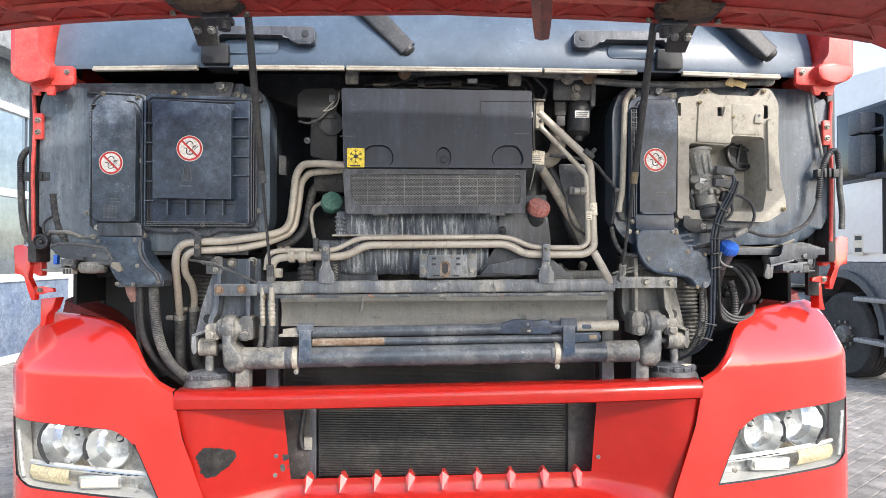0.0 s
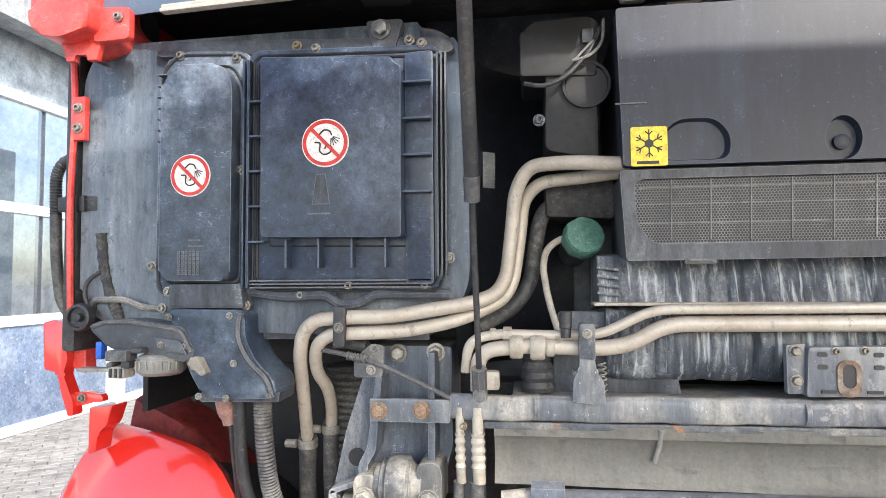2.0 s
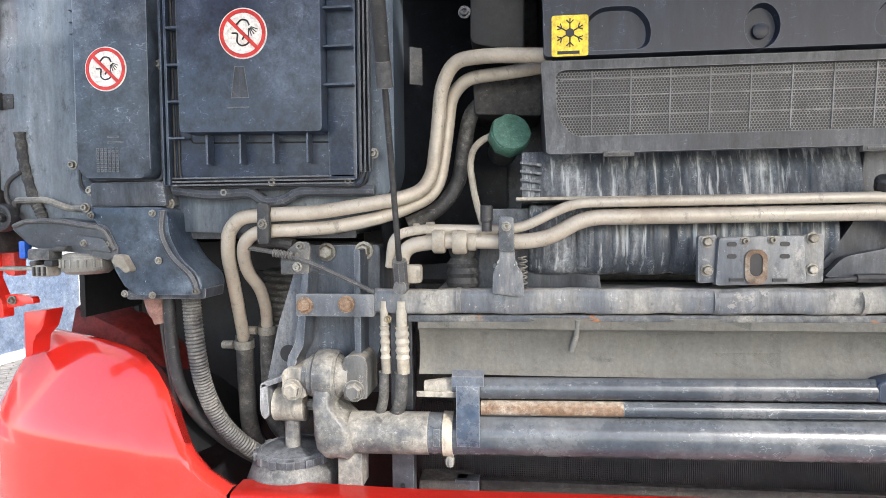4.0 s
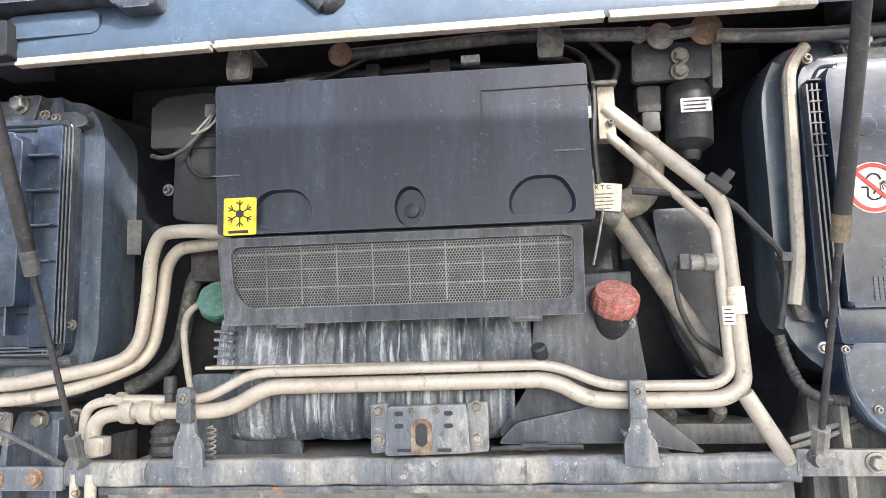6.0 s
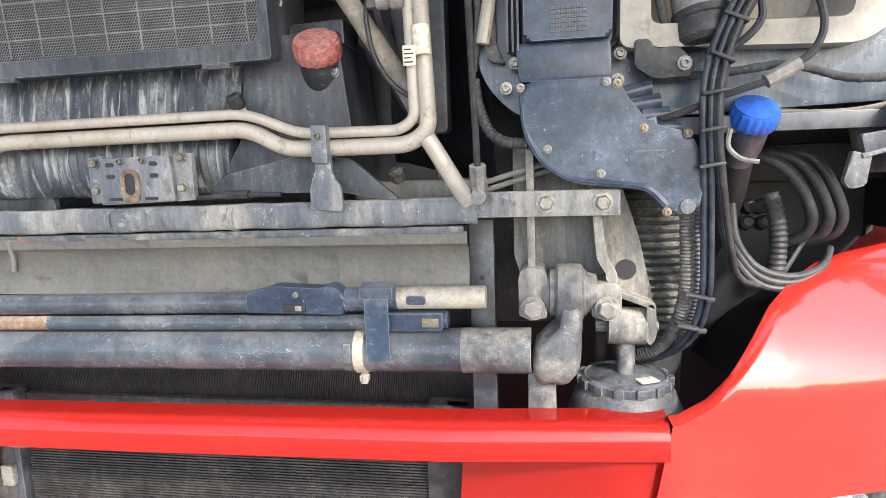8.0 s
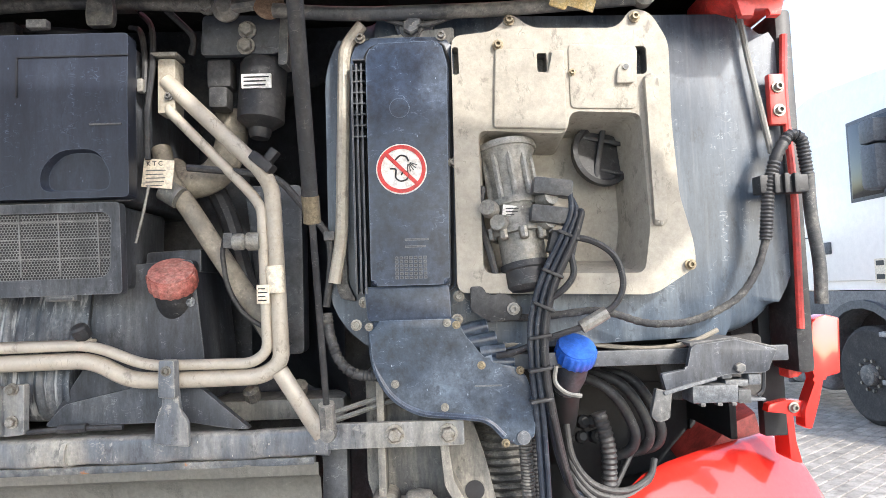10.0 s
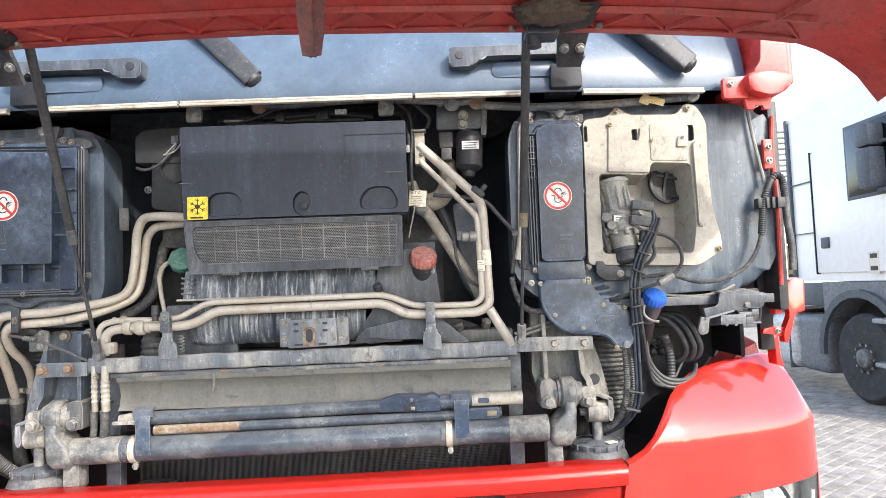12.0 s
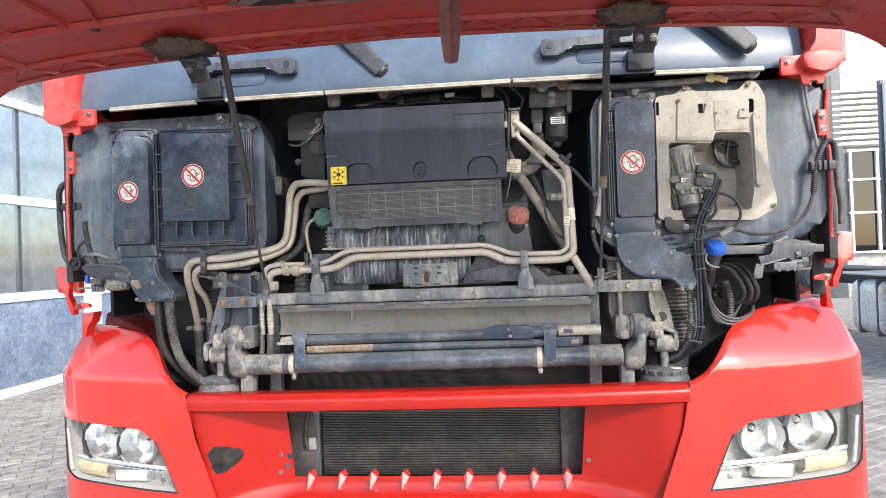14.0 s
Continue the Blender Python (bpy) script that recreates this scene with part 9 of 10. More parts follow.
for k in range(5):
    a = radians(-160 + 35 * k)
    bm = B()
    p = Vector((0.733 + 0.033 * math.cos(a), 1.895 + 0.033 * math.sin(a), 1.695))
    tube(bm, [p + ax * 0.0, p + ax * 0.075], 0.004, seg=6)
    part("web", bm, GREYALU, fv)
for x, z, w in ((0.700, 1.687, 0.020), (0.765, 1.697, 0.024), (0.764, 1.668, 0.022), (0.712, 1.668, 0.018)):
    bm = B()
    lathe(bm, [(0.011, 0.0), (0.012, 0.006), (0.010, w)], (x, 1.868, z), axis=(0.3 if x > 0.73 else -0.3, -0.7, 0.1), seg=12)
    part("port", bm, GREYALU, fv)
for x, z in ((0.790, 1.712), (0.786, 1.677)):
    bm = B()
    box(bm, (x - 0.014, 1.852, z), (0.05, 0.024, 0.022), 0.004, rot=(0, 8, 0))
    part("connector", bm, GREYPLASTIC, fv)
    bm = B()
    lathe(bm, [(0.009, 0), (0.009, 0.014)], (x - 0.022, 1.852, z + 0.001), axis=(-1, 0, 0.05), seg=12)
    part("collar", bm, GREYALU, fv)
bm = B()
box(bm, (0.726, 1.8615, 1.685), (0.026, 0.003, 0.014), 0.0005, rot=(0, 8, 0))
part("label", bm, WHITE, fv, "small white barcode label")
bars(fv, 0.726, 1.8592, 1.688, 0.018, 3, 0.004)
bm = B()
tube(bm, [(0.690, 1.88, 1.72), (0.683, 1.878, 1.68), (0.700, 1.876, 1.62), (0.708, 1.872, 1.57)], 0.005, 0.03, seg=8)
part("lead", bm, RUBBER, fv)

# wiper drive behind the cowl's edge
wd = thing("wiper_drive", (0.4, 1.9, 1.9), "black wiper motor with linkage rods under the cowl", "wiper motor")
bm = B()
lathe(bm, [(0.012, -0.068), (0.015, -0.062), (0.016, -0.055), (0.026, -0.048), (0.032, -0.043), (0.032, 0.035), (0.028, 0.042)], (0.391, 1.925, 1.872), axis=(0.06, 0.05, 1), seg=28)
part("motor", bm, RUBBER, wd, "black motor can")
bm = B()
prism(bm, fillet([(0.312, 1.918), (0.42, 1.918), (0.432, 1.935), (0.430, 1.972), (0.315, 1.975)], 0.008, 3), 1.905, 1.915, 0.003)
part("plate", bm, CABDARK, wd)
bm = B()
prism(bm, fillet([(0.418, 1.90), (0.432, 1.90), (0.436, 1.98), (0.424, 1.985)], 0.005, 2), 1.900, 1.93, 0.003)
part("bracket", bm, CAST, wd)
bm = B()
prism(bm, rrect(0.372, 0.412, 1.866, 1.8855, 0.001, 2), 1.8915, 1.894)
lab = part("label", bm, WHITE, wd, "white printed motor label", smooth=False)
bars(lab, 0.392, 1.8910, 1.881, 0.034, 3, 0.0055)
for x, z in ((0.324, 1.985), (0.378, 1.950), (0.376, 1.928)):
    bolt(wd, x, 1.902, z, 1.0, "hex", GREYALU)
bm = B()
box(bm, (0.335, 1.925, 1.895), (0.034, 0.03, 0.04), 0.006)
box(bm, (0.335, 1.92, 1.86), (0.026, 0.03, 0.03), 0.005)
part("plug", bm, RUBBER, wd)
bm = B()
lathe(bm, [(0.017, 0), (0.019, 0.004), (0.019, 0.008), (0.012, 0.014), (0.010, 0.018)], (0.352, 1.90, 1.978), seg=20)
part("pivot", bm, GREYALU, wd)
bm = B()
lathe(bm, [(0.020, 0), (0.021, 0.004), (0.018, 0.006), (0.021, 0.010), (0.018, 0.013), (0.012, 0.016)], (0.411, 1.893, 1.980), seg=20)
part("rubber_joint", bm, RUSTBOLT, wd, "rust-red pivot bush")
bm = B()
tube(bm, [(0.345, 1.893, 1.977), (0.415, 1.885, 1.982)], 0.009, seg=8)
part("crank", bm, CAST, wd)
bm = B()
tube(bm, [(0.42, 1.878, 1.966), (0.52, 1.875, 1.956), (0.72, 1.872, 1.956), (0.91, 1.870, 1.966)], 0.0095, 0.05, seg=12)
part("link_rod", bm, CAST, wd, "long grey link rod")
bm = B()
lathe(bm, [(0.014, -0.01), (0.015, 0.006), (0.010, 0.01)], (0.912, 1.866, 1.967), seg=16)
part("rod_end", bm, CAST, wd)
bm = B()
tube(bm, [(0.34, 1.90, 1.985), (0.15, 1.905, 1.999), (-0.05, 1.905, 1.990), (-0.11, 1.90, 1.986)], 0.0095, 0.05, seg=12)
part("link_rod", bm, CAST, wd, "long grey link rod")
bm = B()
lathe(bm, [(0.016, -0.006), (0.018, 0.002), (0.010, 0.012)], (-0.105, 1.893, 1.985), seg=16)
part("rod_end", bm, RUSTBOLT, wd)
bm = B()
tube(bm, [(0.55, 1.885, 1.965), (0.58, 1.88, 1.945), (0.62, 1.88, 1.940), (0.67, 1.885, 1.958), (0.70, 1.89, 1.965)], 0.004, 0.03, seg=8)
part("cable", bm, GREYPLASTIC, wd)
bolt(wd, 0.606, 1.885, 1.944, 1.2, "hex", CAST)
t = thing("paper_scrap", (0.81, 1.86, 1.985), "torn yellow paper tag on the link rod", "tag")
bm = B()
prism(bm, fillet([(0.783, 1.954), (0.805, 1.946), (0.815, 1.964), (0.800, 1.974), (0.790, 1.968)], 0.003, 2), 1.856, 1.859)
box(bm, (0.828, 1.860, 1.956), (0.034, 0.003, 0.016), 0.001, rot=(10, 18, 0))
part("paper", bm, mat("aged_paper", (0.62, 0.46, 0.20), 0.8, dust=0.5, dust_color=(0.7, 0.65, 0.5), scale=60), t)
t = thing("wiring", (0.0, 1.94, 1.99), "dark wiring and plugs over the unit", "wiring")
for pts, r in (([(-0.22, 1.94, 1.965), (-0.15, 1.935, 1.972), (-0.05, 1.93, 1.968), (0.05, 1.935, 1.976), (0.16, 1.94, 1.965)], 0.007), ([(-0.19, 1.915, 1.948), (-0.12, 1.91, 1.962), (-0.06, 1.905, 1.985)], 0.004), ([(-0.16, 1.92, 1.952), (-0.09, 1.918, 1.950), (0.0, 1.92, 1.958), (0.14, 1.92, 1.952)], 0.005), ([(0.22, 1.93, 1.99), (0.25, 1.90, 1.96), (0.257, 1.885, 1.90), (0.250, 1.88, 1.83), (0.253, 1.878, 1.77)], 0.004), ([(0.20, 1.94, 1.975), (0.235, 1.90, 1.955), (0.247, 1.885, 1.90), (0.247, 1.88, 1.86)], 0.004), ([(0.26, 1.92, 1.99), (0.30, 1.92, 1.95), (0.29, 1.93, 1.93)], 0.005)):
    bm = B()
    tube(bm, pts, r, 0.03, seg=8)
    part("loom", bm, RUBBER, t)
for c, s, m in (((0.085, 1.915, 1.972), (0.028, 0.012, 0.012), WHITE), ((0.04, 1.92, 1.965), (0.03, 0.02, 0.02), RUBBER), ((-0.06, 1.915, 1.962), (0.02, 0.02, 0.022), RUBBER), ((-0.17, 1.915, 1.958), (0.05, 0.012, 0.006), GREYALU), ((0.245, 1.878, 1.868), (0.008, 0.012, 0.018), GREYALU)):
    bm = B()
    box(bm, c, s, 0.002)
    part("plug", bm, m, t)
bm = B()
tube(bm, [(0.257, 1.872, 1.735), (0.250, 1.872, 1.70), (0.240, 1.872, 1.66)], 0.0018, 0.02, seg=6)
part("thin_wire", bm, GREYALU, t)
# hoses and tag between the unit and the right-hand wall
t = thing("heater_hose", (0.3, 1.92, 1.75), "pale dusty heater hose dropping behind the pipes", "hose", "")
bm = B()
tube(bm, [(0.248, 1.93, 1.795), (0.262, 1.915, 1.748), (0.285, 1.915, 1.720), (0.345, 1.92, 1.622), (0.390, 1.925, 1.550), (0.405, 1.93, 1.515)], 0.0135, 0.04, seg=14)
part("hose", bm, HOSE_PALE, t)
bm = B()
tube(bm, [(0.262, 1.905, 1.735), (0.283, 1.905, 1.722)], 0.0155, seg=14)
part("sleeve", bm, DEFLECT, t)
t = thing("heater_hose", (0.32, 1.94, 1.78), "large curved grey hose behind the pipes", "hose", "")
bm = B()
tube(bm, [(0.335, 1.96, 1.85), (0.340, 1.95, 1.80), (0.320, 1.94, 1.755), (0.275, 1.94, 1.745), (0.25, 1.96, 1.77)], 0.022, 0.05, seg=16)
part("hose", bm, HOSE_PALE, t)
t = thing("paper_tag", (0.269, 1.88, 1.76), "cream printed tag on a wire", "tag")
bm = B()
box(bm, (0.2695, 1.876, 1.760), (0.040, 0.002, 0.038), 0.0005, rot=(0, 6, 0))
part("card", bm, STICKER, t)
lettering("K T C", t, 0.2655, 1.8745, 1.7705, 0.0085, INK)
bars(t, 0.268, 1.8745, 1.764, 0.028, 5, 0.005, GREYPLASTIC, 0.25)
shift(t, -0.006, 0.008, -0.008)
t = thing("foam_seal", (0.36, 1.96, 1.65), "black foam seal along the engine tunnel", "seal")
bm = B()
tube(bm, [(0.305, 1.97, 1.75), (0.335, 1.96, 1.69), (0.350, 1.955, 1.62), (0.375, 1.955, 1.55), (0.41, 1.955, 1.51)], 0.014, 0.04, seg=10)
part("strip", bm, RUBBER, t)
bm = B()
prism(bm, fillet([(0.345, 1.75), (0.43, 1.75), (0.43, 1.50), (0.395, 1.50), (0.362, 1.60)], 0.01, 3), 1.985, 2.02, 0.004)
part("liner", bm, CABDARK, t)

# thin pale wire and lower harness at right
t = thing("pale_cable", (1.07, 1.89, 1.85), "thin pale cable down the cab wall", "cable")
bm = B()
tube(bm, [(1.052, 1.895, 1.95), (1.060, 1.892, 1.88), (1.072, 1.890, 1.81), (1.080, 1.888, 1.755)], 0.0042, 0.05, seg=8)
part("cable", bm, DEFLECT, t)
bm = B()
tube(bm, [(0.66, 1.895, 1.500), (0.74, 1.91, 1.514), (0.80, 1.915, 1.512), (0.865, 1.91, 1.502), (0.911, 1.89, 1.500), (0.952, 1.872, 1.508), (0.985, 1.870, 1.524)], 0.0032, 0.04, seg=8)
part("cable", bm, HOSE_PALE, t)
hb = thing("harness_bracket", (0.70, 1.87, 1.57), "black harness clip bracket", "bracket")
bm = B()
prism(bm, fillet([(0.668, 1.590), (0.684, 1.590), (0.690, 1.578), (0.715, 1.580), (0.735, 1.560), (0.730, 1.545), (0.690, 1.545), (0.668, 1.56)], 0.004, 3), 1.864, 1.872, 0.002)
part("plate", bm, RUBBER, hb)
bolt(hb, 0.722, 1.862, 1.560, 1.1, "torx", GREYALU)
t = thing("air_lines", (0.78, 1.84, 1.6), "bundle of blue-grey air lines tied together", "cable bundle")
for k in range(6):
    dx, dy = 0.0056 * (k - 2.5), 0.0075 * (k % 2) - 0.003 * (k % 3 == 1)
    run = [(0.800 + dx * 0.3, 1.846 + dy, 1.712 - 0.008 * k), (0.806 + dx * 0.5, 1.840 + dy, 1.68), (0.790 + dx * 0.8, 1.842 + dy, 1.64), (0.764 + dx * 0.8, 1.845 + dy, 1.592), (0.750 + dx * 0.8, 1.848 + dy, 1.54), (0.750 + dx * 0.7, 1.85 + dy, 1.48)]
    if k < 3:
        # three lines drop beside the corrugated hose
        run += [(0.758 + dx * 0.8, 1.868 + dy, 1.42), (0.762 + dx * 0.8, 1.880 + dy, 1.35), (0.764 + dx * 0.8, 1.885 + dy, 1.29), (0.757 + dx * 0.8, 1.90 + dy, 1.24), (0.738 + dx * 0.8, 1.935 + dy, 1.20), (0.70, 1.97 + dy, 1.18)]
    else:
        run += [(0.762 + dx * 0.7, 1.87 + dy, 1.42), (0.775 + dx * 0.7, 1.895 + dy, 1.365), (0.800 + dx * 0.6, 1.935 + dy, 1.315 - 0.005 * k), (0.85 + dx, 1.965 + dy, 1.298 - 0.004 * k), (0.90, 1.985 + dy, 1.31 + 0.008 * k), (0.92, 2.02, 1.35)]
    bm = B()
    tube(bm, run, 0.0037, 0.03, seg=10)
    part("line", bm, CABLE_BLUE if k < 4 else RUBBER, t)
for c in ((0.744, 1.884, 1.288), (0.738, 1.896, 1.246)):
    bm = B()
    box(bm, c, (0.028, 0.020, 0.004), 0.0015, rot=(0, 12, 0))
    box(bm, (c[0] + 0.016, c[1] - 0.006, c[2] - 0.004), (0.010, 0.006, 0.006), 0.0015)
    part("cable_tie", bm, RUBBER, t, "cable tie with its tail")
for x, z in ((0.792, 1.650), (0.770, 1.603), (0.757, 1.562), (0.751, 1.525), (0.750, 1.485), (0.752, 1.445)):
    bm = B()
    box(bm, (x, 1.846 + (0.012 if z < 1.46 else 0), z), (0.029, 0.019, 0.0045), 0.002, rot=(0, 25 if z > 1.53 else -8, 0))
    part("cable_tie", bm, RUBBER, t)
t = thing("sensor_lead", (0.82, 1.85, 1.6), "black looped sensor lead with connector", "cable")
bm = B()
tube(bm, [(0.790, 1.855, 1.650), (0.825, 1.85, 1.644), (0.855, 1.85, 1.622), (0.862, 1.85, 1.585), (0.850, 1.85, 1.56), (0.826, 1.85, 1.546)], 0.0042, 0.03, seg=8)
part("lead", bm, RUBBER, t)
bm = B()
box(bm, (0.787, 1.858, 1.640), (0.036, 0.02, 0.030), 0.005, rot=(0, 15, 0))
part("plug", bm, RUBBER, t)
bm = B()
tube(bm, [(0.796, 1.852, 1.63), (0.800, 1.85, 1.600), (0.785, 1.85, 1.582), (0.765, 1.852, 1.570)], 0.0042, 0.02, seg=8)
part("lead", bm, RUBBER, t)
bm = B()
tube(bm, [(0.838, 1.852, 1.552), (0.805, 1.852, 1.534)], 0.0085, seg=10)
part("connector", bm, GREYALU, t)
bm = B()
tube(bm, [(0.805, 1.852, 1.534), (0.77, 1.856, 1.524), (0.72, 1.86, 1.505), (0.70, 1.87, 1.50)], 0.004, 0.02, seg=8)
part("lead", bm, RUBBER, t)

# washer bottle neck with blue cap
wb = thing("washer_filler", (0.80, 1.90, 1.45), "bright blue washer cap on a dark filler neck", "washer filler")
ax = Vector((0.10, -0.62, 0.78)).normalized()
filler_cap("cap", 0.802, 1.888, 1.492, 0.0265, 0.022, BLUECAP, ax, 20, wb, "bright blue ribbed cap")
bm = B()
lathe(bm, [(0.018, -0.055), (0.022, -0.03), (0.022, 0.001)], (0.802, 1.888, 1.492), axis=ax, seg=20)
part("neck", bm, PLASTIC_GREY, wb)
bm = B()
tube(bm, [(0.775, 1.87, 1.485), (0.770, 1.868, 1.465), (0.785, 1.866, 1.450), (0.805, 1.866, 1.447)], 0.003, 0.01, seg=6)
part("tether", bm, DEFLECT, wb)
bm = B()
tube(bm, [(0.797, 1.922, 1.449), (0.800, 1.955, 1.41), (0.805, 2.02, 1.36), (0.81, 2.12, 1.31)], 0.019, 0.05, seg=14)
part("filler_tube", bm, GASKET, wb)

# corrugated hoses, spring and cable loops low on the right
t = thing("corrugated_hose", (0.74, 1.92, 1.3), "dusty black corrugated hose bending behind the cab mount", "hose", "corrugated hoses")
bm = B()
tube(bm, [(0.734, 1.895, 1.400), (0.737, 1.90, 1.346), (0.738, 1.903, 1.291), (0.733, 1.92, 1.247), (0.718, 1.95, 1.200), (0.68, 1.98, 1.18)], 0.0095, 0.05, seg=14, corr=0.0013, pitch=0.0042)
part("hose", bm, HOSE, t)
t = thing("corrugated_hose", (0.75, 1.92, 1.3), "second corrugated hose tied behind the first", "hose", "corrugated hoses")
bm = B()
tube(bm, [(0.745, 1.915, 1.400), (0.752, 1.92, 1.346), (0.754, 1.922, 1.285), (0.747, 1.938, 1.237), (0.730, 1.968, 1.190), (0.69, 2.0, 1.17)], 0.0095, 0.05, seg=14, corr=0.0013, pitch=0.0048)
part("hose", bm, RUBBER, t)


def ribbed_bellows(x, y):
    """Upright rubber bellows with stacked ribs and a rounded foot."""
    t = thing("ribbed_bellows", (x, y, 1.2), "dusty ribbed rubber bellows behind the cab mount", "bellows", "bellows")
    bm = B()
    prof = [(0.030, 0.0), (0.048, 0.006)]
    for k in range(18):
        z = 0.014 + 0.0115 * k
        prof += [(0.060, z), (0.0625, z + 0.003), (0.060, z + 0.006), (0.0535, z + 0.008)]
    lathe(bm, prof, (x, y, 1.205), axis=(0, 0, 1), seg=32)
    part("bellows", bm, HOSE, t, angle=60)
    bm = B()
    lathe(bm, [(0.040, -0.09), (0.043, -0.02), (0.036, 0.004)], (x, y, 1.205), axis=(0, 0, 1), seg=24)
    part("piston", bm, RUBBER, t)


ribbed_bellows(0.716, 2.03)
ribbed_bellows(-0.690, 2.09)
t = thing("cable_loops", (0.9, 2.0, 1.35), "loops of black cable hanging in the wheel arch", "cable")
for k in range(3):
    bm = B()
    o, y = (0.0, 0.025, 0.046)[k], 1.96 + 0.012 * k
    tube(bm, [(0.820 + o, y + 0.02, 1.457), (0.858 + o, y, 1.446 + 0.004 * k), (0.886 + o, y, 1.414 + 0.001 * k), (0.902 + o, y, 1.372), (0.897 + o, y + 0.01, 1.348), (0.87 + o, y + 0.03, 1.335)], 0.0072, 0.035, seg=16)
    part("loop", bm, RUBBER, t)
for k in range(3):
    bm = B()
    tube(bm, [(0.80, 1.95 + 0.012 * k, 1.40 - 0.01 * k), (0.805, 1.95, 1.345 - 0.012 * k), (0.835, 1.95, 1.305 - 0.010 * k), (0.885, 1.955, 1.295 - 0.008 * k), (0.925, 1.975, 1.310), (0.935, 1.99, 1.33)], 0.0048, 0.04, seg=10)
    part("loop", bm, RUBBER, t)
bm = B()
tube(bm, [(0.850, 1.965, 1.405), (0.862, 1.96, 1.36), (0.860, 1.96, 1.30)], 0.0115, 0.03, seg=14, corr=0.002, pitch=0.007)
part("conduit", bm, RUBBER, t)
t = thing("fittings_block", (0.84, 2.0, 1.38), "dusty block of air fittings in the arch", "fittings")
for k in range(7):
    bm = B()
    lathe(bm, [(0.008, 0), (0.010, 0.004), (0.010, 0.018), (0.006, 0.022)], (0.815 + 0.018 * (k % 4), 2.01, 1.36 + 0.022 * (k // 4)), axis=(0.2 * (k % 3 - 1), -1, 0.3), seg=8)
    part("fitting", bm, GASKET, t)
# right lower brackets
t = thing("support_bracket", (0.97, 1.86, 1.47), "grey folded bracket with plug block at the cab corner", "bracket")
bm = B()
prism(bm, fillet([(0.935, 1.478), (0.942, 1.507), (0.997, 1.513), (1.050, 1.499), (1.036, 1.471), (0.984, 1.470), (0.970, 1.466), (0.908, 1.449), (0.902, 1.473)], 0.004, 3), 1.850, 1.858, 0.003)
part("shell", bm, PLASTIC_GREY, t)
bm = B()
prism(bm, fillet([(0.942, 1.505), (0.997, 1.511), (1.050, 1.497), (1.050, 1.502), (0.997, 1.516), (0.940, 1.510)], 0.001, 2), 1.852, 1.895, 0.001)
part("top_flange", bm, GREYPLASTIC, t)
bm = B()
prism(bm, fillet([(0.902, 1.452), (0.936, 1.461), (0.970, 1.468), (0.970, 1.464), (0.936, 1.456), (0.904, 1.447)], 0.001, 2), 1.846, 1.852, 0.001)
part("fold", bm, PLUG_GREY, t, "worn pale fold")
bm = B()
prism(bm, fillet([(0.894, 1.456), (0.914, 1.450), (0.909, 1.418), (0.894, 1.414), (0.886, 1.422)], 0.003, 3), 1.848, 1.856, 0.003)
part("tongue", bm, GREYPLASTIC, t)
for c, s, m in (((0.968, 1.866, 1.4465), (0.058, 0.036, 0.022), PLUG_GREY), ((1.004, 1.866, 1.4425), (0.016, 0.038, 0.017), GREYPLASTIC), ((0.999, 1.870, 1.458), (0.030, 0.03, 0.008), PLUG_GREY), ((1.021, 1.864, 1.462), (0.016, 0.02, 0.014), PLUG_GREY), ((0.987, 1.866, 1.467), (0.014, 0.02, 0.007), PLUG_GREY), ((1.022, 1.862, 1.437), (0.022, 0.02, 0.004), PLUG_GREY)):
    bm = B()
    box(bm, c, s, 0.002)
    part("plug_block", bm, m, t)
for x in (0.951, 0.972, 0.990):
    bm = B()
    box(bm, (x, 1.852, 1.434), (0.006, 0.012, 0.004), 0.001)
    part("clip_tab", bm, GREYPLASTIC, t)
bm = B()
tube(bm, [(1.026, 1.86, 1.441), (1.034, 1.86, 1.447), (1.036, 1.86, 1.470)], 0.0025, 0.006, seg=6)
part("lead", bm, RUBBER, t)
bolt(t, 1.000, 1.852, 1.478, 0.7, "hex", CAST)
bm = B()
prism(bm, fillet([(0.915, 1.50), (1.06, 1.515), (1.06, 1.43), (0.93, 1.43)], 0.01, 3), 1.905, 1.92, 0.003)
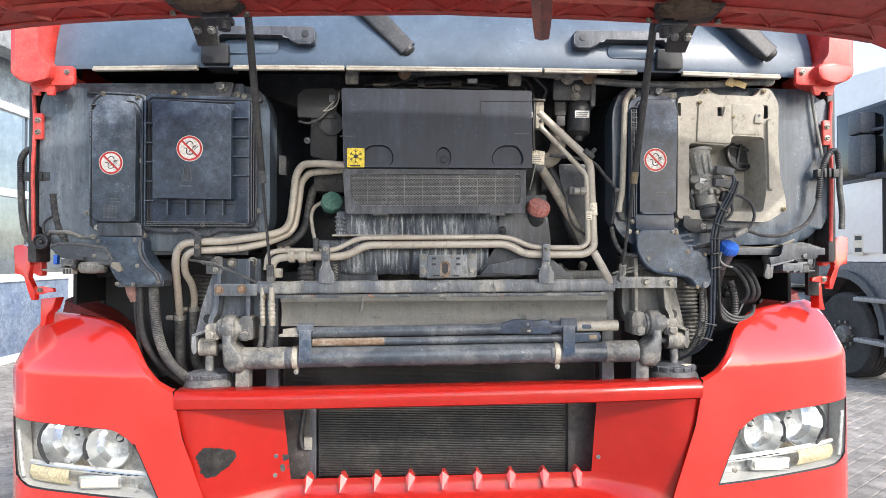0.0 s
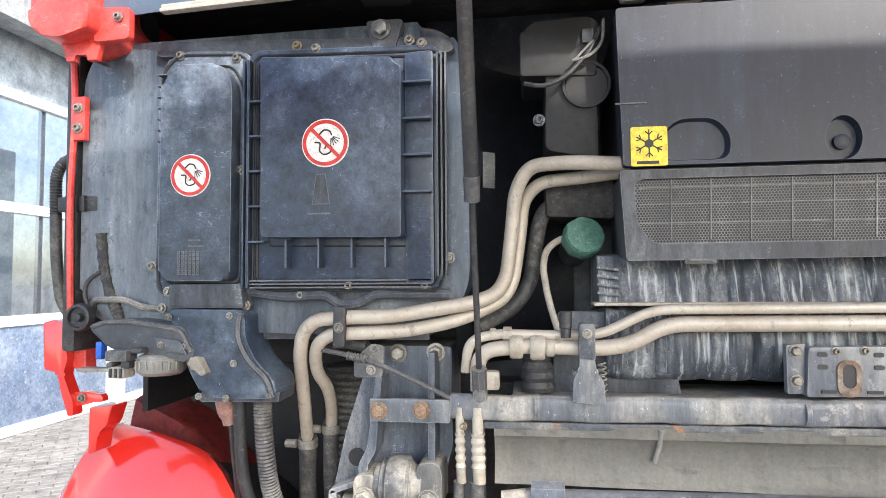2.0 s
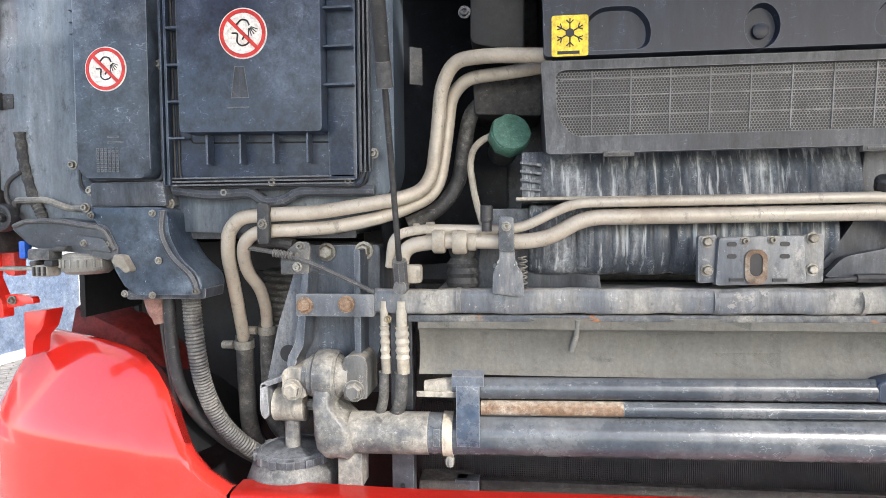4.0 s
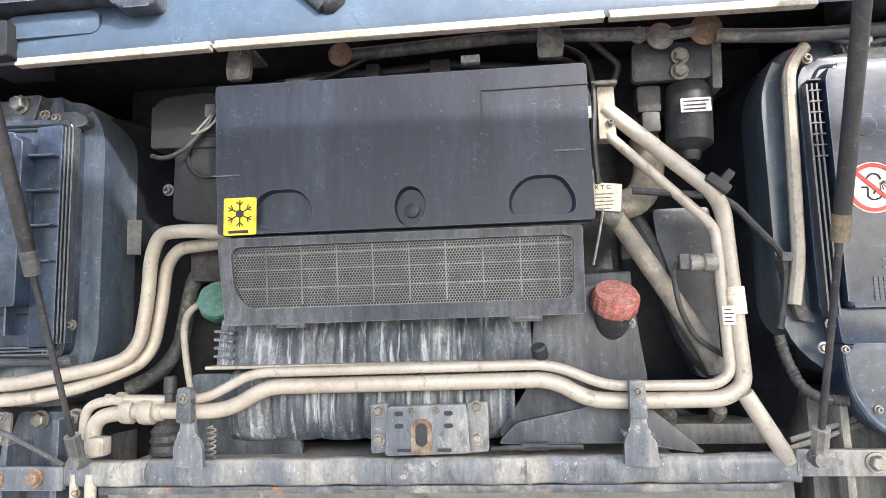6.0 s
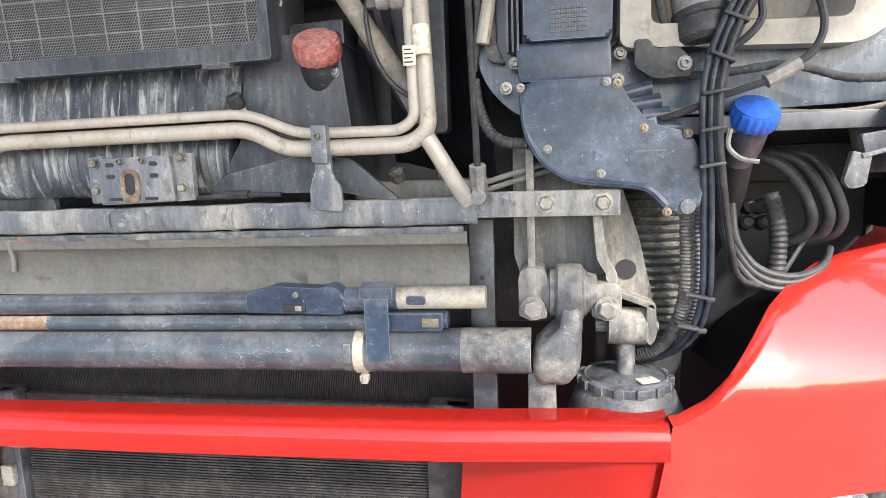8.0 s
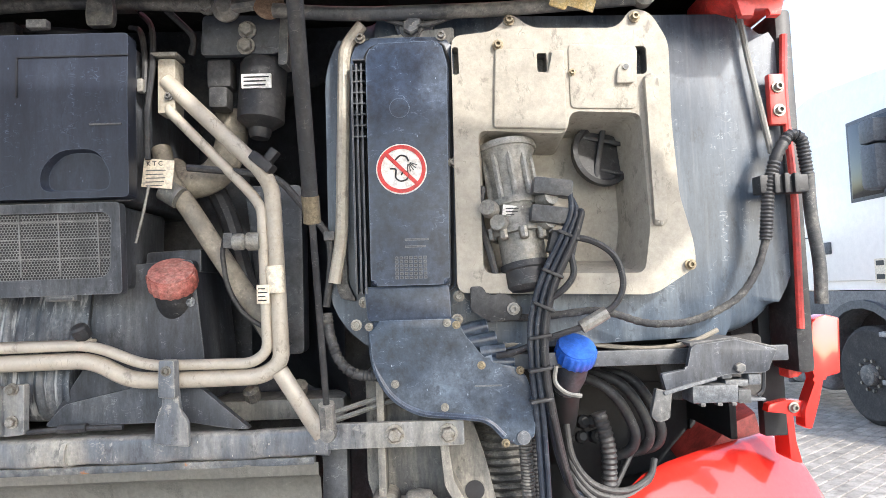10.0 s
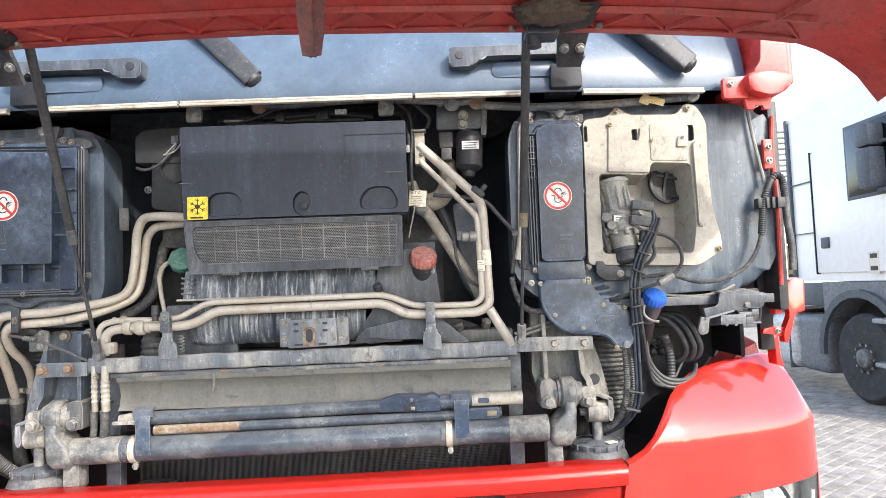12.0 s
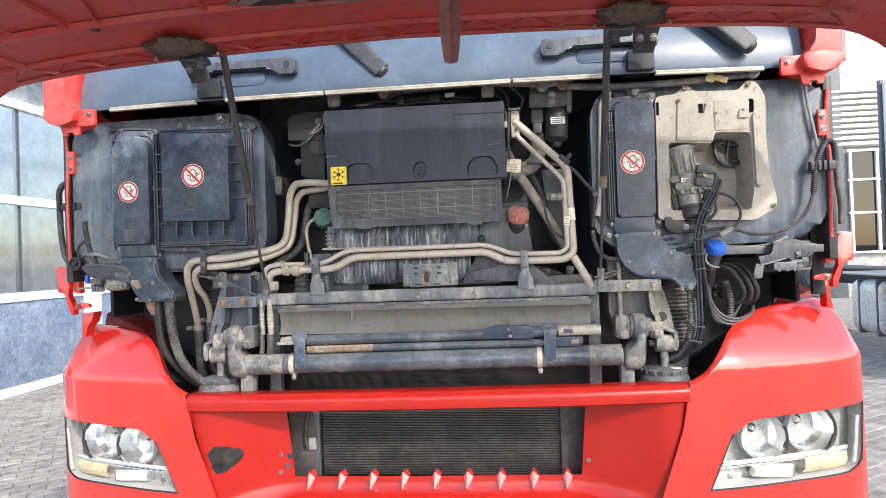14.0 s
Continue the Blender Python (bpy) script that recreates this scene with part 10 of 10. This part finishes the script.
part("back_plate", bm, BLACK, t)

# ---- yard paving, block by block ----
paving = thing("paving", (3, 5, 0), "grey concrete block paving in staggered rows", "pavement", kind="structure")


def block_mesh(bm, x, y, w, l, h, tilt, turn=0.0):
    z0, z1, c = -0.05, h, 0.005
    ca, sa = math.cos(turn), math.sin(turn)

    def rect(k, z, t=0.0):
        return [bm.verts.new((x + a * (w / 2 - k) * ca - b * (l / 2 - k) * sa, y + a * (w / 2 - k) * sa + b * (l / 2 - k) * ca, z + t * a)) for a, b in ((-1, -1), (1, -1), (1, 1), (-1, 1))]

    lo, mid, hi = rect(0, z0), rect(0, z1 - c), rect(c, z1, tilt)
    for A, C in ((lo, mid), (mid, hi)):
        for i in range(4):
            bm.faces.new((A[i], A[(i + 1) % 4], C[(i + 1) % 4], C[i]))
    bm.faces.new(hi)


paver_meshes = []
for k in range(5):
    bm = B()
    block_mesh(bm, 0, 0, 0.198, 0.097, 0.0, (k - 2) * 0.0006)
    me = bpy.data.meshes.new("paver")
    bmesh.ops.recalc_face_normals(bm, faces=bm.faces)
    bm.to_mesh(me)
    bm.free()
    me.materials.append(PAVER)
    paver_meshes.append(me)
rng = random.Random(11)
rest = B()
count = 0
TURN = radians(36)
COS, SIN = math.cos(TURN), math.sin(TURN)
for r in range(-100, 100):
    for c in range(-70, 70):
        u, v = 0.205 * c + (0.1025 if r % 2 else 0), 0.102 * r
        x, y = 1.5 + u * COS - v * SIN, 5.2 + u * SIN + v * COS
        if x < -5.7 or x > 8.0 or y < -1.5 or y > 13.0:
            continue
        near = 2.2 < x < 4.0 and 4.6 < y < 6.2
        if near and count < 300:
            ob = adopt(new("paver", paver_meshes[rng.randrange(5)]), paving)
            ob.location = (x, y, rng.uniform(-0.001, 0.001))
            ob.rotation_euler = (0, 0, TURN)
            count += 1
        else:
            block_mesh(rest, x, y, 0.198, 0.097, rng.uniform(-0.001, 0.001), rng.uniform(-0.001, 0.001), TURN)
tagged(part("paver_field", rest, PAVER, paving, smooth=False), kind="stuff")
